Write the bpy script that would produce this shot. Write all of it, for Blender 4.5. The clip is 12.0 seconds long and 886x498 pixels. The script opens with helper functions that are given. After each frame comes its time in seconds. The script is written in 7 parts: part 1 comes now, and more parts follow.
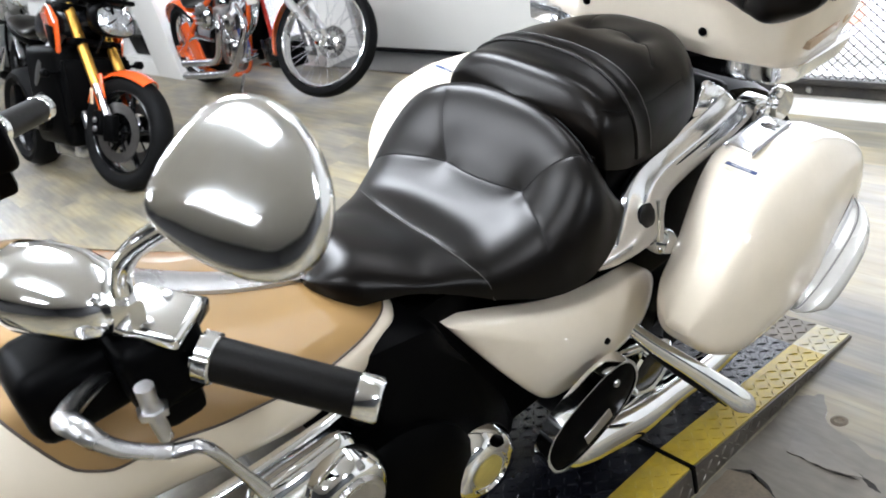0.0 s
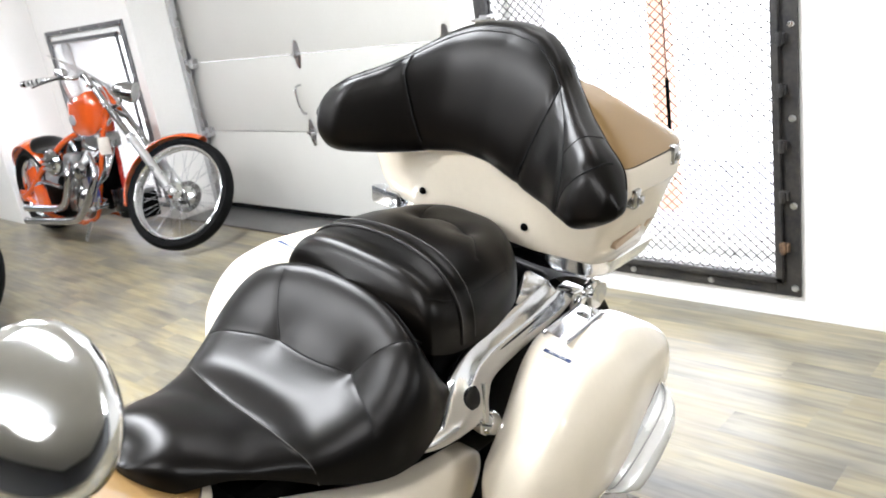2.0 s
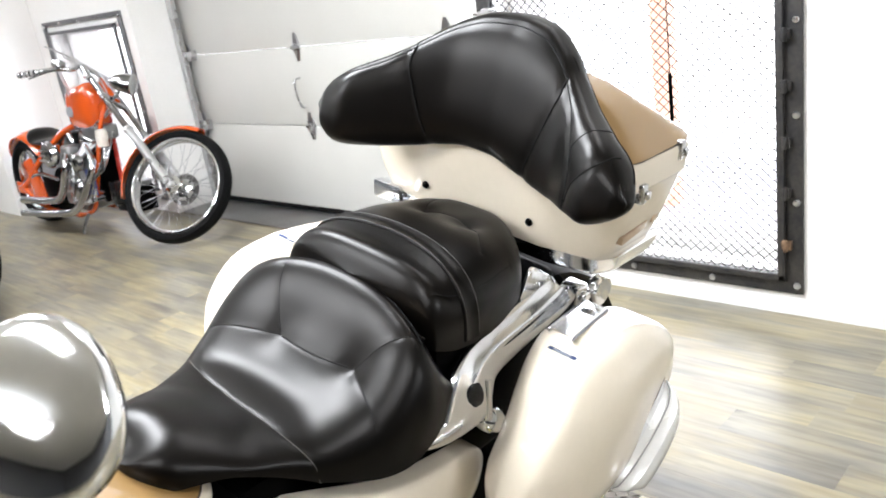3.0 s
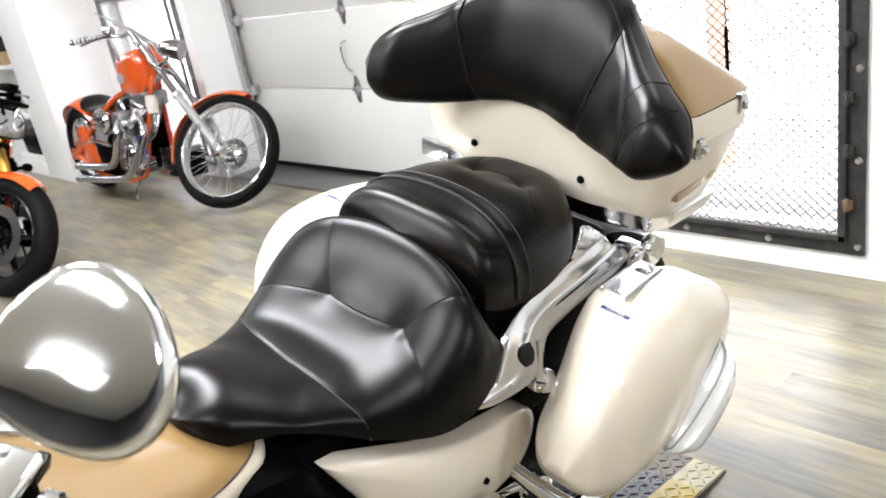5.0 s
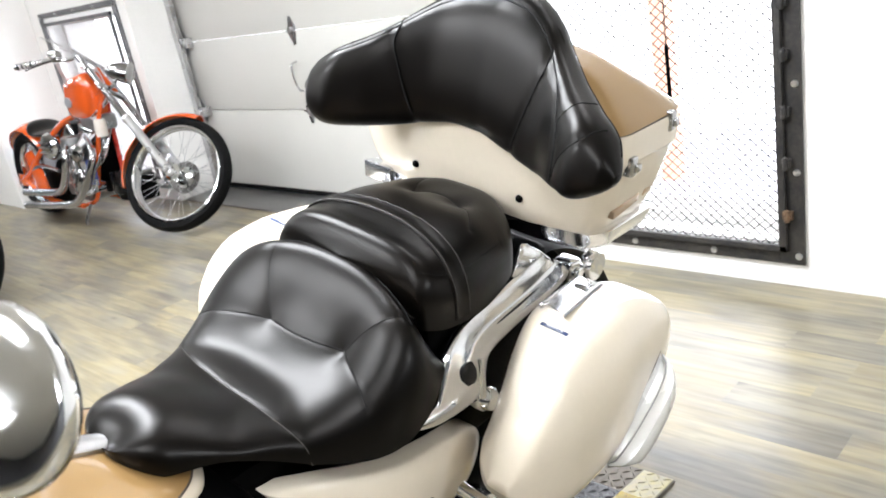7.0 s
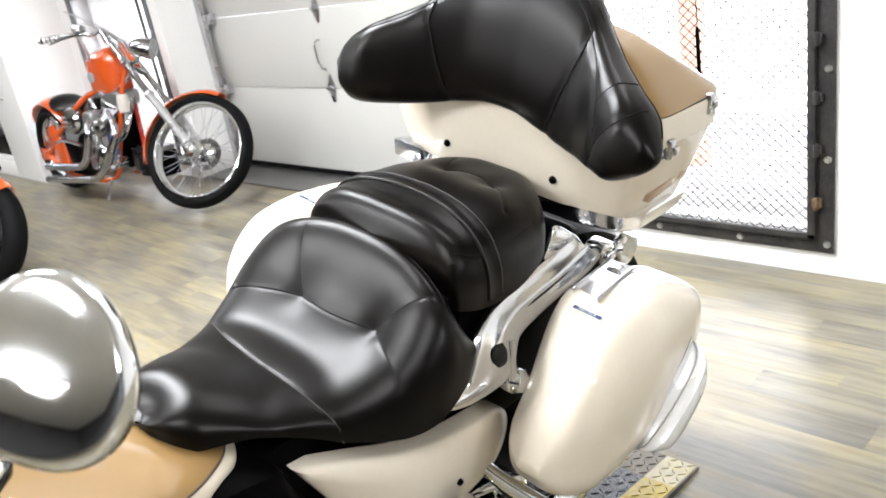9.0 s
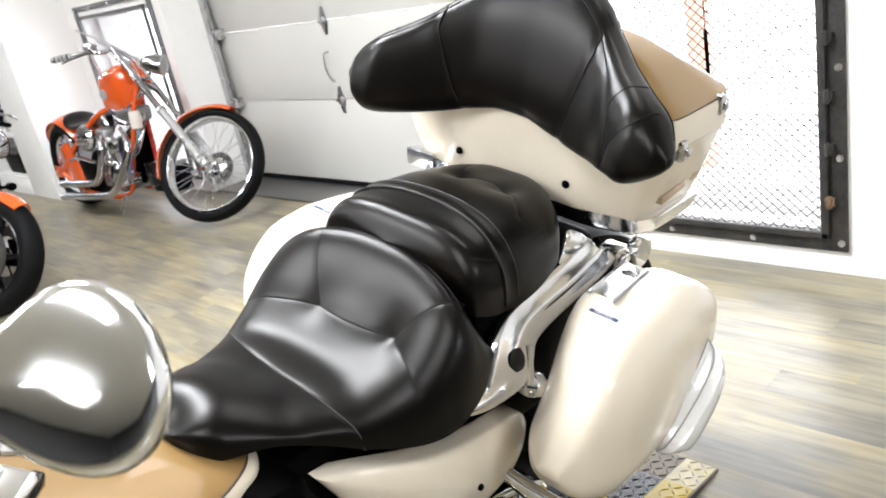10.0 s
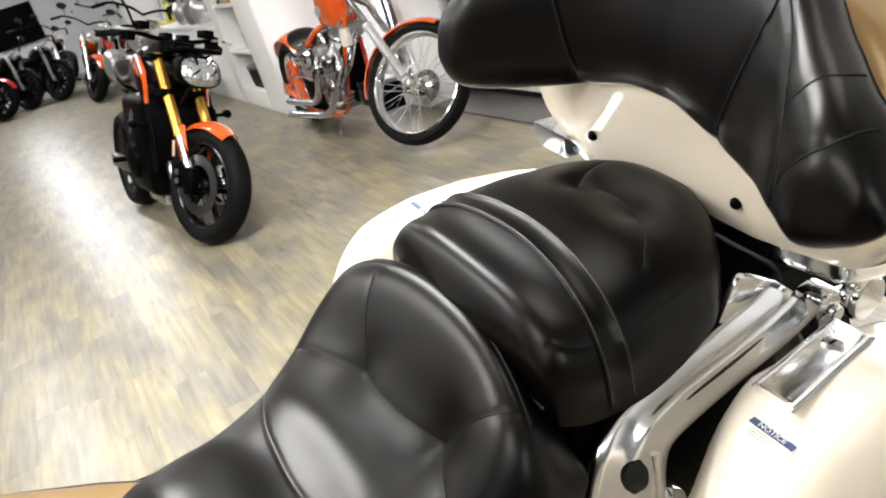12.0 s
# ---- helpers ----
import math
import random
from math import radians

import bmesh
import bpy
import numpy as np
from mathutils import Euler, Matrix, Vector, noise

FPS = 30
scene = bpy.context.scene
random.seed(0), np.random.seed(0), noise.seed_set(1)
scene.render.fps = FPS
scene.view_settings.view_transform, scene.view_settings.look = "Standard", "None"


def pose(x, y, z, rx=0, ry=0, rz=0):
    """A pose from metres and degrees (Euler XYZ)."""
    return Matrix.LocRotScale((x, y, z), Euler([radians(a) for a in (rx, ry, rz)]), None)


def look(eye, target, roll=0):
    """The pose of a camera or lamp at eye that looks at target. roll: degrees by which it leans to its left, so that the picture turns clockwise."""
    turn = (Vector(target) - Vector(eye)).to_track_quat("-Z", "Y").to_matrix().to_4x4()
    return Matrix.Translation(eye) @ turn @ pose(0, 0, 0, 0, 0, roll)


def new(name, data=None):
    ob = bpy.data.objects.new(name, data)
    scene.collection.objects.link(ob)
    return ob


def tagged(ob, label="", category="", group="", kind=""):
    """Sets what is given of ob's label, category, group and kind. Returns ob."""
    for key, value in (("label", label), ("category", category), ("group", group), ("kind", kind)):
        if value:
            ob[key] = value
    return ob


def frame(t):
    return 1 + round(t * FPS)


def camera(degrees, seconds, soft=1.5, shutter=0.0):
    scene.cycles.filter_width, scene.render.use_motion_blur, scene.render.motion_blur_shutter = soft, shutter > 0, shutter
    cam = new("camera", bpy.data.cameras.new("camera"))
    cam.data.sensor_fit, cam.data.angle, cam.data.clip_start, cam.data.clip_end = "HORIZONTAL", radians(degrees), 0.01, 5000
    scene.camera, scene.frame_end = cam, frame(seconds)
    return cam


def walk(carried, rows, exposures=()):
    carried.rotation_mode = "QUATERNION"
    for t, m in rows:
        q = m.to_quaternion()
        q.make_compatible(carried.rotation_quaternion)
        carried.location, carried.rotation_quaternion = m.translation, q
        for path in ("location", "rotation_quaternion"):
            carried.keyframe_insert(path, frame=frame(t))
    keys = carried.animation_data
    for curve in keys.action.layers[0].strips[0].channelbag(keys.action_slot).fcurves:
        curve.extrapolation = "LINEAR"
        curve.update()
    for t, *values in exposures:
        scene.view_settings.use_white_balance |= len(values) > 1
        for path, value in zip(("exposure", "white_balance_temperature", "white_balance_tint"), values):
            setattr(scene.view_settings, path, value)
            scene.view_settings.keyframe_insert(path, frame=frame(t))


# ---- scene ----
cam = camera(57.3, 12.0, soft=1.8)
# focused on the seats, a small iris: only what is very near goes soft
cam.data.dof.use_dof, cam.data.dof.focus_distance, cam.data.dof.aperture_fstop = True, 1.25, 11.0
# seconds, eye in metres, heading from +y, pitch and lean in degrees
ROWS = [
    (0.0, -0.0070, -0.0021, 1.1685, -31.87, -26.60, -15.92),
    (0.2, 0.0098, -0.0005, 1.1747, -34.50, -25.39, -14.88),
    (0.5, 0.0288, -0.0073, 1.1785, -38.38, -24.18, -12.87),
    (0.7, 0.0368, -0.0109, 1.1931, -39.71, -22.78, -11.87),
    (1.0, 0.0290, -0.0293, 1.2084, -41.39, -19.68, -10.47),
    (1.5, 0.0213, -0.0477, 1.2161, -44.45, -18.68, -9.84),
    (2.0, 0.0175, -0.0487, 1.2159, -44.90, -18.31, -9.21),
    (2.5, 0.0216, -0.0392, 1.2132, -45.08, -18.44, -8.84),
    (4.5, 0.0229, -0.0149, 1.2026, -43.00, -19.99, -9.76),
    (5.0, 0.0269, -0.0135, 1.1963, -41.23, -20.57, -10.27),
    (5.5, 0.0362, -0.0334, 1.2029, -42.60, -19.20, -11.20),
    (6.0, 0.0399, -0.0433, 1.2021, -43.98, -19.72, -10.43),
    (6.5, 0.0443, -0.0477, 1.2047, -44.41, -19.30, -10.66),
    (7.0, 0.0466, -0.0430, 1.1995, -44.27, -19.88, -10.60),
    (8.8, 0.0336, -0.0204, 1.2004, -42.72, -20.33, -10.18),
    (9.0, 0.0343, -0.0159, 1.1973, -42.94, -20.94, -9.97),
    (9.5, 0.0284, -0.0120, 1.1996, -42.57, -20.42, -10.26),
    (10.0, 0.0235, -0.0182, 1.1989, -42.21, -20.20, -11.51),
    (10.5, -0.0027, -0.0206, 1.2207, -41.25, -19.02, -14.47),
    (10.9, 0.0553, -0.0190, 1.2154, -37.75, -20.73, -18.08),
    (11.0, 0.0753, -0.0113, 1.2121, -37.61, -20.89, -17.43),
    (11.2, 0.1642, 0.0036, 1.2160, -35.00, -19.79, -14.12),
    (11.5, 0.2865, 0.0301, 1.2185, -31.18, -19.62, -14.57),
    (11.8, 0.3919, 0.1043, 1.1972, -26.42, -20.86, -16.80),
    (12.0, 0.4716, 0.1717, 1.1850, -21.41, -23.05, -18.36),
]
walk(cam, [(t, pose(x, y, z, 90 + pitch, 0, yaw) @ pose(0, 0, 0, 0, 0, lean)) for t, x, y, z, yaw, pitch, lean in ROWS],
     [(0.0, -0.36, 6110, 13), (1.5, -0.26, 6340, 13), (5.0, -0.23, 6390, 13), (11.0, -0.28, 6510, 13), (11.5, -0.35, 6660, 13), (12.0, -0.49, 6810, 13)])

# ---- light ----
world = bpy.data.worlds.new("sky")
scene.world = world
world.use_nodes = True
_n, _l = world.node_tree.nodes, world.node_tree.links
_sky = _n.new("ShaderNodeTexSky")
_sky.sky_type, _sky.sun_disc = "NISHITA", False
_sky.sun_elevation, _sky.sun_rotation = radians(40), radians(120)
_n["Background"].inputs["Strength"].default_value = 0.12
_l.new(_sky.outputs["Color"], _n["Background"].inputs["Color"])
scene.view_settings.exposure = 0.0


def area_lamp(name, m, sx, sy, power, colour=(1, 1, 1)):
    d = bpy.data.lights.new(name, "AREA")
    d.shape, d.size, d.size_y, d.energy, d.color = "RECTANGLE", sx, sy, power, colour
    o = new(name, d)
    o.matrix_world = m
    return o


# daylight that enters by the two glazed doors
area_lamp("daylight_door", look((2.56, 1.44, 0.68), (0, 1.44, 0.6)), 1.0, 1.0, 19, (0.92, 0.965, 1.0))
area_lamp("daylight_window", look((2.56, 5.4, 0.68), (0, 5.3, 0.6)), 0.95, 1.0, 9, (0.93, 0.97, 1.0))


# ---- materials ----
def material(name, colour, rough=0.5, metal=0.0, coat=0.0, spread=0.12, scale=6.0, fine=80.0, bump=0.0, rough_var=0.1, second=None, spec=0.5, stretch=(1, 1, 1)):
    """Colour varied at two scales by noise, with fine relief. second: the colour of the blotches."""
    m = bpy.data.materials.new(name)
    m.use_nodes = True
    nt = m.node_tree
    b = nt.nodes["Principled BSDF"]
    b.inputs["Roughness"].default_value, b.inputs["Metallic"].default_value = rough, metal
    b.inputs["Coat Weight"].default_value, b.inputs["Coat Roughness"].default_value = coat, 0.03
    b.inputs["Specular IOR Level"].default_value = spec
    tc = nt.nodes.new("ShaderNodeTexCoord")
    mp = nt.nodes.new("ShaderNodeMapping")
    mp.inputs["Scale"].default_value = stretch
    nt.links.new(tc.outputs["Object"], mp.inputs["Vector"])
    big, small = nt.nodes.new("ShaderNodeTexNoise"), nt.nodes.new("ShaderNodeTexNoise")
    big.inputs["Scale"].default_value, small.inputs["Scale"].default_value = scale, fine
    big.inputs["Detail"].default_value, small.inputs["Detail"].default_value = 4, 3
    nt.links.new(mp.outputs[0], big.inputs["Vector"])
    nt.links.new(mp.outputs[0], small.inputs["Vector"])
    mix = nt.nodes.new("ShaderNodeMix")
    mix.data_type = "FLOAT"
    mix.inputs[0].default_value = 0.4
    nt.links.new(big.outputs["Fac"], mix.inputs[2])
    nt.links.new(small.outputs["Fac"], mix.inputs[3])
    ramp = nt.nodes.new("ShaderNodeValToRGB")
    dark = second or tuple(c * (1 - spread) for c in colour)
    light = colour if second else tuple(min(1, c * (1 + spread)) for c in colour)
    ramp.color_ramp.elements[0].position, ramp.color_ramp.elements[1].position = 0.35, 0.65
    ramp.color_ramp.elements[0].color, ramp.color_ramp.elements[1].color = (*dark, 1), (*light, 1)
    nt.links.new(mix.outputs[0], ramp.inputs[0])
    nt.links.new(ramp.outputs[0], b.inputs["Base Color"])
    if rough_var:
        mr = nt.nodes.new("ShaderNodeMapRange")
        mr.inputs["To Min"].default_value, mr.inputs["To Max"].default_value = max(0.0, rough - rough_var), min(1.0, rough + rough_var)
        nt.links.new(big.outputs["Fac"], mr.inputs["Value"])
        nt.links.new(mr.outputs[0], b.inputs["Roughness"])
    if bump:
        bp = nt.nodes.new("ShaderNodeBump")
        bp.inputs["Strength"].default_value, bp.inputs["Distance"].default_value = bump, 0.002
        nt.links.new(small.outputs["Fac"], bp.inputs["Height"])
        nt.links.new(bp.outputs[0], b.inputs["Normal"])
    return m


LEATHER = material("black_leather", (0.0010, 0.0009, 0.0008), 0.325, fine=520, bump=0.06, spread=0.3, scale=9, rough_var=0.06, spec=0.17, second=(0.0026, 0.0018, 0.0013))
LEATHER.node_tree.nodes["Principled BSDF"].inputs["Specular Tint"].default_value = (1.0, 0.965, 0.93, 1)
SEAM = material("seam_thread", (0.006, 0.006, 0.006), 0.7, bump=0.3, spec=0.15)
# paler thread for the seat's front seam and the strap's stitching
PALESEAM = material("pale_seam", (0.042, 0.039, 0.036), 0.5, bump=0.3)
CREAM = material("cream_paint", (0.78, 0.695, 0.565), 0.6, coat=1.0, spread=0.02, rough_var=0.03, spec=0.1)
TAN = material("tan_paint", (0.30, 0.178, 0.064), 0.35, metal=0.3, coat=1.0, spread=0.05, fine=900, rough_var=0.03)
PIN = material("dark_pinstripe", (0.06, 0.045, 0.035), 0.4)
CHROME = material("chrome", (0.86, 0.87, 0.88), 0.06, metal=1.0, spread=0.02, rough_var=0.03)
SOFTCHROME = material("worn_chrome", (0.88, 0.89, 0.91), 0.15, metal=1.0, spread=0.03, rough_var=0.04)
# chrome with the reflection of dark surroundings put into its colour
DARKCHROME = material("chrome_darkened_by_reflection", (0.50, 0.50, 0.51), 0.14, metal=1.0, spread=0.12, rough_var=0.06)
STEEL = material("brushed_steel", (0.55, 0.55, 0.56), 0.28, metal=1.0, spread=0.1)
SPOKE = material("dull_spoke_wire", (0.42, 0.42, 0.43), 0.3, metal=1.0, spread=0.1)
DISC = material("used_disc_steel", (0.11, 0.105, 0.10), 0.42, metal=1.0, spread=0.2)
ALU = material("cast_aluminium", (0.32, 0.32, 0.32), 0.38, metal=1.0, bump=0.15, spread=0.15)
BLACK = material("black_plastic", (0.0013, 0.0013, 0.0014), 0.4, spread=0.3, bump=0.04, spec=0.025)
GLOSSBLACK = material("gloss_black", (0.005, 0.005, 0.0055), 0.2, coat=0.25, spread=0.2, spec=0.3)
RUBBER = material("tyre_rubber", (0.004, 0.004, 0.0042), 0.6, spread=0.3, bump=0.25, fine=200, spec=0.08)
GRIP = material("grip_rubber", (0.005, 0.0045, 0.004), 0.5, spread=0.3, bump=0.15, fine=260, spec=0.1)
ORANGE = material("orange_paint", (0.64, 0.088, 0.011), 0.2, coat=1.0, spread=0.05, rough_var=0.03)
REDPAINT = material("dark_red_paint", (0.45, 0.03, 0.02), 0.25, coat=0.8, spread=0.1)
GOLD = material("gold_anodised", (0.62, 0.36, 0.07), 0.3, metal=0.9, spread=0.1)
WALL = material("white_wall_paint", (0.80, 0.79, 0.77), 0.6, spread=0.025, scale=2.5, fine=60, bump=0.06)
DOORWHITE = material("garage_door_paint", (0.54, 0.53, 0.50), 0.42, spread=0.03, scale=3, fine=160, bump=0.12)
FRAMEBLACK = material("black_painted_steel", (0.02, 0.02, 0.022), 0.5, metal=0.0, spread=0.5, scale=14, bump=0.1, second=(0.05, 0.045, 0.04), spec=0.3)
# the black frame steel lightened to grey: window glare put into its colour
GLARESTEEL = material("steel_greyed_by_glare", (0.13, 0.13, 0.135), 0.5, spread=0.3, scale=14, bump=0.1, spec=0.3)
RUST = material("rusted_hinge", (0.16, 0.10, 0.06), 0.6, metal=0.4, spread=0.5, scale=20)
SILVER = material("silver_paint", (0.55, 0.55, 0.55), 0.3, metal=0.7, spread=0.08)
WHITEPAINT = material("white_shelf_paint", (0.82, 0.81, 0.79), 0.45, spread=0.02, fine=90)
YELLOW = material("yellow_worn_paint", (0.46, 0.33, 0.022), 0.36, spread=0.2, scale=18, second=(0.34, 0.25, 0.03), bump=0.1)
DECKBLACK = material("black_deck_paint", (0.004, 0.0045, 0.0075), 0.27, spread=0.4, scale=20, spec=0.4)
SKIRT = material("dull_plate_steel", (0.14, 0.125, 0.105), 0.5, metal=0.7, spread=0.2, scale=25, bump=0.1)
SUBFLOOR = material("floor_joint", (0.16, 0.13, 0.09), 0.7)
GUARD = material("satin_guard_metal", (0.80, 0.80, 0.79), 0.28, metal=0.15, coat=0.5, spread=0.04)
PALEYELLOW = material("scuffed_pale_yellow", (0.58, 0.52, 0.30), 0.5, spread=0.2, scale=30, second=(0.45, 0.42, 0.34))
GREY = material("grey_plastic", (0.25, 0.25, 0.26), 0.5, spread=0.15)
CLEAR = material("clear_lens", (0.42, 0.43, 0.45), 0.12, metal=0.8, coat=1.0, spread=0.1)
AMBER = material("amber_reflector", (0.50, 0.36, 0.24), 0.25, coat=0.6)
BLUE = material("blue_paint", (0.022, 0.036, 0.17), 0.35, coat=0.5)
SLATE = material("slate_print", (0.032, 0.05, 0.125), 0.4)
BAND = material("yellow_cream_label", (0.85, 0.80, 0.62), 0.5)
# for walls out of view, chosen dark so that the leather reflects little
UNSEENWALL = material("dark_unseen_wall", (0.085, 0.085, 0.09), 0.6, spread=0.05, scale=2.5)
FARWALL = material("pale_grey_wall_paint", (0.58, 0.59, 0.61), 0.6, spread=0.05, scale=2.5)
CEIL = material("white_ceiling", (0.78, 0.77, 0.75), 0.8, spread=0.03)


# ---- mesh helpers ----
def curve(*knots):
    """A smooth function through (x, y) knots."""
    xs, ys = [k[0] for k in knots], [k[1] for k in knots]

    def f(x):
        if x <= xs[0]:
            return ys[0]
        if x >= xs[-1]:
            return ys[-1]
        i = max(j for j in range(len(xs) - 1) if xs[j] <= x)
        h = xs[i + 1] - xs[i]
        t = (x - xs[i]) / h

        def slope(j):
            if j == 0:
                return (ys[1] - ys[0]) / (xs[1] - xs[0])
            if j == len(xs) - 1:
                return (ys[-1] - ys[-2]) / (xs[-1] - xs[-2])
            a, b = (ys[j] - ys[j - 1]) / (xs[j] - xs[j - 1]), (ys[j + 1] - ys[j]) / (xs[j + 1] - xs[j])
            return 0.0 if a * b <= 0 else 2 * a * b / (a + b)
        m0, m1 = slope(i) * h, slope(i + 1) * h
        return ((2 * t**3 - 3 * t**2 + 1) * ys[i] + (t**3 - 2 * t**2 + t) * m0 + (-2 * t**3 + 3 * t**2) * ys[i + 1] + (t**3 - t**2) * m1)
    return f


def loft(rings, closed=True, caps=True):
    bm = bmesh.new()
    vs = [[bm.verts.new(p) for p in r] for r in rings]
    n = len(rings[0])
    for a, b in zip(vs, vs[1:]):
        for i in range(n if closed else n - 1):
            j = (i + 1) % n
            bm.faces.new((a[i], a[j], b[j], b[i]))
    if caps and closed:
        bm.faces.new(vs[0][::-1])
        bm.faces.new(vs[-1])
    return bm


def smooth_path(pts, n=8):
    pts = [Vector(p) for p in pts]
    if len(pts) < 3:
        return pts
    out = []
    q = [2 * pts[0] - pts[1], *pts, 2 * pts[-1] - pts[-2]]
    for i in range(1, len(q) - 2):
        for k in range(n):
            t = k / n
            out.append(0.5 * (2 * q[i] + (q[i + 1] - q[i - 1]) * t + (2 * q[i - 1] - 5 * q[i] + 4 * q[i + 1] - q[i + 2]) * t * t + (3 * q[i] - q[i - 1] - 3 * q[i + 1] + q[i + 2]) * t**3))
    out.append(pts[-1])
    return out


def tube(pts, r, sides=10, n=6, flat=1.0, up=(0, 0, 1), smooth=True):
    """A bar along pts. r: a radius or one for each point; flat: its thickness along up, over its width."""
    path = smooth_path(pts, n) if smooth else [Vector(p) for p in pts]
    m = len(path)
    rad = (lambda t: r) if isinstance(r, (int, float)) else curve(*[(i / (len(r) - 1), v) for i, v in enumerate(r)])
    rings = []
    ref = Vector(up)
    for i, p in enumerate(path):
        d = (path[min(i + 1, m - 1)] - path[max(i - 1, 0)]).normalized()
        side = d.cross(ref)
        if side.length < 1e-3:
            side = d.cross(Vector((1, 0, 0)))
        side.normalize()
        nor = side.cross(d).normalized()
        if flat == 1.0:
            ref = nor
        k = rad(i / max(1, m - 1))
        rings.append([p + side * k * math.cos(a) + nor * k * flat * math.sin(a) for a in [2 * math.pi * j / sides for j in range(sides)]])
    return loft(rings)


def lathe(profile, sides=40, axis="z", centre=(0, 0, 0)):
    """A turned body: (radius, height) pairs, turned about an axis through centre."""
    rings = []
    for r, h in profile:
        ring = []
        for j in range(sides):
            a = 2 * math.pi * j / sides
            c, s = r * math.cos(a), r * math.sin(a)
            p = {"z": (c, s, h), "y": (s, h, c), "x": (h, c, s)}[axis]
            ring.append(Vector(p) + Vector(centre))
        rings.append(ring)
    if tuple(profile[0]) == tuple(profile[-1]):
        return closed_loft(rings[:-1])
    return loft(rings)


def closed_loft(rings):
    """Rings that run round into the first again."""
    bm = bmesh.new()
    vs = [[bm.verts.new(p) for p in r] for r in rings]
    n = len(rings[0])
    for k in range(len(vs)):
        a, b = vs[k], vs[(k + 1) % len(vs)]
        for i in range(n):
            j = (i + 1) % n
            bm.faces.new((a[i], a[j], b[j], b[i]))
    return bm


def block(x0, x1, y0, y1, z0, z1, bevel=0.0, segs=2):
    bm = bmesh.new()
    bmesh.ops.create_cube(bm, size=1.0, matrix=Matrix.Translation(((x0 + x1) / 2, (y0 + y1) / 2, (z0 + z1) / 2)) @ Matrix.Diagonal((x1 - x0, y1 - y0, z1 - z0, 1)))
    if bevel:
        bmesh.ops.bevel(bm, geom=bm.edges[:], offset=bevel, segments=segs, affect="EDGES", profile=0.5)
    return bm


def slab(outline, axis, a, b, bevel=0.0, segs=2):
    """A plate: a 2D outline pushed from a to b along an axis. Outline order: y z for x, x z for y, x y for z."""
    put = {"x": lambda p, h: (h, p[0], p[1]), "y": lambda p, h: (p[0], h, p[1]), "z": lambda p, h: (p[0], p[1], h)}[axis]
    bm = loft([[put(p, a) for p in outline], [put(p, b) for p in outline]])
    if bevel:
        bmesh.ops.bevel(bm, geom=bm.edges[:], offset=bevel, segments=segs, affect="EDGES", profile=0.5, clamp_overlap=True)
    return bm


def joined(*bms):
    out = bms[0]
    for b in bms[1:]:
        me = bpy.data.meshes.new("t")
        b.to_mesh(me)
        out.from_mesh(me)
        bpy.data.meshes.remove(me)
        b.free()
    return out


def moved(bm, m):
    bmesh.ops.transform(bm, matrix=m, verts=bm.verts)
    return bm


def mesh_of(name, bm, mat, smooth=40):
    bmesh.ops.recalc_face_normals(bm, faces=bm.faces)
    me = bpy.data.meshes.new(name)
    bm.to_mesh(me)
    bm.free()
    me.materials.append(mat)
    if smooth:
        me.shade_smooth()
        me.set_sharp_from_angle(angle=radians(smooth))
    return me


def part(name, bm, mat, parent, label="", smooth=40):
    o = new(name, mesh_of(name, bm, mat, smooth))
    o.parent = parent
    if label:
        o["label"] = label
    return o


def thing(name, m, label, category, group="", kind=""):
    o = new(name)
    o.empty_display_size = 0.1
    o.matrix_world = m
    return tagged(o, label, category, group, kind)


def solid(name, bm, mat, label, category, group="", kind="", smooth=40):
    return tagged(new(name, mesh_of(name, bm, mat, smooth)), label, category, group, kind)


def oval(c, hx, hy, p=2.5, n=32, plane="vw", u=0.0):
    """A superellipse ring round c in a plane: vw (at u), uw (at v), uv (at w)."""
    out = []
    for j in range(n):
        a = 2 * math.pi * j / n
        x, y = math.cos(a), math.sin(a)
        k = (abs(x) ** p + abs(y) ** p) ** (-1 / p)
        q = (c[0] + hx * x * k, c[1] + hy * y * k)
        out.append(Vector({"vw": (u, *q), "uw": (q[0], u, q[1]), "uv": (*q, u)}[plane]))
    return out


# ---- the room ----
XW, XD = 2.48, 2.79          # inner face of the outer wall; inner face of the overhead door
Y0, Y1, X0, HC = -5.0, 18.2, -6.5, 2.75
WT = 0.34


def wall_box(name, x0, x1, y0, y1, z0, z1, mat=None, label="white painted wall"):
    return solid(name, block(x0, x1, y0, y1, z0, z1), mat or WALL, label, "wall", kind="structure", smooth=0)


WIN = [(0.84, 2.04), (4.82, 5.97)]   # the two caged windows, along the wall
WZ0, WZ1 = 0.08, 1.275
GD0, GD1, GDZ = 2.17, 4.73, 2.35
_xs = (XW, XW + WT)
wall_box("wall_east", *_xs, Y0, WIN[0][0] + 0.07, 0, HC)
wall_box("wall_east_sill", *_xs, WIN[0][0] + 0.07, WIN[0][1] - 0.07, 0, WZ0 + 0.07)
wall_box("wall_east_head", *_xs, WIN[0][0] + 0.07, WIN[0][1] - 0.07, WZ1 - 0.07, HC)
wall_box("wall_east_pier", *_xs, WIN[0][1] - 0.07, GD0, 0, HC)
wall_box("wall_east_lintel", *_xs, GD0, GD1, GDZ, HC)
wall_box("wall_east_pier_2", *_xs, GD1, WIN[1][0] + 0.07, 0, HC)
wall_box("wall_east_sill_2", *_xs, WIN[1][0] + 0.07, WIN[1][1] - 0.07, 0, WZ0 + 0.07)
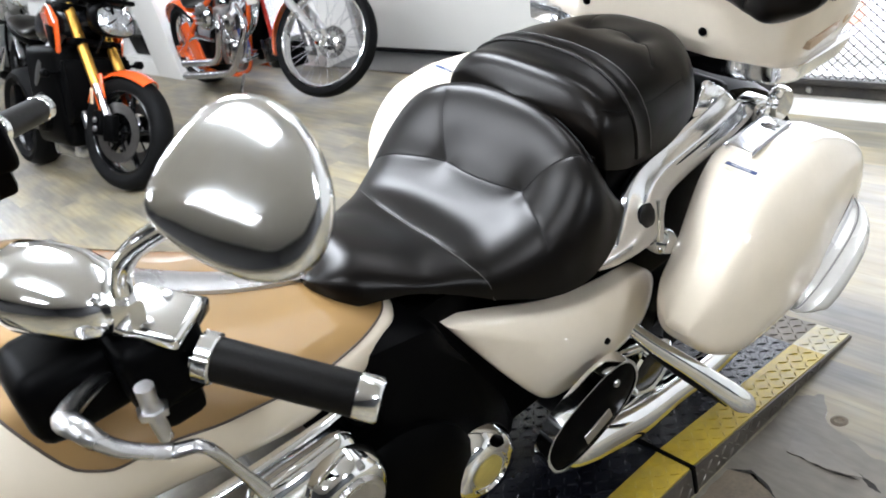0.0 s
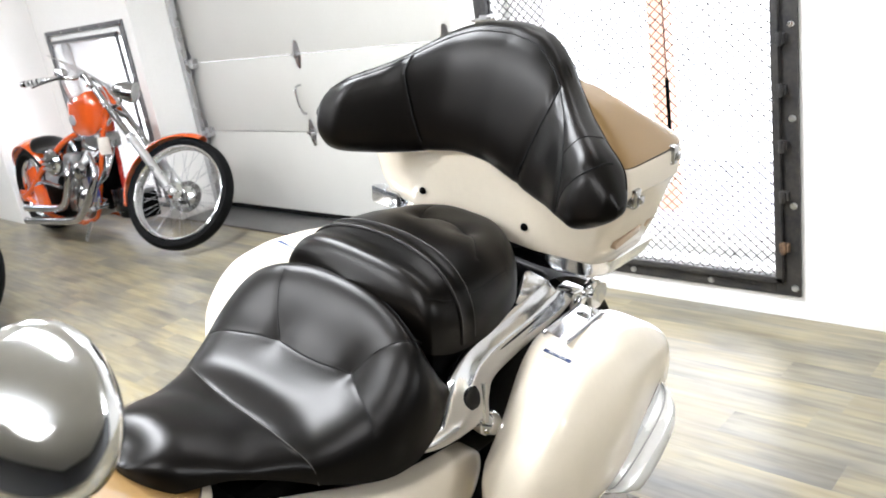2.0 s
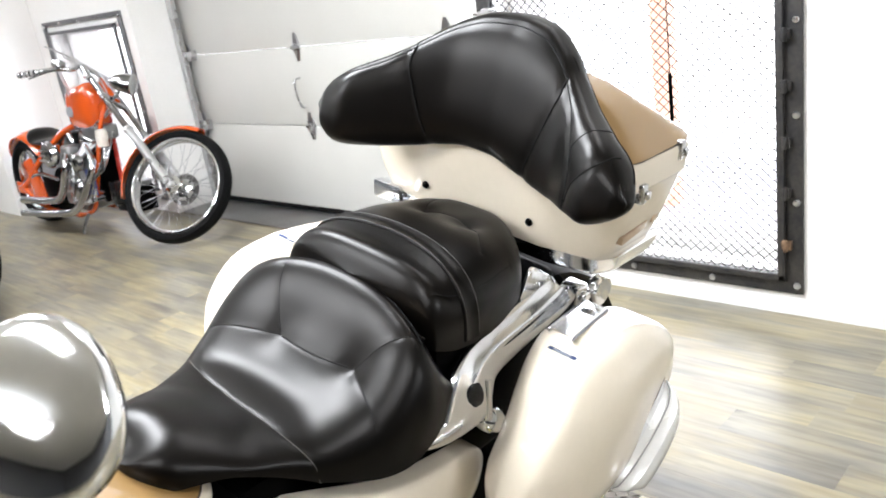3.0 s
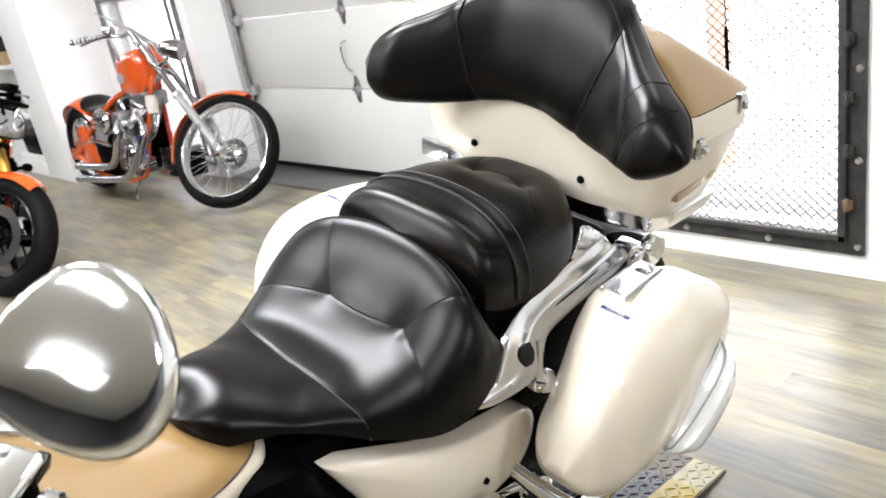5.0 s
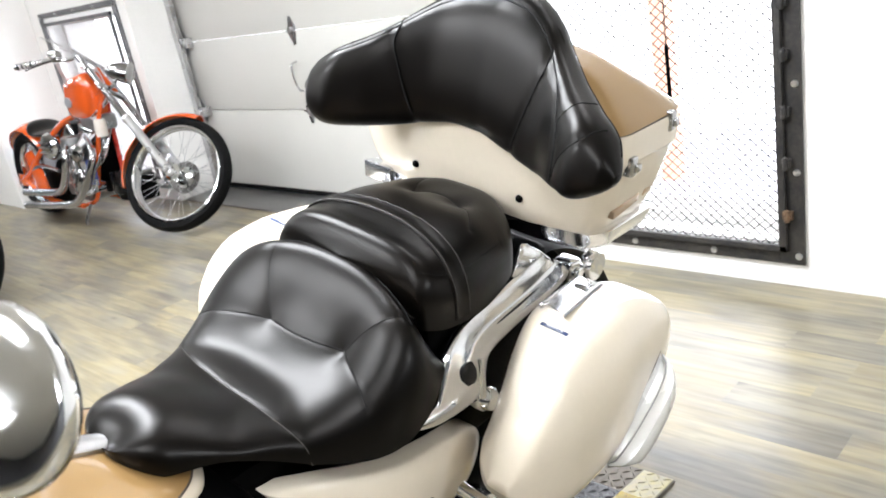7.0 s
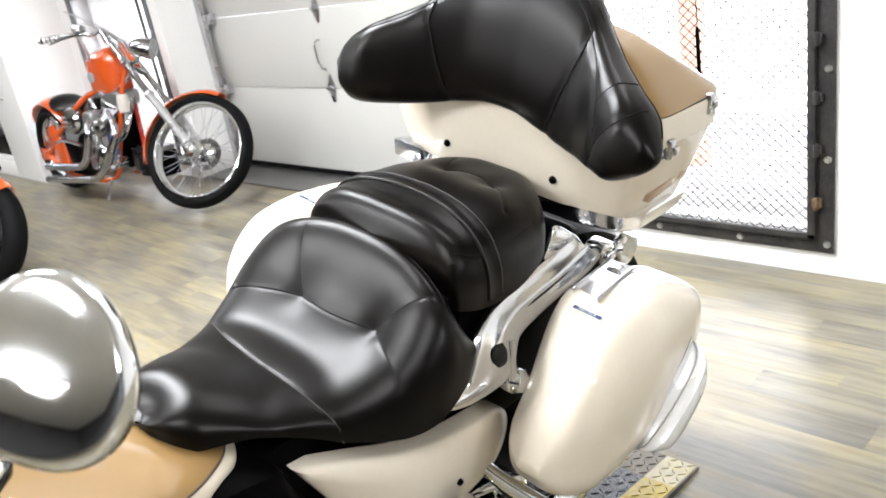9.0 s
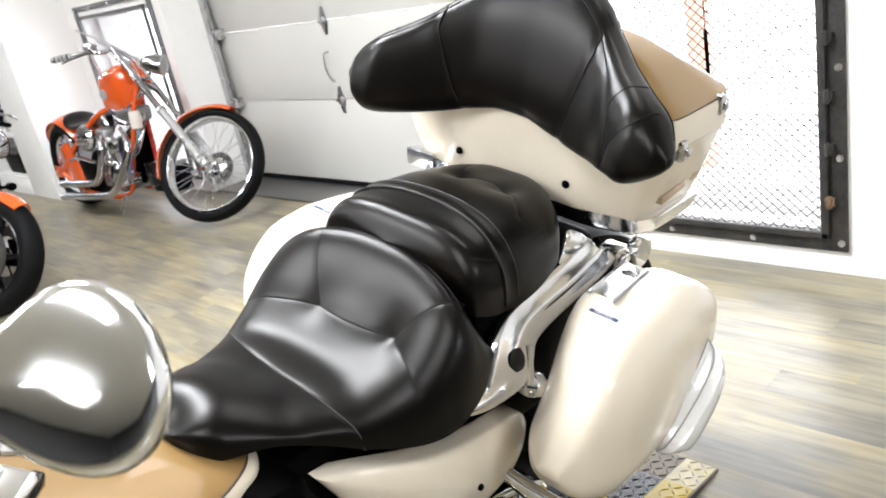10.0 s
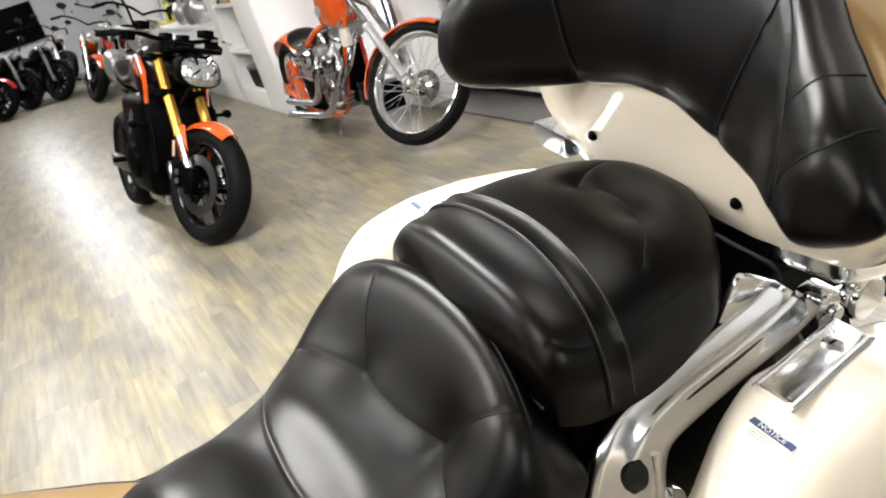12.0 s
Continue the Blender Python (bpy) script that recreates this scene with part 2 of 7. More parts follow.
wall_box("wall_east_head_2", *_xs, WIN[1][0] + 0.07, WIN[1][1] - 0.07, WZ1 - 0.07, HC)
wall_box("wall_east_end", *_xs, WIN[1][1] - 0.07, Y1, 0, HC)
# south and west walls are unseen; their dark grey keeps reflections dark
wall_box("wall_south", X0, XW, Y0 - 0.2, Y0, 0, HC, UNSEENWALL, "unseen wall, made dark grey to darken reflections")
wall_box("wall_north", X0, XW, Y1, Y1 + 0.2, 0, HC, FARWALL, "pale grey painted far wall")
wall_box("wall_west", X0 - 0.2, X0, Y0 - 0.2, Y1 + 0.2, 0, HC, UNSEENWALL, "unseen wall, made dark grey to darken reflections")
solid("ceiling", block(X0 - 0.2, XW + WT, Y0 - 0.2, Y1 + 0.2, HC, HC + 0.15), CEIL, "white painted showroom ceiling", "ceiling", kind="structure", smooth=0)
floor_ob = solid("floor", block(X0 - 0.2, XW + WT, Y0 - 0.2, Y1 + 0.2, -0.2, -0.004), SUBFLOOR, "floor of washed oak vinyl planks", "floor", kind="structure", smooth=0)

# daylight outside
def glow(name, colour, strength):
    m = bpy.data.materials.new(name)
    m.use_nodes = True
    b = m.node_tree.nodes["Principled BSDF"]
    b.inputs["Base Color"].default_value = (*colour, 1)
    b.inputs["Emission Color"].default_value, b.inputs["Emission Strength"].default_value = (*colour, 1), strength
    return m


OUTSIDE = glow("bright_outdoors", (0.97, 0.98, 1.0), 3.2)
solid("backdrop", block(4.6, 4.65, -8, 17, -2.0, 5.0), OUTSIDE, "overexposed bright outdoors", "backdrop", kind="structure", smooth=0)
# pavement and post emit their own colour in place of sunlight on them
PAVEDGLOW = glow("glowing_pavement", (0.80, 0.82, 0.86), 0.62)
solid("outdoor_pavement", block(XW + WT + 0.02, 4.58, -8, 17, -0.3, -0.06), PAVEDGLOW, "pale pavement outside the windows, glowing in place of sunlight", "pavement", kind="structure", smooth=0)
POSTGLOW = glow("glowing_orange_post", (0.9, 0.55, 0.38), 0.8)
solid("outdoor_post", block(3.6, 3.69, 1.86, 1.95, -0.2, 2.4, 0.01), POSTGLOW, "orange post standing outdoors, glowing in place of sunlight", "post")


# ---- caged windows ----
def caged_window(y0, y1, name, t=0.0019, b=0.078, gap=-0.028, steel=None):
    w = thing(name, Matrix.Identity(4), "square window in a black bolted steel frame with expanded metal mesh", "window", "caged windows", "structure")
    x1 = XW - 0.002
    steel = steel or FRAMEBLACK
    out = [("side_bar", y0, y0 + b, WZ0, WZ1), ("side_bar", y1 - b, y1, WZ0, WZ1), ("bottom_bar", y0 + b, y1 - b, WZ0, WZ0 + b * 0.62), ("top_bar", y0 + b, y1 - b, WZ1 - b * 0.62, WZ1)]
    for n, a, c, d, e in out:
        part(n, block(x1 - 0.012, x1, a, c, d, e, 0.002), steel, w, smooth=30)
    # inner frame of angle bar that holds the mesh
    i0, i1, j0, j1 = y0 + b + gap, y1 - b - gap, WZ0 + b + gap - 0.005, WZ1 - b - gap + 0.005
    for n, a, c, d, e in [("mesh_frame", i0, i0 + 0.024, j0, j1), ("mesh_frame", i1 - 0.024, i1, j0, j1), ("mesh_frame", i0, i1, j0, j0 + 0.022), ("mesh_frame", i0, i1, j1 - 0.022, j1)]:
        part(n, block(x1 - 0.03, x1 - 0.014, a, c, d, e, 0.003), steel, w, smooth=30)
    # bolts
    zs = [WZ0 + 0.03, 0.387, 0.661, 0.938, WZ1 - 0.03]
    for yb in (y0 + 0.018, y1 - 0.018):
        for z in zs:
            part("bolt", lathe([(0, -0.008), (0.009, -0.007), (0.0115, -0.003), (0.0115, 0.0)], 12, "x", (x1 - 0.012, yb, z)), STEEL, w)
    for k in range(1, 4):
        for z in (WZ0 + 0.02, WZ1 - 0.02):
            part("bolt", lathe([(0, -0.008), (0.009, -0.007), (0.0115, -0.003), (0.0115, 0.0)], 12, "x", (x1 - 0.012, y0 + (y1 - y0) * k / 4, z)), STEEL, w)
    # expanded metal: strands that meet at knots
    verts, faces = [], []
    pw, ph, x = 0.036, 0.0165, x1 - 0.012
    ny, nz = int((i1 - i0) / pw), int((j1 - j0) / ph)
    for r in range(nz):
        for c in range(ny):
            off = pw / 2 if r % 2 else 0
            y, z = i0 + c * pw + off, j0 + r * ph
            for s in (-1, 1):
                a, bb = (y, z), (y + s * pw / 2, z + ph)
                if not (i0 <= bb[0] <= i1):
                    continue
                k = len(verts)
                for (yy, zz) in (a, bb):
                    for dx, dz in ((-0.0016, -t), (0.0016, -t), (0.0016, t), (-0.0016, t)):
                        verts.append((x + dx, yy, zz + dz))
                faces += [(k, k + 1, k + 5, k + 4), (k + 1, k + 2, k + 6, k + 5), (k + 2, k + 3, k + 7, k + 6), (k + 3, k, k + 4, k + 7)]
    me = bpy.data.meshes.new("mesh_screen")
    me.from_pydata(verts, [], faces)
    me.materials.append(steel)
    o = new("mesh_screen", me)
    o.parent = w
    o["kind"], o["label"] = "stuff", "black expanded metal mesh"
    # sash behind
    for a, c, d, e in [(y0 + 0.07, y0 + 0.1, WZ0 + 0.07, WZ1 - 0.07), (y1 - 0.1, y1 - 0.07, WZ0 + 0.07, WZ1 - 0.07), (y0 + 0.1, y1 - 0.1, WZ0 + 0.07, WZ0 + 0.1), (y0 + 0.1, y1 - 0.1, WZ1 - 0.1, WZ1 - 0.07)]:
        part("sash", block(XW + 0.1, XW + 0.14, a, c, d, e, 0.004), WHITEPAINT, w, "white window sash")
    return w


win_a = caged_window(*WIN[0], "window_1")
# glare of the far window: greyed steel and mesh strands thinned away
caged_window(*WIN[1], "window_2", 0.0005, 0.048, 0.022, GLARESTEEL)
# hinges and dark pull rod of the nearer cage
for z in (0.25, 0.42, 0.58, 0.75, 0.9):
    part("hinge", joined(lathe([(0.007, -0.02), (0.008, -0.018), (0.008, 0.018), (0.007, 0.02)], 10, "z", (XW - 0.036, WIN[0][0] + 0.045, z)), block(XW - 0.034, XW - 0.016, WIN[0][0] + 0.03, WIN[0][0] + 0.06, z - 0.014, z + 0.014, 0.002)), RUST if z < 0.4 else FRAMEBLACK, win_a)
part("closing_strip", block(XW - 0.02, XW - 0.004, WIN[0][0] + 0.052, WIN[0][0] + 0.062, 0.35, 1.2), WHITEPAINT, win_a)
part("pull_rod", tube([(XW - 0.03, 1.25, 1.22), (XW - 0.03, 1.25, 0.76)], 0.0025, 6), BLACK, win_a)
part("rod_grip", tube([(XW - 0.03, 1.25, 0.8), (XW - 0.03, 1.25, 0.78), (XW - 0.03, 1.25, 0.62), (XW - 0.03, 1.25, 0.58)], [0.003, 0.007, 0.007, 0.003], 8), BLACK, win_a)
part("latch_plate", block(XW - 0.05, XW - 0.016, 1.925, 1.99, 1.03, 1.06, 0.004), STEEL, win_a, "grey steel slide latch")
part("latch_bolt", tube([(XW - 0.055, 1.9, 1.045), (XW - 0.055, 2.02, 1.045)], 0.007, 8), STEEL, win_a)


# ---- overhead door ----
def overhead_door():
    d = thing("overhead_door", Matrix.Identity(4), "closed off-white sectional garage door with steel hinges", "garage door", kind="structure")
    edges = [0.03, 0.513, 0.945, 1.39, 1.83, 2.29]
    for a, b in zip(edges, edges[1:]):
        p = part("panel", block(XD, XD + 0.045, GD0 - 0.1, GD1 + 0.12, a + 0.002, b - 0.002, 0.006), DOORWHITE, d)
    part("bottom_seal", block(XD - 0.004, XD + 0.05, GD0 - 0.1, GD1 + 0.12, 0.0, 0.033, 0.006), RUBBER, d, "black rubber bottom seal")
    ys = [4.70, 3.60, 2.50]
    for z in edges[1:-1]:
        for y in ys:
            h = part("hinge", slab([(y - 0.012, z - 0.075), (y + 0.012, z - 0.075), (y + 0.03, z - 0.012), (y + 0.03, z + 0.012), (y + 0.012, z + 0.075), (y - 0.012, z + 0.075), (y - 0.03, z + 0.012), (y - 0.03, z - 0.012)], "x", XD - 0.004, XD - 0.0005), STEEL, d)
            part("knuckle", joined(lathe([(0.009, -0.032), (0.009, 0.032)], 10, "y", (XD - 0.012, y, z)), block(XD - 0.022, XD - 0.004, y - 0.012, y + 0.012, z - 0.018, z + 0.018, 0.003)), STEEL, h)
    # lift handle
    part("handle", tube([(XD - 0.004, 3.62, 0.78), (XD - 0.04, 3.62, 0.77), (XD - 0.045, 3.62, 0.70), (XD - 0.03, 3.62, 0.635), (XD - 0.004, 3.62, 0.62)], 0.006, 8), STEEL, d, "bent steel lift handle")
    # track and rollers along the edge
    part("track", joined(block(XD - 0.06, XD - 0.055, GD1 - 0.055, GD1 - 0.01, 0.02, 2.3), block(XD - 0.06, XD - 0.03, GD1 - 0.058, GD1 - 0.053, 0.02, 2.3), block(XD - 0.06, XD - 0.03, GD1 - 0.012, GD1 - 0.007, 0.02, 2.3)), STEEL, d, "galvanised steel track")
    for z in edges[1:-1]:
        part("roller_bracket", joined(block(XD - 0.045, XD - 0.002, GD1 - 0.12, GD1 - 0.06, z - 0.03, z + 0.03, 0.004), lathe([(0.012, -0.06), (0.012, 0.05)], 10, "y", (XD - 0.035, GD1 - 0.06, z))), STEEL, d)
    part("threshold", block(XW + 0.02, XD, GD0 + 0.002, GD1 - 0.002, -0.003, 0.006, 0.002), ALU, d)
    return d


overhead_door()


# ---- white built-in with shelves ----
def built_in():
    xs, xb = 2.0, XW - 0.003
    w = thing("built_in", Matrix.Identity(4), "white painted built-in partition with shelves and a long opening", "shelf unit", kind="structure")
    t = 0.04
    part("stile", block(xs, xs + t, 6.135, 6.66, 0, HC - 0.01, 0.003), WHITEPAINT, w)
    part("end_panel", block(xs + t, xb, 6.135, 6.175, 0, HC - 0.01), WHITEPAINT, w)
    part("stile", block(xs, xs + t, 7.36, 7.58, 0, HC - 0.01, 0.003), WHITEPAINT, w)
    part("partition", block(xs + t, xb, 6.63, 6.66, 0, HC - 0.01), WHITEPAINT, w)
    part("partition", block(xs + t, xb, 7.36, 7.39, 0, HC - 0.01), WHITEPAINT, w)
    part("back_panel", block(xb - 0.02, xb, 6.66, 7.36, 0, HC - 0.01), WHITEPAINT, w)
    part("plinth", block(xs, xs + t, 6.66, 7.36, 0, 0.12, 0.003), WHITEPAINT, w)
    part("head_panel", block(xs, xs + t, 6.66, 7.36, 1.205, HC - 0.01, 0.003), WHITEPAINT, w)
    for z in (0.12, 0.46, 0.84):
        part("shelf", block(xs + 0.005, xb - 0.02, 6.66, 7.36, z, z + 0.022, 0.002), WHITEPAINT, w)
    # long opening
    part("lower_panel", block(xs, xs + t, 7.58, 12.9, 0, 0.66, 0.003), WHITEPAINT, w)
    part("counter", block(xs - 0.02, xb, 7.58, 12.9, 0.662, 0.69, 0.004), WHITEPAINT, w)
    part("rail", block(xs, xs + 0.3, 7.58, 12.9, 1.273, 1.385, 0.003), WHITEPAINT, w)
    part("stile", block(xs, xs + t, 12.9, 13.3, 0, HC - 0.01, 0.003), WHITEPAINT, w)
    for z in (1.62, 1.86, 2.1):
        part("shelf", block(xs, xs + 0.28, 7.58, 12.9, z, z + 0.02, 0.002), WHITEPAINT, w)
    part("upper_back", block(xs + 0.28, xs + 0.3, 7.58, 12.9, 1.387, HC - 0.01), WHITEPAINT, w)
    return w


built_in()


# ---- loading ramp under the touring motorcycle ----
def tread(bm_list, x0, x1, y0, y1, zf, step=0.0205):
    """Raised lozenges, turned by turns, on a sloping deck."""
    i = 0
    x = x0 + step / 2
    while x < x1 - step / 3:
        y = y0 + step / 2
        j = 0
        while y < y1 - step / 3:
            a = radians(45 if (i + j) % 2 else -45)
            c, s = math.cos(a), math.sin(a)
            lx, ly = 0.0098, 0.0019
            z = zf(x)
            vs = [(x + c * u - s * v, y + s * u + c * v, zf(x + c * u - s * v) + h) for u, v, h in ((-lx, 0, 0), (0, -ly, 0), (lx, 0, 0), (0, ly, 0), (-lx * 0.8, 0, 0.0016), (0, -ly * 0.55, 0.0022), (lx * 0.8, 0, 0.0016), (0, ly * 0.55, 0.0022))]
            bm_list.append(vs)
            y += step
            j += 1
        x += step
        i += 1


def tread_mesh(name, spots, mat, parent, label):
    verts, faces = [], []
    for vs in spots:
        k = len(verts)
        verts += vs
        faces += [(k, k + 1, k + 5, k + 4), (k + 1, k + 2, k + 6, k + 5), (k + 2, k + 3, k + 7, k + 6), (k + 3, k, k + 4, k + 7), (k + 4, k + 5, k + 6, k + 7)]
    me = bpy.data.meshes.new(name)
    me.from_pydata(verts, [], faces)
    me.materials.append(mat)
    o = new(name, me)
    o.parent = parent
    o["label"], o["kind"] = label, "stuff"


def ramp():
    r = thing("display_platform", Matrix.Identity(4), "low black diamond-plate platform with worn yellow edges and a rear ramp", "platform")
    XS, XE, H = 0.845, 1.40, 0.06
    ya, yb = 0.752, 1.40
    ys = 0.825
    flat = lambda x: H
    slope = lambda x: H - (H - 0.006) * (x - XS) / (XE - XS)
    part("deck", block(-1.0, XS - 0.004, ys, yb - 0.073, 0.0, H, 0.002), DECKBLACK, r)
    for a, b in ((ya, ys), (yb - 0.073, yb)):
        part("edge_strip", block(-1.0, XS - 0.004, a, b, 0.0, H + 0.001, 0.002), YELLOW, r, "yellow painted edge")
        spots = []
        tread(spots, 0.35, XS - 0.004, a, b, lambda x: H + 0.001)
        tread_mesh("edge_tread", spots, YELLOW, r, "raised yellow lozenges")
    spots = []
    tread(spots, 0.2, XS - 0.004, ys, yb - 0.073, flat)
    tread_mesh("deck_tread", spots, DECKBLACK, r, "raised black lozenges")
    XT = 1.30  # beyond this the ramp is bare metal

    def wedge(x0, x1, y0, y1, dz=0.0):
        return slab([(x0, 0.0), (x1, 0.0), (x1, slope(x1) + dz), (x0, slope(x0) + dz)], "y", y0, y1)
    part("ramp_deck", wedge(XS, XT, ys, yb - 0.073), DECKBLACK, r)
    part("ramp_tip", wedge(XT, XE, ys, yb - 0.073), SKIRT, r, "bare metal ramp tip")
    spots = []
    tread(spots, XT, XE, ys, yb - 0.073, slope)
    tread_mesh("tip_tread", spots, SKIRT, r, "raised bare metal lozenges")
    for a, b in ((ya, ys), (yb - 0.073, yb)):
        part("edge_tip", wedge(XT, XE, a, b, 0.001), PALEYELLOW, r, "scuffed pale yellow ramp tip")
        spots = []
        tread(spots, XT, XE, a, b, lambda x: slope(x) + 0.001)
        tread_mesh("tip_edge_tread", spots, PALEYELLOW, r, "raised pale yellow lozenges")
        part("ramp_edge", wedge(XS, XT, a, b, 0.001), YELLOW, r, "yellow painted ramp edge")
        spots = []
        tread(spots, XS, XT, a, b, lambda x: slope(x) + 0.001)
        tread_mesh("ramp_edge_tread", spots, YELLOW, r, "raised yellow lozenges")
    spots = []
    tread(spots, XS, XT, ys, yb - 0.073, slope)
    tread_mesh("ramp_tread", spots, DECKBLACK, r, "raised black lozenges")
    part("side_skirt", slab([(XS, 0.0), (XE, 0.0), (XE, 0.005), (XS, H - 0.002)], "y", ya - 0.004, ya - 0.0005), SKIRT, r, "bare diamond-plate skirt")
    part("side_skirt", block(-1.0, XS - 0.006, ya - 0.004, ya - 0.0005, 0.0, H - 0.002), SKIRT, r, "bare diamond-plate skirt")
    part("joint_strip", block(XS - 0.007, XS + 0.003, ya - 0.007, yb + 0.002, 0.0, H + 0.0025, 0.001), BLACK, r)
    # lozenges on the skirt
    spots, i, x = [], 0, 0.45
    while x < XE - 0.02:
        top = min(H, slope(max(x, XS)))
        z, j = 0.012, 0
        while z < top - 0.006:
            c, q = math.cos(radians(45 if (i + j) % 2 else -45)), math.sin(radians(45 if (i + j) % 2 else -45))
            spots.append([(x + c * u - q * v, ya - 0.004 - h, z + q * u + c * v) for u, v, h in ((-0.011, 0, 0), (0, -0.0028, 0), (0.011, 0, 0), (0, 0.0028, 0), (-0.007, 0, 0.0022), (0, -0.0013, 0.0026), (0.007, 0, 0.0022), (0, 0.0013, 0.0026))])
            z += 0.022
            j += 1
        x += 0.022
        i += 1
    tread_mesh("skirt_tread", spots, SKIRT, r, "raised bare metal lozenges")
    return r


ramp()


# ---- touring motorcycle: u to the rear, v to its own far side, w up, leaning on its stand ----
BIKE = pose(0, 1.075, 0.05, 12.5, 0, 0)
tourer = thing("touring_motorcycle", BIKE, "cream and tan touring motorcycle with black leather seats and chrome rails", "motorcycle")


def near_line(p, line):
    """Distance from p to a polyline in the plane."""
    best = 9.0
    for a, b in zip(line, line[1:]):
        ax, ay, bx, by = *a, *b
        dx, dy = bx - ax, by - ay
        t = max(0.0, min(1.0, ((p[0] - ax) * dx + (p[1] - ay) * dy) / (dx * dx + dy * dy + 1e-12)))
        best = min(best, math.hypot(p[0] - ax - t * dx, p[1] - ay - t * dy))
    return best


def spline2(pts, n=8):
    return [(p.x, p.y) for p in smooth_path([(*p, 0) for p in pts], n)]


class Cushion:
    """An upholstered pad over a plan: half width, crown and base heights as functions of u, with seams and buttons."""

    def __init__(self, u0, u1, half, crown, base, centre=0.0, p=2.6, dish=None, seams=(), buttons=(), groove=0.003, bow=0.0):
        self.u0, self.u1, self.half, self.crown, self.base, self.centre, self.p = u0, u1, half, crown, base, centre, p
        self.dish, self.seams, self.buttons, self.groove = dish, [spline2(s) for s in seams], buttons, groove
        self.boxes = [(min(q[0] for q in s) - 0.02, max(q[0] for q in s) + 0.02) for s in self.seams]
        self.bow = bow

    def top(self, u, a):
        s, k = math.sin(a), math.cos(a)
        e = 2 / self.p
        sv = math.copysign(abs(s) ** e, s)
        h, c, b = self.half(u), self.crown(u + self.bow * sv * sv), self.base(u)
        v = self.centre + h * sv
        w = b + (c - b) * max(0.0, k) ** e
        if self.dish:
            w -= self.dish(u) * max(0.0, 1 - sv**2) ** 2
        d = 0.0
        for (bu, bv, dep, rad) in self.buttons:
            r2 = ((u - bu) ** 2 + (v - bv) ** 2) / rad**2
            d += dep * math.exp(-r2 * 1.4)
        for s_, (lo, hi) in zip(self.seams, self.boxes):
            if lo < u < hi:
                q = near_line((u, v), s_)
                d += self.groove * (0.6 * math.exp(-(q / 0.0032) ** 2) + 0.4 * math.exp(-(q / 0.011) ** 2))
        return Vector((u, v, w - d))

    def mesh(self, nu=110, na=96):
        rings = []
        for i in range(nu + 1):
            t = i / nu
            u = self.u0 + (self.u1 - self.u0) * t
            rings.append([self.top(u, math.pi * (j / na - 0.5)) for j in range(na + 1)])
        bm = loft(rings, closed=False)
        bm.verts.ensure_lookup_table()
        return bm

    def on(self, u, v, lift=0.0):
        s = max(-1.0, min(1.0, (v - self.centre) / max(1e-4, self.half(u))))
        a = math.asin(math.copysign(abs(s) ** (self.p / 2), s))
        q = self.top(u, a)
        return Vector((q.x, q.y, q.z + lift))


def rounded_end(f, u0, u1, r0, r1, low=0.0):
    """f with its ends brought to low over lengths r0 and r1 as quarter ellipses."""
    def g(u):
        k = 1.0
        if u < u0 + r0:
            k = math.sqrt(max(0.0, 1 - ((u0 + r0 - u) / r0) ** 2))
        if u > u1 - r1:
            k = min(k, math.sqrt(max(0.0, 1 - ((u - u1 + r1) / r1) ** 2)))
        return low + (f(u) - low) * k
    return g


def eased(f, r):
    """f with its bends eased over r to either side."""
    ks = [(-1, 0.05), (-0.75, 0.1), (-0.5, 0.13), (-0.25, 0.14), (0, 0.16), (0.25, 0.14), (0.5, 0.13), (0.75, 0.1), (1, 0.05)]
    return lambda u: sum(f(u + k * r) * w for k, w in ks)


# rider's seat
SC = -0.018
seat_half = rounded_end(eased(curve((0.30, 0.070), (0.36, 0.082), (0.42, 0.106), (0.48, 0.132), (0.54, 0.170), (0.60, 0.206), (0.65, 0.226), (0.70, 0.227), (0.75, 0.208), (0.79, 0.185), (0.83, 0.16)), 0.03), 0.335, 0.785, 0.05, 0.03, 0.02)
seat_crown = eased(curve((0.30, 0.635), (0.335, 0.664), (0.365, 0.688), (0.40, 0.697), (0.46, 0.681), (0.52, 0.662), (0.57, 0.662), (0.62, 0.682), (0.66, 0.711), (0.69, 0.742), (0.715, 0.765), (0.738, 0.777), (0.755, 0.772), (0.768, 0.745), (0.785, 0.70), (0.85, 0.60)), 0.016)
seat_base = curve((0.335, 0.648), (0.42, 0.645), (0.48, 0.626), (0.55, 0.597), (0.61, 0.586), (0.655, 0.592), (0.70, 0.613), (0.74, 0.640), (0.80, 0.67))
seat_dish = eased(curve((0.46, 0.0), (0.54, 0.003), (0.60, 0.008), (0.66, 0.013), (0.70, 0.010), (0.75, 0.0)), 0.03)
seat_seams = [
    [(0.648, SC + 0.063), (0.645, SC + 0.034), (0.645, SC), (0.651, SC - 0.046), (0.662, SC - 0.086)],
    [(0.648, SC + 0.063), (0.668, SC + 0.090), (0.690, SC + 0.112), (0.712, SC + 0.126)],
    [(0.662, SC - 0.086), (0.682, SC - 0.112), (0.702, SC - 0.138), (0.724, SC - 0.161)],
    [(0.648, SC + 0.063), (0.630, SC + 0.11), (0.615, SC + 0.16), (0.605, SC + 0.197)],
    [(0.662, SC - 0.086), (0.642, SC - 0.118), (0.626, SC - 0.152), (0.613, SC - 0.182)],
    [(0.548, SC + 0.172), (0.532, SC + 0.12), (0.524, SC + 0.08), (0.520, SC + 0.03), (0.519, SC), (0.520, SC - 0.03), (0.522, SC - 0.08), (0.526, SC - 0.12), (0.535, SC - 0.165)],
]
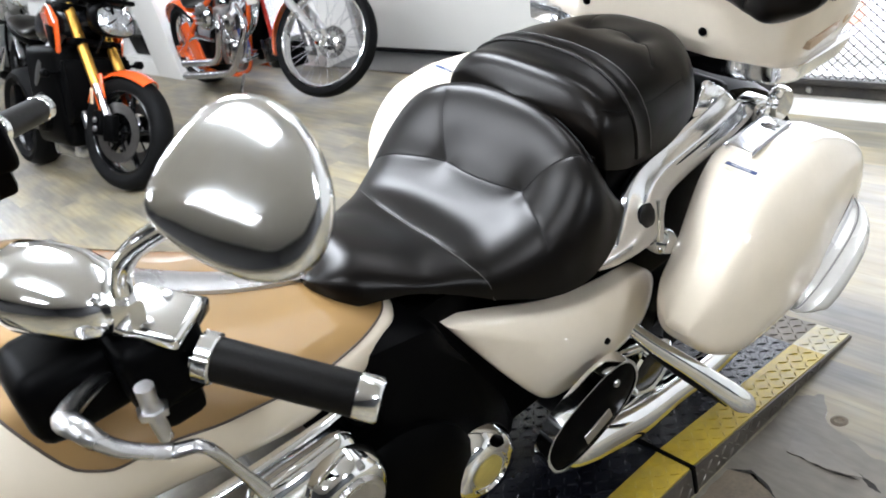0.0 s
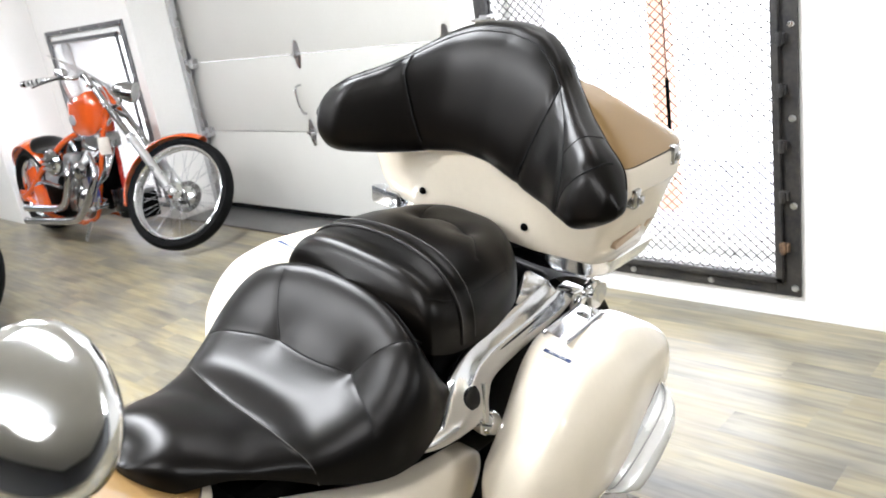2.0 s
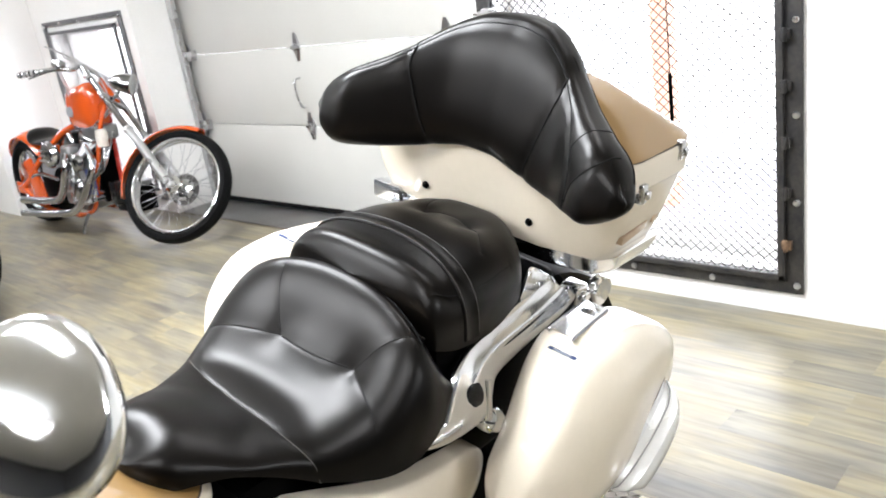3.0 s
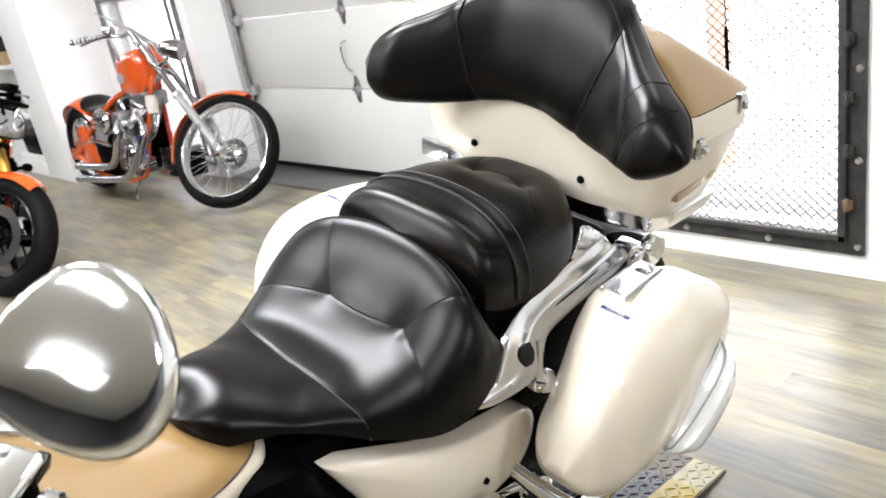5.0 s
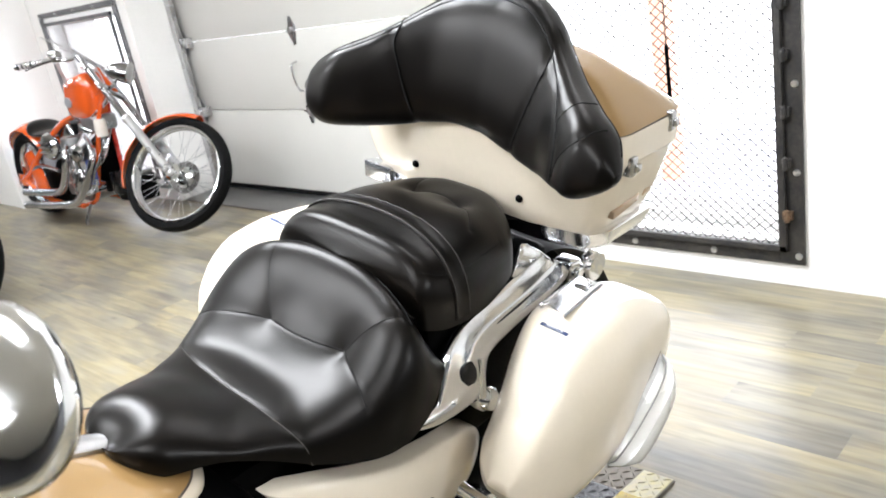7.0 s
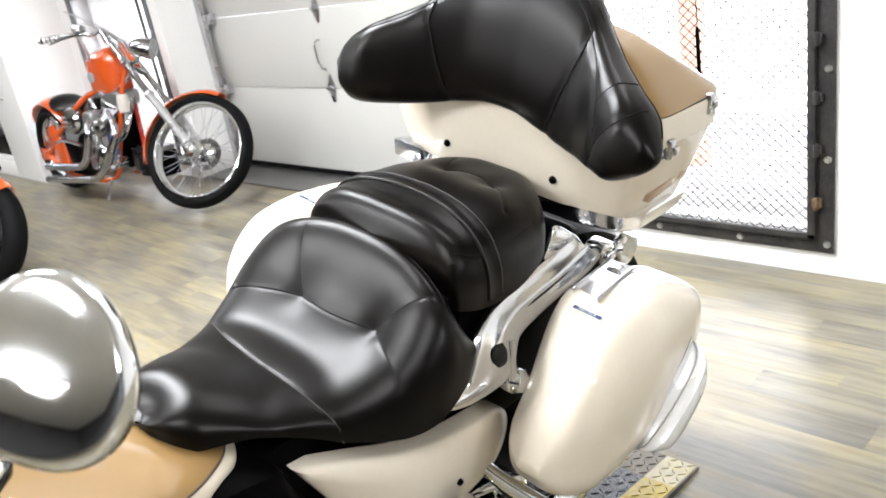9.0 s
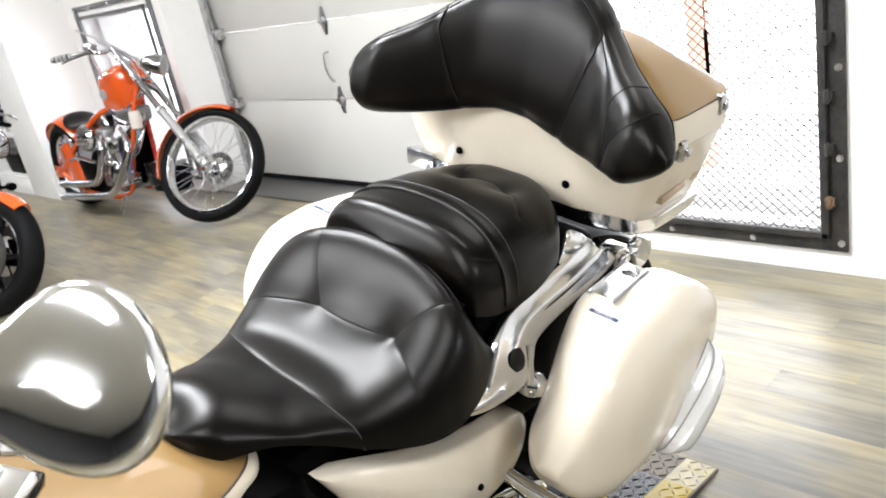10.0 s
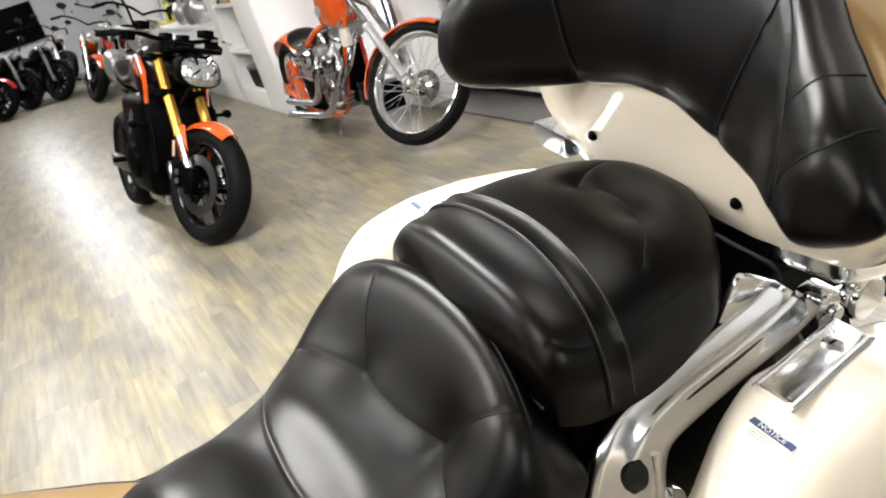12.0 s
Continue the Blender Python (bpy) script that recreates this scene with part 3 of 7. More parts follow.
rider = Cushion(0.335, 0.785, seat_half, seat_crown, seat_base, -0.008, 2.75, seat_dish, seat_seams, [(0.648, SC + 0.063, 0.006, 0.034), (0.666, SC - 0.086, 0.014, 0.075), (0.662, SC - 0.086, 0.008, 0.026)], groove=0.0019, bow=0.05)
rider_ob = part("rider_seat", rider.mesh(200, 170), LEATHER, tourer, "black leather rider seat with tufted seams", smooth=0)
rider_ob.data.shade_smooth()
for i, s in enumerate(seat_seams):
    part("seam", tube([rider.on(u, v, 0.0002) for u, v in spline2(s, 10)], 0.0008, 6, 1), SEAM if i < 5 else PALESEAM, rider_ob)
# welt where the crown of the backrest turns down to its rear side
part("welt", tube([rider.on(0.752 - 0.05 * ((v + 0.008) / 0.222) ** 2, v, 0.0004) for v in [SC - 0.165 + 0.33 * j / 40 for j in range(41)]], 0.0013, 6, 1, smooth=False), SEAM, rider_ob)

# passenger's seat
pas_half = rounded_end(eased(curve((0.70, 0.150), (0.742, 0.160), (0.78, 0.175), (0.84, 0.180), (0.92, 0.168), (1.0, 0.145), (1.065, 0.115), (1.1, 0.10)), 0.02), 0.742, 1.066, 0.014, 0.10, 0.02)
_pc = curve((0.70, 0.745), (0.742, 0.772), (0.755, 0.793), (0.775, 0.806), (0.82, 0.812), (0.9, 0.811), (0.96, 0.803), (1.03, 0.795), (1.066, 0.772), (1.1, 0.735))
pas_crown = eased(lambda u: _pc(u) + 0.006 * math.exp(-((u - 0.772) / 0.016) ** 2) - 0.003 * math.exp(-((u - 0.806) / 0.018) ** 2), 0.012)
pas_base = curve((0.742, 0.705), (0.80, 0.690), (0.9, 0.684), (1.066, 0.71))
PC = -0.012
pas_seams = [
    [(0.953, PC + 0.042), (0.966, PC + 0.014), (0.970, PC - 0.02), (0.962, PC - 0.053)],
    [(0.953, PC + 0.042), (0.985, PC + 0.058), (1.035, PC + 0.070)],
    [(0.962, PC - 0.053), (0.945, PC - 0.085), (0.905, PC - 0.125)],
    [(0.770, PC - 0.142), (0.80, PC - 0.156), (0.86, PC - 0.162), (0.95, PC - 0.148)],
    [(0.770, PC + 0.142), (0.80, PC + 0.156), (0.86, PC + 0.162), (0.95, PC + 0.148)],
]
pillion = Cushion(0.742, 1.066, pas_half, pas_crown, pas_base, PC, 3.1, None, pas_seams, [(0.953, PC + 0.042, 0.006, 0.026), (0.962, PC - 0.053, 0.008, 0.03), (0.985, PC, 0.006, 0.075)], groove=0.0016)
pillion_ob = part("passenger_seat", pillion.mesh(170, 150), LEATHER, tourer, "black leather passenger seat with a strap", smooth=0)
pillion_ob.data.shade_smooth()
for s in pas_seams:
    part("seam", tube([pillion.on(u, v, 0.0002) for u, v in spline2(s, 10)], 0.0008, 6, 1), SEAM, pillion_ob)
# strap over it, with a stitched hem along either edge
rings = []
for j in range(97):
    a = math.pi * (j / 96 - 0.5) * 0.985
    f = abs(math.sin(a))
    uc = 0.848 - 0.026 * f
    nrm = Vector((0, math.sin(a), math.cos(a) + 0.15)).normalized()
    rings.append([pillion.top(uc + d, a) + nrm * k for d, k in ((-0.016, -0.003), (-0.016, 0.0018), (-0.0148, 0.0030), (-0.011, 0.0030), (-0.0095, 0.0021), (0.0095, 0.0021), (0.011, 0.0030), (0.0148, 0.0030), (0.016, 0.0018), (0.016, -0.003))])
strap = part("strap", loft(rings), LEATHER, pillion_ob, "black leather grab strap")
for d in (-0.0128, 0.0128):
    part("stitching", tube([pillion.top(0.848 - 0.026 * abs(math.sin(a)) + d, a) + Vector((0, math.sin(a), math.cos(a) + 0.15)).normalized() * 0.0030 for a in [math.pi * (j / 96 - 0.5) * 0.97 for j in range(97)]], 0.0007, 5, 1, smooth=False), PALESEAM, strap)
# welt under the front roll
part("welt", tube([(0.745 + 0.10 * (v / 0.16) ** 2 * 0.06, PC + v, 0.742 - 0.03 * (v / 0.16) ** 2) for v in [-0.15 + 0.30 * j / 30 for j in range(31)]], 0.004, 8, 1, smooth=False), LEATHER, pillion_ob)

# backrest: a padded wing lofted from side to side
def backrest():
    BC = -0.046
    hi = curve((-0.305, 0.96), (-0.275, 0.978), (-0.24, 0.992), (-0.19, 1.012), (-0.14, 1.042), (-0.10, 1.078), (-0.05, 1.106), (0, 1.113), (0.05, 1.110), (0.10, 1.094), (0.14, 1.07), (0.19, 1.034), (0.24, 1.008), (0.275, 0.992), (0.305, 0.985))
    lo = curve((-0.305, 0.886), (-0.26, 0.878), (-0.22, 0.874), (-0.16, 0.868), (-0.13, 0.866), (-0.10, 0.867), (-0.05, 0.878), (0, 0.890), (0.05, 0.894), (0.10, 0.887), (0.16, 0.876), (0.22, 0.872), (0.26, 0.872), (0.305, 0.878))
    fr = curve((0, 1.012), (0.08, 1.005), (0.14, 0.985), (0.20, 0.945), (0.25, 0.918), (0.285, 0.922), (0.305, 0.935))
    th = curve((0, 0.085), (0.14, 0.085), (0.22, 0.09), (0.28, 0.09), (0.305, 0.06))
    N, M = 130, 84

    # seams drawn as (side to side, angle round the section): the front panel's piping, which runs down before the lobe, and the lobe's pad
    piping = spline2([(0.0, 2.2), (-0.08, 2.2), (-0.13, 2.26), (-0.163, 2.42), (-0.184, 2.72), (-0.196, 3.1), (-0.200, 3.5), (-0.196, 3.95)], 8)
    lobe = spline2([(-0.203, 3.75), (-0.212, 3.3), (-0.232, 2.85), (-0.256, 2.3), (-0.268, 1.6)], 8)
    cross = spline2([(-0.187, 2.78), (-0.205, 2.3), (-0.222, 1.7), (-0.23, 1.2)], 8)
    flat = lambda line: [(a, b * 0.045) for a, b in line]
    rows_ = [(flat(piping), 0.0024), (flat(lobe), 0.0020), (flat(cross), 0.0012)]

    def front_seam(w, side):
        """How far out the seam of the front panel runs at height w."""
        f = min(1.0, max(0.0, (w - 0.88) / 0.14))
        return 0.074 + 0.050 * f if side < 0 else 0.113 + 0.056 * f

    def at(v, an):
        k = abs(v)
        k *= 1.0 if v < 0 else 0.935
        endk = math.sqrt(max(0.004, 1 - max(0.0, (k - (0.225 if v < 0 else 0.255)) / (0.0825 if v < 0 else 0.0525)) ** 2))
        a, b, u, t = hi(math.copysign(k, v)), lo(math.copysign(k, v)), fr(k), th(k) * (0.25 + 0.75 * endk)
        wc, hw = (a + b) / 2, (a - b) / 2 * endk
        x, y = math.cos(an), math.sin(an)
        p = 2.7
        q = (abs(x) ** p + abs(y) ** p) ** (-1 / p)
        w = wc + hw * y * q
        d = 0.0
        if x < 0:
            c = front_seam(w, v)
            d += 0.0035 * math.exp(-((k - c) / 0.0035) ** 2) + 0.002 * math.exp(-((k - c) / 0.014) ** 2)
        if v >= 0:
            d += 0.0022 * math.exp(-((an - 2.2) / 0.05) ** 2)
        elif 1.0 < an < 4.2:
            for line, deep in rows_:
                d += deep * math.exp(-(near_line((v, an * 0.045), line) / 0.0035) ** 2)
        return Vector((u + 0.30 * (w - 0.90) + t / 2 + (t / 2) * x * q + d, BC + v, w))

    def seam(name, pts, r):
        part(name, tube(pts, r, 6, 1), SEAM, o)
    rings = [[at(-0.306 + 0.634 * (0.5 - 0.5 * math.cos(math.pi * i / N)), 2 * math.pi * j / M) for j in range(M)] for i in range(N + 1)]
    o = part("backrest", loft(rings), LEATHER, tourer, "black leather wing-shaped backrest", smooth=0)
    o.data.shade_smooth()
    for sgn in (-1, 1):
        pts = []
        for n in range(25):
            an = 2.2 + 1.75 * n / 24
            v = sgn * 0.128
            for _ in range(3):
                w = at(v, an).z
                v = sgn * front_seam(w, sgn)
            q = at(v, an)
            pts.append(q + Vector((-0.0022, 0, 0)))
        seam("seam", pts, 0.0014)
        if sgn > 0:
            for an in (2.2, 0.95):
                seam("piping", [at(0.305 * n / 60, an) for n in range(61)], 0.0016)
            for k, lean in ((0.17, 0.02), (0.235, 0.035)):
                seam("side_seam", [at(k + lean * n / 14, 2.2 - 1.25 * n / 14) for n in range(15)], 0.0013)
        else:
            for line, r in ((piping, 0.0015), (lobe, 0.0013), (cross, 0.0012)):
                seam("piping", [at(v, an) for v, an in line], r)
            seam("piping", [at(-0.296 * n / 60, 0.95) for n in range(61)], 0.0016)
    return o


backrest()


# top box
def rrect(u0, u1, h, w, r=6.5, n=64, c=0.0, bulge=0.0):
    """A rounded oblong ring in plan at height w."""
    return oval(((u0 + u1) / 2, c), (u1 - u0) / 2, h, r, n, "uv", w)


def top_box():
    def shell(w, fu, ru, h, k=0.014, n=5):
        """A ring in plan with canted front corners, each corner rounded."""
        half = [(fu, 0.58 * h), (fu + 0.018, 0.92 * h), (fu + 0.055, 0.985 * h), (ru - 0.05, h), (ru, 0.84 * h)]
        pts = [Vector((u, -v, 0)) for u, v in half] + [Vector((u, v, 0)) for u, v in reversed(half)]
        out = []
        for i, p in enumerate(pts):
            a, b = pts[i - 1], pts[(i + 1) % len(pts)]
            a, b = p + (a - p).normalized() * min(k, (a - p).length * 0.45), p + (b - p).normalized() * min(k, (b - p).length * 0.45)
            for j in range(n):
                t = j / (n - 1)
                q = a * (1 - t) ** 2 + p * 2 * t * (1 - t) + b * t * t
                out.append(Vector((q.x, q.y, w)))
        return out
    prof = [(0.738, 1.076, 1.25, 0.232), (0.741, 1.066, 1.268, 0.248), (0.748, 1.061, 1.275, 0.254), (0.785, 1.052, 1.287, 0.268), (0.83, 1.046, 1.293, 0.279), (0.87, 1.043, 1.30, 0.288), (0.878, 1.041, 1.303, 0.293), (0.918, 1.041, 1.305, 0.293), (0.925, 1.043, 1.303, 0.290)]
    body = part("top_box", loft([shell(*q) for q in prof]), CREAM, tourer, "cream painted top box", smooth=28)
    lid = [(0.929, 1.044, 1.301, 0.288, 0), (0.937, 1.046, 1.293, 0.282, 0), (0.946, 1.05, 1.278, 0.270, -0.004), (0.958, 1.054, 1.262, 0.25, -0.012), (0.975, 1.06, 1.232, 0.225, -0.024), (1.0, 1.066, 1.19, 0.195, -0.032), (1.025, 1.072, 1.158, 0.155, -0.035), (1.04, 1.08, 1.135, 0.11, -0.035), (1.045, 1.09, 1.12, 0.05, -0.035)]
    part("lid", loft([rrect(a, b, h, w, c=c) for w, a, b, h, c in lid]), TAN, body, "tan painted lid")
    part("lid_seam", loft([shell(0.9245, 1.045, 1.301, 0.2885), shell(0.9295, 1.045, 1.301, 0.2885)]), PIN, body)
    # chrome band under the box
    band = [(0.702, 1.115, 1.25, 0.20), (0.704, 1.09, 1.272, 0.236), (0.709, 1.080, 1.286, 0.248), (0.720, 1.072, 1.296, 0.256), (0.735, 1.066, 1.302, 0.2615), (0.748, 1.062, 1.304, 0.2655), (0.752, 1.07, 1.298, 0.26)]
    part("trim_band", loft([shell(*q) for q in band]), SOFTCHROME, body, "chrome lower band")
    for s in (-1, 1):
        # side reflectors, latches and front lenses
        for a, b in ((1.105, 1.185), (1.20, 1.225)):
            z = 0.776 + 0.10 * (a - 1.105)
            part("reflector", slab([(a, z), (b, z + 0.008), (b, z + 0.022), (a, z + 0.014)], "y", s * 0.245, s * 0.2705, 0.002), AMBER, body, "amber grey side reflector")
        for (u, w) in ((1.225, 0.915), (1.11, 0.872))[: 2 if s < 0 else 0]:
            part("latch", joined(block(u - 0.009, u + 0.009, s * 0.284 - 0.012, s * 0.284 + 0.010, w - 0.015, w + 0.018, 0.003), block(u, u + 0.016, s * 0.29 - 0.010, s * 0.29 + 0.010, w - 0.009, w + 0.005, 0.003)), STEEL, body, "grey steel latch")
        if s > 0:
            part("side_lens", slab([(1.060, 0.720), (1.10, 0.716), (1.10, 0.750), (1.060, 0.757)], "y", s * 0.192, s * 0.266, 0.004), CLEAR, body, "clear ribbed lens")
        # screw on the front face
        part("screw", lathe([(0, -0.006), (0.004, -0.0055), (0.007, -0.002), (0.007, 0.006)], 14, "x", (1.050, -0.004 + s * 0.118, 0.79)), BLACK, body, "black screw head")
    # front skirt that follows the backrest
    part("rear_lamp", block(1.296, 1.324, -0.14, 0.14, 0.82, 0.86, 0.006), REDPAINT, body, "red rear lamp")
    return body


top_box()


# saddlebags, one on each side
def saddlebag(s):
    """s: -1 for the stand side."""
    top = curve((0.712, 0.515), (0.735, 0.570), (0.785, 0.632), (0.83, 0.660), (0.90, 0.674), (0.98, 0.667), (1.06, 0.651), (1.14, 0.622), (1.21, 0.580), (1.27, 0.52), (1.31, 0.455), (1.335, 0.41))
    bot = curve((0.712, 0.495), (0.735, 0.455), (0.79, 0.405), (0.86, 0.358), (0.95, 0.305), (1.05, 0.268), (1.15, 0.262), (1.24, 0.28), (1.30, 0.33), (1.335, 0.39))
    outer = curve((0.712, 0.345), (0.745, 0.375), (0.82, 0.395), (0.95, 0.392), (1.05, 0.375), (1.12, 0.360), (1.20, 0.340), (1.26, 0.318), (1.31, 0.288), (1.335, 0.26))
    inner = curve((0.712, 0.305), (0.75, 0.262), (0.82, 0.225), (0.9, 0.203), (0.97, 0.2), (1.1, 0.2), (1.25, 0.2), (1.335, 0.24))
    rings = []
    us = [0.712 + 0.623 * (0.5 - 0.5 * math.cos(math.pi * i / 60)) for i in range(61)]
    for u in us:
        a, b, o, i = top(u), bot(u), outer(u), inner(u)
        ring = []
        for q in oval((0, 0), 1, 1, 4.3, 72, "vw", u):
            y, z = q.y, q.z
            w = (a + b) / 2 + (a - b) / 2 * z
            # the lid leans in towards the top
            oo = o - 0.03 * max(0.0, (w - 0.54) / 0.14) ** 2 - 0.09 * max(0.0, (0.48 - w) / 0.2) ** 1.6
            # the front corner on the wheel side is cut back towards the lid
            ii = i + 0.06 * max(0.0, min(1.0, (w - 0.50) / 0.15)) * max(0.0, 1 - max(0.0, u - 0.77) / 0.17)
            oo = max(oo, ii + 0.03)
            v = (oo + ii) / 2 + (oo - ii) / 2 * y + (0.018 if s > 0 else 0.0)
            ring.append(Vector((u, s * v, w)))
        rings.append(ring)
    du = 0.028 if s < 0 else -0.012
    bag = part("saddlebag", loft(rings), CREAM, tourer, "cream painted hard saddlebag", smooth=0)
    bag.data.shade_smooth()
    bag.location.x = du
    # notice sticker

    def zz(u, v):
        a, b, o, i = top(u), bot(u), outer(u) - 0.022, inner(u)
        y = (v - (o + i) / 2) / ((o - i) / 2)
        return (a + b) / 2 + (a - b) / 2 * max(0.0, 1 - abs(y) ** (4.3)) ** (1 / (4.3)) + 0.0012
    # chrome lock plate set in the lid
    lidz = lambda u: 0.6795 - 0.20 * (u - 0.917)
    mid = lambda u: 0.268 - 0.2 * (u - 0.917)      # the plate's centre line, which runs inward to the rear
    plate = []
    us_ = (0.917, 0.9185, 0.923, 0.93, 0.945, 0.97, 1.0, 1.03, 1.065, 1.074, 1.0785, 1.080)
    for i, u in enumerate(us_):
        k = 0.0 if i in (0, 11) else 1.0
        plate.append([Vector((u, s * (mid(u) + v), lidz(u) + 0.004 + h * k)) for v, h in ((-0.0225, -0.016), (-0.022, 0.0005), (-0.019, 0.002), (-0.0165, 0.0004), (0.0, 0.0), (0.0165, 0.0004), (0.019, 0.002), (0.022, 0.0005), (0.0225, -0.016))])
    lp = part("lock_plate", loft(plate), SOFTCHROME, bag, "chrome lock plate")
    for v in (-0.0238, 0.0238):
        part("plate_seal", tube([(u, s * (mid(u) + v), lidz(u) + 0.002) for u in (0.914, 0.95, 1.0, 1.05, 1.083)], 0.0016, 6, 4), GREY, lp)
    lock = part("key_lock", lathe([(0.0, 0.0045), (0.009, 0.0045), (0.0115, 0.003), (0.012, 0.001), (0.012, -0.004)], 22, "z", (1.035, s * mid(1.035), lidz(1.035) + 0.003)), STEEL, lp)
    part("key_slot", block(1.030, 1.040, s * mid(1.035) - 0.0012, s * mid(1.035) + 0.0012, lidz(1.035) + 0.0073, lidz(1.035) + 0.008), BLACK, lock)

    def sticker(name, u0, u1, v0, v1, lift, mat, label=""):
        rs = [[Vector((u, s * v + (0.018 if s > 0 else 0), zz(u, v) + lift)) for v in [v0 + (v1 - v0) * k / 6 for k in range(7)]] for u in (u0, (u0 + u1) / 2, u1)]
        part(name, loft(rs, closed=False), mat, bag, label, smooth=0)
    sticker("notice_label", 0.868, 0.890, 0.268, 0.32, 0.0, BAND, "cream and slate notice sticker")
    sticker("notice_band", 0.881, 0.889, 0.269, 0.319, 0.0006, SLATE, "dark slate heading band")
    for i, (u0, u1) in enumerate(((0.8785, 0.8775), (0.8755, 0.8745), (0.8725, 0.8715))):
        sticker("text_bar", u1, u0, 0.275, 0.313 - 0.006 * i, 0.0006, GREY)
    word = bpy.data.curves.new("notice_word", "FONT")
    word.body, word.size, word.align_x, word.align_y, word.extrude = "NOTICE", 0.0085, "CENTER", "CENTER", 0.0001
    tmp = new("notice_word", word)
    me = bpy.data.meshes.new_from_object(tmp.evaluated_get(bpy.context.evaluated_depsgraph_get()))
    bpy.data.objects.remove(tmp)
    me.materials.append(WHITEPAINT)
    tx = new("notice_word", me)
    tx.parent = bag
    tx.matrix_basis = Matrix.Translation((0.885, s * 0.294, zz(0.885, 0.294) + 0.0011)) @ Matrix.Rotation(radians(-90 if s < 0 else -90), 4, "Z")
    # bright guard that stands out along the lower outer edge
    path = [(0.928, 0.372, 0.428), (0.945, 0.374, 0.452), (0.985, 0.377, 0.480), (1.04, 0.374, 0.502), (1.09, 0.366, 0.516), (1.135, 0.355, 0.525)]
    out_by = curve((0.0, 0.020), (0.08, 0.040), (0.3, 0.050), (0.75, 0.046), (0.93, 0.030), (1.0, 0.008))
    pts = smooth_path(path, 6)
    rs, line_a, line_b = [], [], []
    for i, q in enumerate(pts):
        d = (pts[min(i + 1, len(pts) - 1)] - pts[max(i - 1, 0)]).normalized()
        n = Vector((d.z, 0, -d.x))
        o = out_by(i / (len(pts) - 1))
        rs.append([Vector((q.x + n.x * f, s * (q.y + k * o), q.z + n.z * f)) for f, k in ((0.0, -0.5), (-0.001, 0.0), (0.001, 0.10), (0.009, 0.16), (0.011, 0.42), (0.004, 0.52), (0.002, 0.60), (0.004, 0.90), (0.012, 1.0), (0.036, 1.0), (0.046, 0.86), (0.050, 0.4), (0.05, -0.5))])
        line_a.append(rs[-1][1])
        line_b.append(rs[-1][5])
    g = part("bumper_guard", loft(rs), GUARD, bag, "satin silver bumper strip")
    part("guard_line", tube(line_a, 0.0018, 6, 1), PIN, g)
    part("guard_line", tube(line_b, 0.0012, 6, 1), GREY, g)
    return bag


for s in (-1, 1):
    saddlebag(s)

# chrome rails beside the seats that carry the bags and box: upper edge and lower edge at each station
STATIONS = [((1.06, 0.150, 0.690), (1.115, 0.188, 0.640)), ((1.004, 0.150, 0.674), (1.06, 0.192, 0.630)), ((0.921, 0.155, 0.663), (0.99, 0.196, 0.626)), ((0.86, 0.160, 0.660), (0.918, 0.200, 0.620)),
            ((0.825, 0.166, 0.652), (0.872, 0.203, 0.610)), ((0.790, 0.178, 0.634), (0.858, 0.207, 0.584)), ((0.768, 0.188, 0.600), (0.848, 0.211, 0.556)), ((0.752, 0.192, 0.578), (0.80, 0.209, 0.546)),
            ((0.725, 0.194, 0.574), (0.748, 0.206, 0.548)), ((0.697, 0.195, 0.573), (0.699, 0.200, 0.562))]
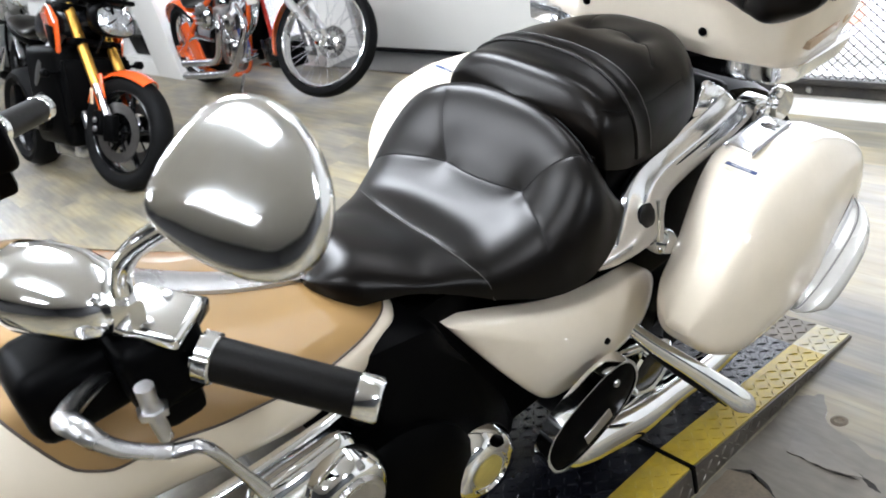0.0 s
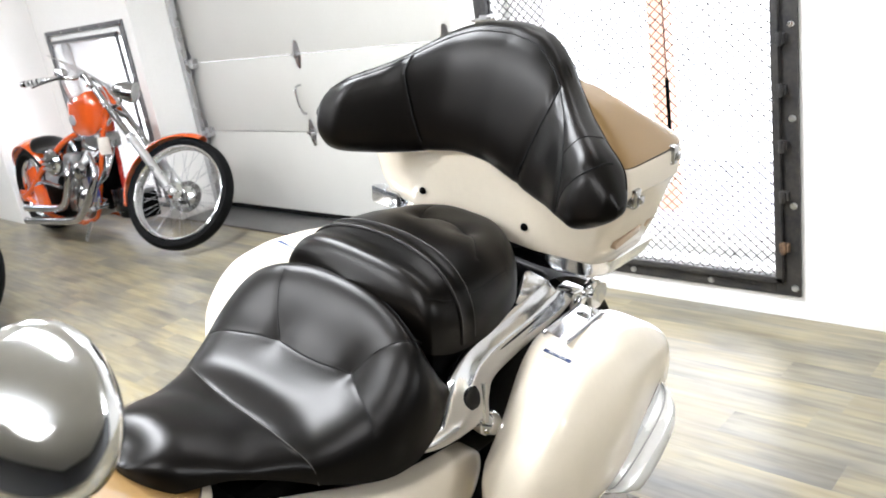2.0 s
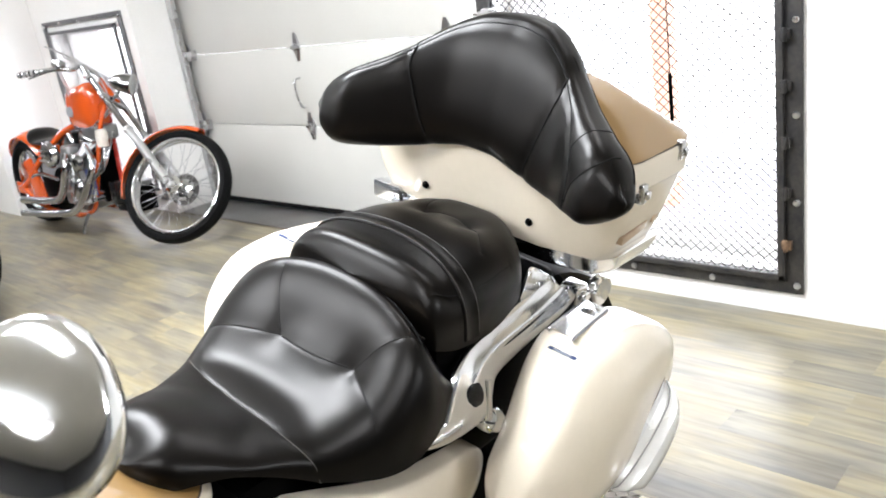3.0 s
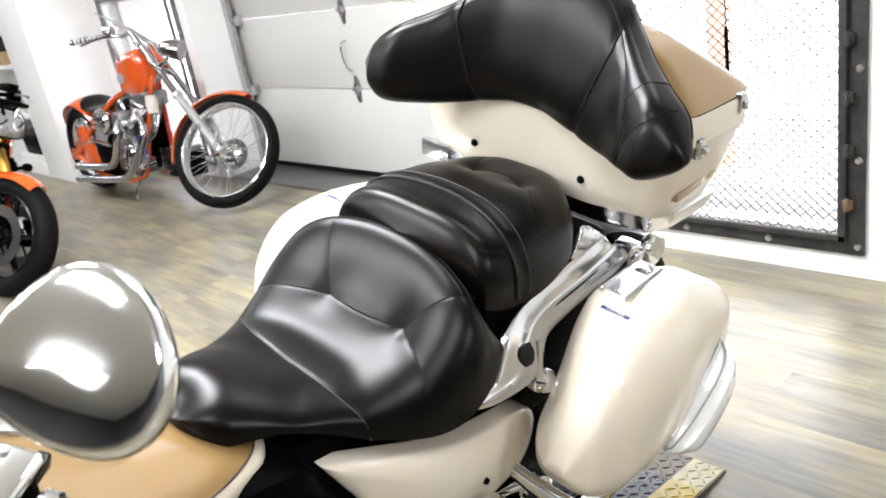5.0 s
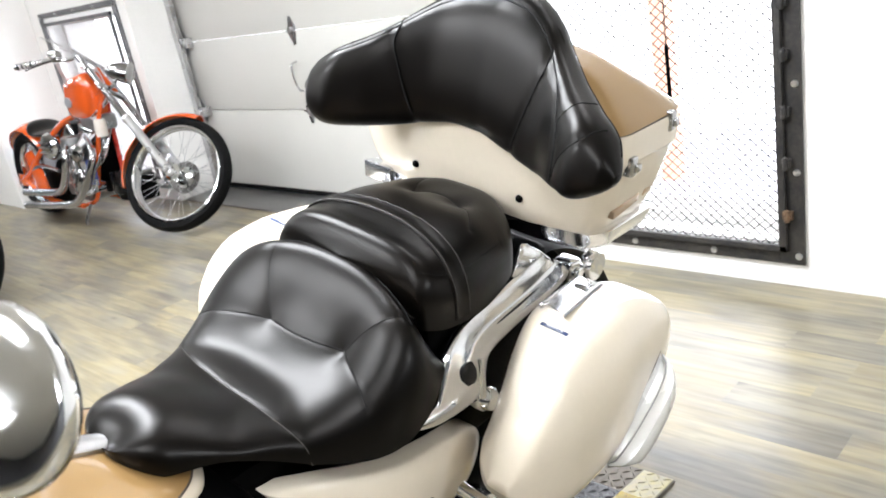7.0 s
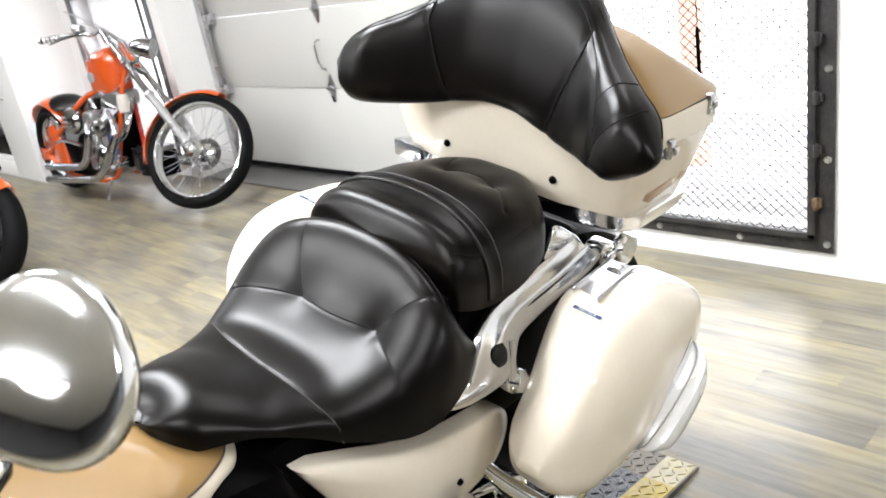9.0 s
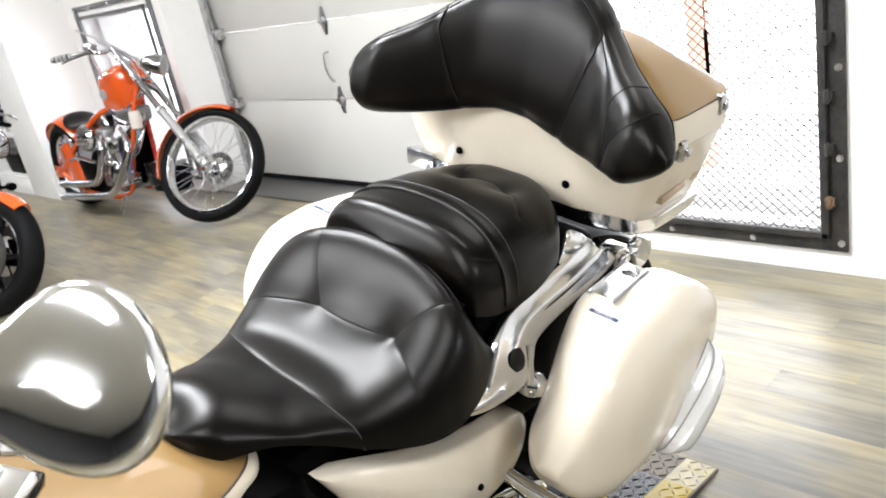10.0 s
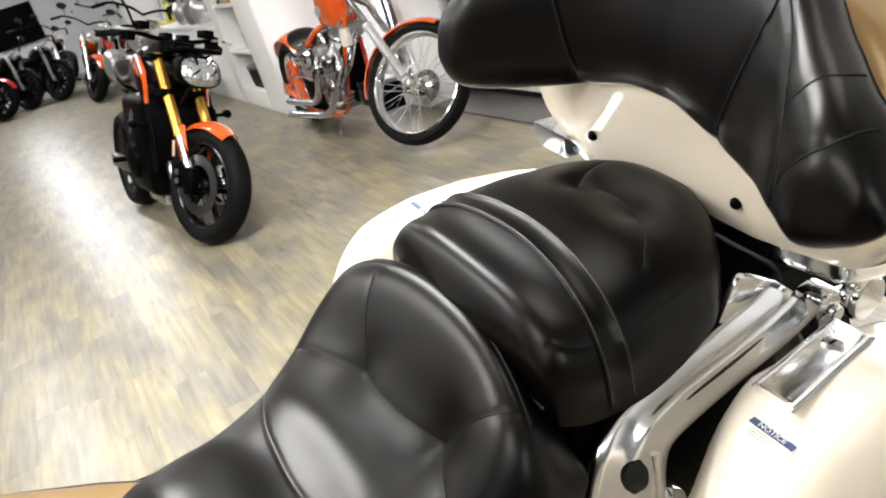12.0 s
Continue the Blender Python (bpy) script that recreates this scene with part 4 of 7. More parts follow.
for s in (-1, 1):
    ups, lows = smooth_path([a for a, b in STATIONS], 6), smooth_path([b for a, b in STATIONS], 6)
    rings = []
    for i, (a, b) in enumerate(zip(ups, lows)):
        d = (ups[min(i + 1, len(ups) - 1)] - ups[max(i - 1, 0)]).normalized()
        o = d.cross(b - a).normalized()
        o = o if o.y > 0 else -o
        k = min(1.0, (b - a).length / 0.05)
        ring = [a.lerp(b, f) + o * h * k for f, h in ((0, -0.006), (-0.025, 0.001), (0.0, 0.006), (0.05, 0.0085), (0.14, 0.009), (0.30, 0.0085), (0.42, 0.0105), (0.50, 0.0125), (0.57, 0.0115), (0.64, 0.0085), (0.82, 0.0075), (0.94, 0.006), (1.01, 0.001), (1.0, -0.007), (0.5, -0.012))]
        rings.append([Vector((q.x, s * q.y, q.z)) for q in ring])
    rail = part("grab_rail", loft(rings), SOFTCHROME, tourer, "chrome ridged rail")
    # gloss black patches on its face
    def dark_patch(i0, i1, f0, f1, lift):
        rs = []
        for i in range(i0, i1 + 1):
            a, b = ups[i], lows[i]
            o = (ups[min(i + 1, len(ups) - 1)] - ups[i - 1]).normalized().cross(b - a).normalized()
            o = o if o.y > 0 else -o
            t = (i - i0) / (i1 - i0)
            m, h = (f0 + f1) / 2, (f1 - f0) / 2 * math.sqrt(max(0.02, 1 - (2 * t - 1) ** 2))
            k = min(1.0, (b - a).length / 0.05)
            rs.append([Vector((q.x, s * q.y, q.z)) for q in [a.lerp(b, f) + o * z * k for f, z in ((m - h, lift), (m - h * 0.8, lift + 0.0012), (m + h * 0.8, lift + 0.0012), (m + h, lift), (m, lift - 0.004))]])
        part("dark_patch", loft(rs), GLOSSBLACK, rail, "gloss black patch")
    dark_patch(7, 17, 0.60, 0.68, 0.0084)
    dark_patch(29, 35, 0.34, 0.70, 0.0116)
    part("stay", tube([(0.850, s * 0.204, 0.612), (0.845, s * 0.211, 0.590), (0.840, s * 0.217, 0.548)], [0.007, 0.005, 0.007], 10, 4, 0.6), CHROME, rail)
    part("bolt", lathe([(0, -0.026), (0.014, -0.024), (0.021, -0.015), (0.023, 0.0), (0.021, 0.02)], 20, "y", (0.855, s * 0.205, 0.536)), CHROME, rail)
    # flange that spreads from the rail up to the box
    part("rail_flange", slab([(0.985, 0.680), (1.010, 0.724), (1.025, 0.728), (1.075, 0.690), (1.110, 0.655), (1.06, 0.64)], "y", min(s * 0.150, s * 0.160), max(s * 0.150, s * 0.160), 0.004), SOFTCHROME, rail)
    # bag mounting knob
    part("mount_clamp", joined(block(1.095, 1.13, min(s * 0.165, s * 0.205), max(s * 0.165, s * 0.205), 0.63, 0.672, 0.006), tube([(1.11, s * 0.18, 0.65), (1.17, s * 0.19, 0.642)], 0.009, 10), lathe([(0, 0.0), (0.010, 0.0), (0.011, -0.006), (0.009, -0.008)], 16, "y", (1.113, s * 0.206, 0.651))), CHROME, rail)
    part("knob", lathe([(0.012, -0.014), (0.026, -0.013), (0.030, -0.006), (0.03, 0.006), (0.024, 0.012), (0, 0.014)], 24, "y", (1.170, s * 0.20, 0.640)), CHROME, rail)

# rear mudguard between the bags
rings = []
for i in range(25):
    a = radians(20 + 150 * i / 24)
    u, w = 1.06 + 0.36 * math.cos(a), 0.33 + 0.36 * math.sin(a)
    rings.append([Vector((u - 0.36 * 0 + 0, v, w - 0.5 * (abs(v) / 0.13) ** 3 * 0.05)) for v in (-0.13, -0.115, -0.07, 0, 0.07, 0.115, 0.13)])
part("rear_mudguard", loft(rings, closed=False), BLACK, tourer, "black inner mudguard")
part("rear_frame", block(0.78, 1.10, -0.158, 0.158, 0.40, 0.70, 0.02), BLACK, tourer, "black seat frame")


# side covers
def side_cover(s):
    out = [(0.478, 0.562), (0.55, 0.553), (0.64, 0.53), (0.74, 0.508), (0.81, 0.495), (0.855, 0.465), (0.868, 0.43), (0.845, 0.398), (0.78, 0.378), (0.70, 0.366), (0.632, 0.360), (0.606, 0.362), (0.585, 0.380), (0.548, 0.437), (0.512, 0.50)]
    cu, cw = 0.68, 0.45
    pts = smooth_path([(a, b, 0) for a, b in out + out[:1]], 4)[:-1]
    lat = curve((0.478, 0.128), (0.55, 0.165), (0.62, 0.192), (0.70, 0.203), (0.78, 0.203), (0.87, 0.186))
    rings = []
    for k, dv in ((0.99, -0.03), (1.0, -0.004), (0.993, 0.002), (0.975, 0.005), (0.9, 0.010), (0.75, 0.015), (0.5, 0.019), (0.25, 0.0205), (0.02, 0.021)):
        ring = []
        for p in pts:
            u, w = cu + (p.x - cu) * k, cw + (p.y - cw) * k
            ring.append(Vector((u, s * (lat(u) + dv + 0.10 * max(0.0, 0.47 - w) * 0.35), w)))
        rings.append(ring)
    c = part("side_cover", loft(rings), CREAM, tourer, "cream painted side cover")
    part("cover_bolt", lathe([(0, -0.006), (0.005, -0.005), (0.006, 0), (0.006, 0.004)], 12, "y", (0.708, s * 0.224, 0.434)), BLACK, c, "dark recessed bolt")
    return c


for s in (-1, 1):
    side_cover(s)


# fuel tank
def tank():
    half = rounded_end(curve((-0.25, 0.11), (-0.1, 0.165), (0.05, 0.19), (0.2, 0.185), (0.32, 0.155), (0.44, 0.10)), -0.25, 0.445, 0.08, 0.05, 0.01)
    crown = curve((-0.25, 0.78), (-0.1, 0.86), (0.05, 0.85), (0.15, 0.775), (0.24, 0.715), (0.35, 0.662), (0.42, 0.63), (0.445, 0.60))
    low = curve((-0.25, 0.66), (-0.1, 0.60), (0.1, 0.56), (0.3, 0.54), (0.445, 0.56))
    def ring(u, grow=0.0, a0=0.0, a1=1.0, n=48):
        h, c, b = half(u), crown(u), low(u)
        m = (c + b) / 2 + 0.02
        out = []
        for j in range(n + 1):
            a = math.pi * (a0 + (a1 - a0) * j / n) * 2 - math.pi / 2
            x, y = math.cos(a), math.sin(a)
            k = (abs(x) ** 2.3 + abs(y) ** 2.3) ** (-1 / 2.3)
            hh = (c - m) if y > 0 else (m - b)
            out.append(Vector((u, (h + grow) * x * k, m + (hh + grow) * y * k)))
        return out
    us = [-0.25 + 0.695 * (0.5 - 0.5 * math.cos(math.pi * i / 50)) for i in range(51)]
    body = part("fuel_tank", loft([ring(u)[:-1] for u in us]), CREAM, tourer, "cream and tan fuel tank")
    # tan top, bounded by a dark pinstripe
    lim = curve((-0.25, 0.44), (-0.07, 0.42), (-0.045, 0.385), (-0.025, 0.325), (0.0, 0.262), (0.03, 0.243), (0.1, 0.252), (0.2, 0.285), (0.3, 0.305), (0.38, 0.33), (0.415, 0.37), (0.43, 0.43))
    us2 = [-0.24 + 0.67 * i / 96 for i in range(97)]
    part("tan_top", loft([ring(u, 0.0012, lim(u), 1 - lim(u)) for u in us2], closed=False), TAN, body, "tan painted upper tank")
    for sgn in (0, 1):
        line = []
        for u in us2:
            a0 = lim(u) if sgn == 0 else 1 - lim(u)
            line.append(ring(u, 0.0016, a0, a0 + 0.001, 1)[0])
        part("pinstripe", tube(line, 0.0016, 6, 1, smooth=False), PIN, body)
    # console down the middle
    rs = []
    for u in [0.0 + 0.38 * i / 20 for i in range(21)]:
        z = crown(u)
        hw = 0.035 - 0.018 * max(0, (u - 0.1) / 0.28)
        rs.append([Vector((u, hw * x, z + h)) for x, h in ((-1, -0.006), (-0.95, 0.006), (-0.6, 0.012), (0, 0.014), (0.6, 0.012), (0.95, 0.006), (1, -0.006))])
    part("console", loft(rs), STEEL, body, "brushed metal tank console")
    return body


tank()

# engine, frame and lower parts seen under the seat
part("engine_case", lathe([(0.10, -0.19), (0.135, -0.185), (0.15, -0.17), (0.15, 0.17), (0.135, 0.185), (0.10, 0.19)], 36, "y", (0.32, 0, 0.33)), BLACK, tourer, "black engine case")
part("crankcase", block(-0.05, 0.55, -0.15, 0.15, 0.14, 0.42, 0.04), BLACK, tourer)
part("inner_frame", joined(block(0.34, 0.80, -0.115, 0.115, 0.24, 0.60, 0.02), block(0.30, 0.46, -0.14, 0.14, 0.10, 0.5, 0.03)), BLACK, tourer, "black inner frame")
part("frame_cover", slab([(0.33, 0.63), (0.45, 0.605), (0.49, 0.50), (0.545, 0.39), (0.585, 0.30), (0.50, 0.20), (0.38, 0.22), (0.33, 0.45)], "y", -0.16, 0.16, 0.03), BLACK, tourer, "black frame cover")
for k, (u, w) in enumerate(((0.10, 0.38), (0.24, 0.38))):
    cyl = part("cylinder", block(u - 0.06, u + 0.06, -0.1, 0.1, w - 0.07, w + 0.09, 0.01), ALU, tourer, "finned aluminium cylinder")
    for i in range(9):
        part("fin", block(u - 0.075, u + 0.075, -0.12, 0.12, w - 0.06 + 0.016 * i, w - 0.052 + 0.016 * i, 0.002), ALU, cyl)
cover = part("clutch_cover", lathe([(0, -0.208), (0.036, -0.208), (0.038, -0.213), (0.052, -0.211), (0.064, -0.20), (0.070, -0.18)], 32, "y", (0.475, 0.018, 0.30)), CHROME, tourer, "chrome round case cover")
part("cover_badge", lathe([(0, -0.2115), (0.026, -0.2115), (0.029, -0.210), (0.029, -0.206)], 32, "y", (0.475, 0.018, 0.30)), material("mustard_badge", (0.46, 0.37, 0.10), 0.35), cover, "mustard yellow round badge")
head = part("head_cover", joined(block(0.13, 0.29, -0.185, -0.13, 0.42, 0.545, 0.03, 3), lathe([(0.0, -0.222), (0.03, -0.221), (0.046, -0.216), (0.056, -0.204), (0.06, -0.18)], 32, "y", (0.245, 0, 0.482))), CHROME, tourer, "chrome cylinder head cover")
part("cap_ring", lathe([(0.030, -0.2225), (0.033, -0.2255), (0.037, -0.2255), (0.040, -0.220)], 32, "y", (0.245, 0, 0.482)), STEEL, head)
for k in range(3):
    part("cap_bolt", lathe([(0, -0.216), (0.005, -0.215), (0.006, -0.205)], 12, "y", (0.245 + 0.05 * math.cos(1.2 + 2.1 * k), 0, 0.482 + 0.05 * math.sin(1.2 + 2.1 * k))), STEEL, head)
part("side_trim", tube([(0.02, -0.196, 0.628), (0.12, -0.200, 0.622), (0.22, -0.197, 0.616), (0.30, -0.180, 0.600)], [0.006, 0.008, 0.008, 0.004], 10, 6, 0.6), CHROME, tourer, "chrome strip under the tank")
# passenger foot rest and rider's boards
part("foot_peg", tube([(0.77, -0.19, 0.425), (0.80, -0.24, 0.375), (0.855, -0.303, 0.305), (0.893, -0.350, 0.254), (0.905, -0.362, 0.236), (0.903, -0.362, 0.226)], [0.0115, 0.0135, 0.0175, 0.0205, 0.019, 0.012], 18, 6), CHROME, tourer, "chrome passenger foot rest bar")
part("peg_pad", tube([(0.785, -0.222, 0.385), (0.83, -0.28, 0.315), (0.885, -0.342, 0.245)], [0.007, 0.011, 0.011], 10, 5), RUBBER, tourer, "black rubber pad")
board_pose = Matrix.Translation((0.624, -0.262, 0.368)) @ Matrix.Rotation(radians(-18), 4, "Y")
board = part("floorboard", moved(loft([oval((0, 0), 0.099 * k, 0.058 * k, 2.6, 40, "uw", v) for v, k in ((-0.010, 0.95), (-0.007, 1.0), (0.012, 1.0), (0.016, 0.95))]), board_pose), BLACK, tourer, "folded passenger floorboard with rubber pad")
part("board_rim", moved(closed_loft([oval((0, 0), 0.100 * k, 0.059 * k, 2.6, 40, "uw", v) for v, k in ((-0.011, 0.985), (-0.011, 1.03), (0.016, 1.03), (0.016, 0.985))]), board_pose), CHROME, board, "chrome rim")
part("board_bolt", lathe([(0, -0.276), (0.006, -0.275), (0.007, -0.27)], 12, "y", (0.675, 0, 0.40)), STEEL, board)
part("board_badge", moved(block(-0.03, 0.03, -0.0125, -0.0095, -0.045, -0.02, 0.002), board_pose), STEEL, board)
part("exhaust_pipe", tube([(0.55, 0.14, 0.18), (0.70, 0.20, 0.17), (0.90, 0.23, 0.17), (1.30, 0.24, 0.19)], [0.045, 0.05, 0.052, 0.05], 20, 6), CHROME, tourer, "chrome exhaust silencer")
part("exhaust_pipe", tube([(0.625, -0.19, 0.215), (0.645, -0.20, 0.213), (0.70, -0.205, 0.200), (0.80, -0.21, 0.170), (0.913, -0.21, 0.148), (1.02, -0.21, 0.130), (1.14, -0.2, 0.11)], [0.02, 0.036, 0.041, 0.038, 0.030, 0.027, 0.024], 22, 6), CHROME, tourer, "chrome exhaust silencer")
part("swing_arm_arch", tube([(0.765, -0.185, 0.318), (0.805, -0.19, 0.318), (0.850, -0.19, 0.294), (0.895, -0.19, 0.245), (0.918, -0.19, 0.195)], [0.008, 0.010, 0.011, 0.010, 0.008], 12, 6), CHROME, tourer, "curved chrome arm")
part("gearbox_body", joined(block(0.70, 0.98, -0.155, 0.12, 0.16, 0.36, 0.03), tube([(0.93, -0.10, 0.29), (1.14, -0.10, 0.23)], [0.06, 0.055], 14)), BLACK, tourer, "black gearbox and swing arm")
part("axle_stub", lathe([(0.0, -0.215), (0.013, -0.213), (0.015, -0.20), (0.015, -0.14)], 18, "y", (0.965, 0, 0.262)), CHROME, tourer, "chrome stub")
pulley = part("pulley_cover", lathe([(0.0, -0.205), (0.03, -0.206), (0.05, -0.202), (0.056, -0.19), (0.056, -0.16)], 28, "y", (0.86, 0, 0.245)), GLOSSBLACK, tourer, "black round pulley cover")
part("pulley_rim", closed_loft([oval((0.86, 0.245), r, r, 2, 40, "uw", v) for r, v in ((0.047, -0.204), (0.053, -0.207), (0.059, -0.203), (0.058, -0.19))]), CHROME, pulley, "chrome rim")
part("side_stand", tube([(0.42, -0.16, 0.14), (0.40, -0.23, 0.06), (0.39, -0.27, 0.072)], [0.014, 0.012, 0.012], 10, 4), BLACK, tourer)


def wheel(parent, c, r, width, name, spokes=10):
    tyre = [(r - 0.11, -width * 0.42), (r - 0.07, -width * 0.5), (r - 0.03, -width * 0.48), (r - 0.008, -width * 0.3), (r, 0), (r - 0.008, width * 0.3), (r - 0.03, width * 0.48), (r - 0.07, width * 0.5), (r - 0.11, width * 0.42)]
    w = part(name, lathe(tyre + [tyre[0]], 56, "y", c), RUBBER, parent, "black rubber tyre")
    part("rim", lathe([(r - 0.105, -width * 0.42), (r - 0.115, -width * 0.40), (r - 0.13, -width * 0.2), (r - 0.13, width * 0.2), (r - 0.115, width * 0.40), (r - 0.105, width * 0.42), (r - 0.105, -width * 0.42)], 56, "y", c), ALU, w)
    part("hub", lathe([(0.0, -0.07), (0.05, -0.07), (0.05, 0.07), (0.0, 0.07)], 24, "y", c), ALU, w)
    for i in range(spokes):
        a = 2 * math.pi * i / spokes
        part("spoke", tube([(c[0] + 0.04 * math.cos(a), c[1], c[2] + 0.04 * math.sin(a)), (c[0] + (r - 0.12) * math.cos(a), c[1], c[2] + (r - 0.12) * math.sin(a))], 0.012, 8), ALU, w)
    return w


wheel(tourer, (1.06, 0, 0.335), 0.33, 0.16, "rear_wheel")
wheel(tourer, (-0.62, 0, 0.335), 0.33, 0.13, "front_wheel")
for s in (-1, 1):
    part("fork_leg", tube([(-0.62, s * 0.1, 0.335), (-0.25, s * 0.1, 0.95)], 0.026, 14), CHROME, tourer)


# handlebar and its controls
for s in (-1, 1):
    part("handlebar", tube([(-0.05, 0.0, 0.95), (-0.01, s * 0.09, 0.955), (0.04, s * 0.19, 0.925), (0.085, s * 0.25, 0.895), (0.12, s * 0.30, 0.879), (0.19, s * 0.386, 0.85)], 0.0125, 12, 8), CHROME, tourer)
for s in (-1, 1):
    a, b = Vector((0.125, s * 0.303, 0.878)), Vector((0.194, s * 0.391, 0.848))
    d = (b - a).normalized()
    part("grip", tube([a, a + d * 0.005, a + d * 0.07, b - d * 0.003, b], [0.0175, 0.019, 0.0185, 0.0185, 0.0175], 20, 4), GRIP, tourer, "black rubber grip")
    part("grip_flange", tube([a - d * 0.016, a - d * 0.014, a - d * 0.002, a], [0.017, 0.022, 0.022, 0.018], 20, 2), CHROME, tourer)
    part("bar_end", tube([b, b + d * 0.002, b + d * 0.019, b + d * 0.022, b + d * 0.0225], [0.017, 0.0195, 0.0195, 0.017, 0.002], 24, 1, smooth=False), CHROME, tourer, "chrome bar end weight")
    part("switch_housing", joined(moved(block(-0.036, 0.034, -0.036, 0.036, -0.045, 0.028, 0.014, 3), Matrix.Translation(a - d * 0.055)), moved(block(-0.02, 0.022, -0.03, 0.03, -0.075, 0.0, 0.01), Matrix.Translation(a - d * 0.06)), moved(block(-0.07, 0.03, -0.05, 0.03, -0.07, 0.005, 0.02, 3), Matrix.Translation(a - d * 0.12))), BLACK, tourer, "black switch housing")
    side = d.cross(Vector((0, 0, 1))).normalized()
    up = side.cross(d).normalized()
    hold = Matrix(((d.x, side.x, up.x, 0), (d.y, side.y, up.y, 0), (d.z, side.z, up.z, 0), (0, 0, 0, 1)))
    dome = [(-0.062, 0.012, 0.010), (-0.058, 0.024, 0.020), (-0.045, 0.034, 0.030), (-0.02, 0.040, 0.036), (0.01, 0.039, 0.036), (0.035, 0.033, 0.030), (0.05, 0.022, 0.020), (0.056, 0.008, 0.008)]
    part("master_cylinder", moved(loft([[Vector((x, q.y, q.z * (1.0 if q.z > 0 else 0.6))) for q in oval((0, 0), hy, hz, 2.4, 28, "vw", 0)] for x, hy, hz in dome]), Matrix.Translation(a - d * 0.115 + up * 0.042 + Vector((-0.012, 0, 0))) @ hold), CHROME, tourer, "chrome domed master cylinder")
    clamp = part("clamp_cover", moved(block(-0.030, 0.028, -0.027, 0.027, -0.004, 0.012, 0.006, 3), Matrix.Translation(a - d * 0.048 + up * 0.030) @ hold), CHROME, tourer, "chrome switch clamp cover")
    for k in (-0.016, 0.016):
        part("cover_screw", moved(lathe([(0, 0.003), (0.004, 0.0025), (0.005, 0.0), (0.005, -0.004)], 12, "z"), Matrix.Translation(a - d * 0.048 + up * 0.042 + side * k) @ hold), STEEL, clamp)
    part("toggle_switch", moved(joined(block(-0.006, 0.006, -0.012, 0.012, -0.006, 0.01, 0.003), block(-0.02, -0.012, -0.006, 0.006, -0.006, 0.008, 0.002)), Matrix.Translation(a - d * 0.025 - side * 0.02 + up * 0.026) @ hold), GLOSSBLACK, tourer, "black toggle switch")
    perch = part("lever_perch", tube([(0.063, s * 0.318, 0.906), (0.062, s * 0.318, 0.893), (0.062, s * 0.319, 0.882)], [0.0075, 0.007, 0.009], 14, 3), STEEL, tourer, "steel lever perch")
    part("pivot_bolt", joined(tube([(0.062, s * 0.319, 0.884), (0.061, s * 0.320, 0.878)], [0.013, 0.012], 6, smooth=False), tube([(0.061, s * 0.320, 0.878), (0.062, s * 0.321, 0.852)], [0.0065, 0.006], 12)), STEEL, perch)
    lever = [(0.05, s * 0.255, 0.885), (0.01, s * 0.30, 0.905), (0.012, s * 0.33, 0.910), (0.027, s * 0.34, 0.886), (0.056, s * 0.345, 0.861), (0.078, s * 0.355, 0.856), (0.094, s * 0.36, 0.818), (0.106, s * 0.365, 0.782)]
    part("lever", tube(lever, [0.008, 0.010, 0.009, 0.008, 0.007, 0.0065, 0.0065, 0.0085], 12, 6, 0.7), STEEL, tourer, "polished clutch lever" if s < 0 else "polished brake lever")
    # mirror
    mc = Vector((0.134, s * 0.432, 1.088))
    part("mirror_stem", tube([(0.080, s * 0.283, 0.935), (0.086, s * 0.285, 0.98), (0.098, s * 0.31, 1.012), (0.118, s * 0.358, 1.046), (0.124, s * 0.385, 1.060)], [0.009, 0.009, 0.008, 0.0075, 0.010], 12, 6), CHROME, tourer)
    part("stem_nut", tube([(0.0805, s * 0.283, 0.94), (0.0835, s * 0.284, 0.962)], 0.0135, 6, smooth=False), CHROME, tourer)
    part("stem_ball", lathe([(0.0, -0.013), (0.009, -0.010), (0.013, 0.0), (0.009, 0.010), (0.0, 0.013)], 18, "z", (0.119, s * 0.360, 1.047)), CHROME, tourer)
    rings = []
    for k, h in ((0.9, 0.012), (0.97, 0.010), (1.0, 0.004), (1.0, 0.0), (0.992, -0.004), (0.97, -0.008), (0.935, -0.0105), (0.88, -0.0122), (0.8, -0.0134), (0.65, -0.0148), (0.45, -0.0160), (0.25, -0.0167), (0.05, -0.017)):
        ring = []
        for j in range(48):
            t = 2 * math.pi * j / 48
            x, y = math.cos(t), math.sin(t)
            ring.append(Vector((h, 0.053 * x * k, 0.068 * (0.80 + 0.26 * x - 0.10 * x * x) * y * k * (1.0 if y > 0 else 0.90) - 0.004 * x)))
        rings.append(ring)
    mm = Matrix.Translation(mc) @ Matrix.Rotation(radians(-s * 46), 4, "Z") @ Matrix.Rotation(radians(36), 4, "Y") @ Matrix.Rotation(radians(s * 10), 4, "X")
    sh = loft(rings)
    if s < 0:
        moved(sh, Matrix.Diagonal((1, -1, 1, 1)))
    part("mirror", moved(sh, mm), CHROME, tourer, "chrome backed mirror")


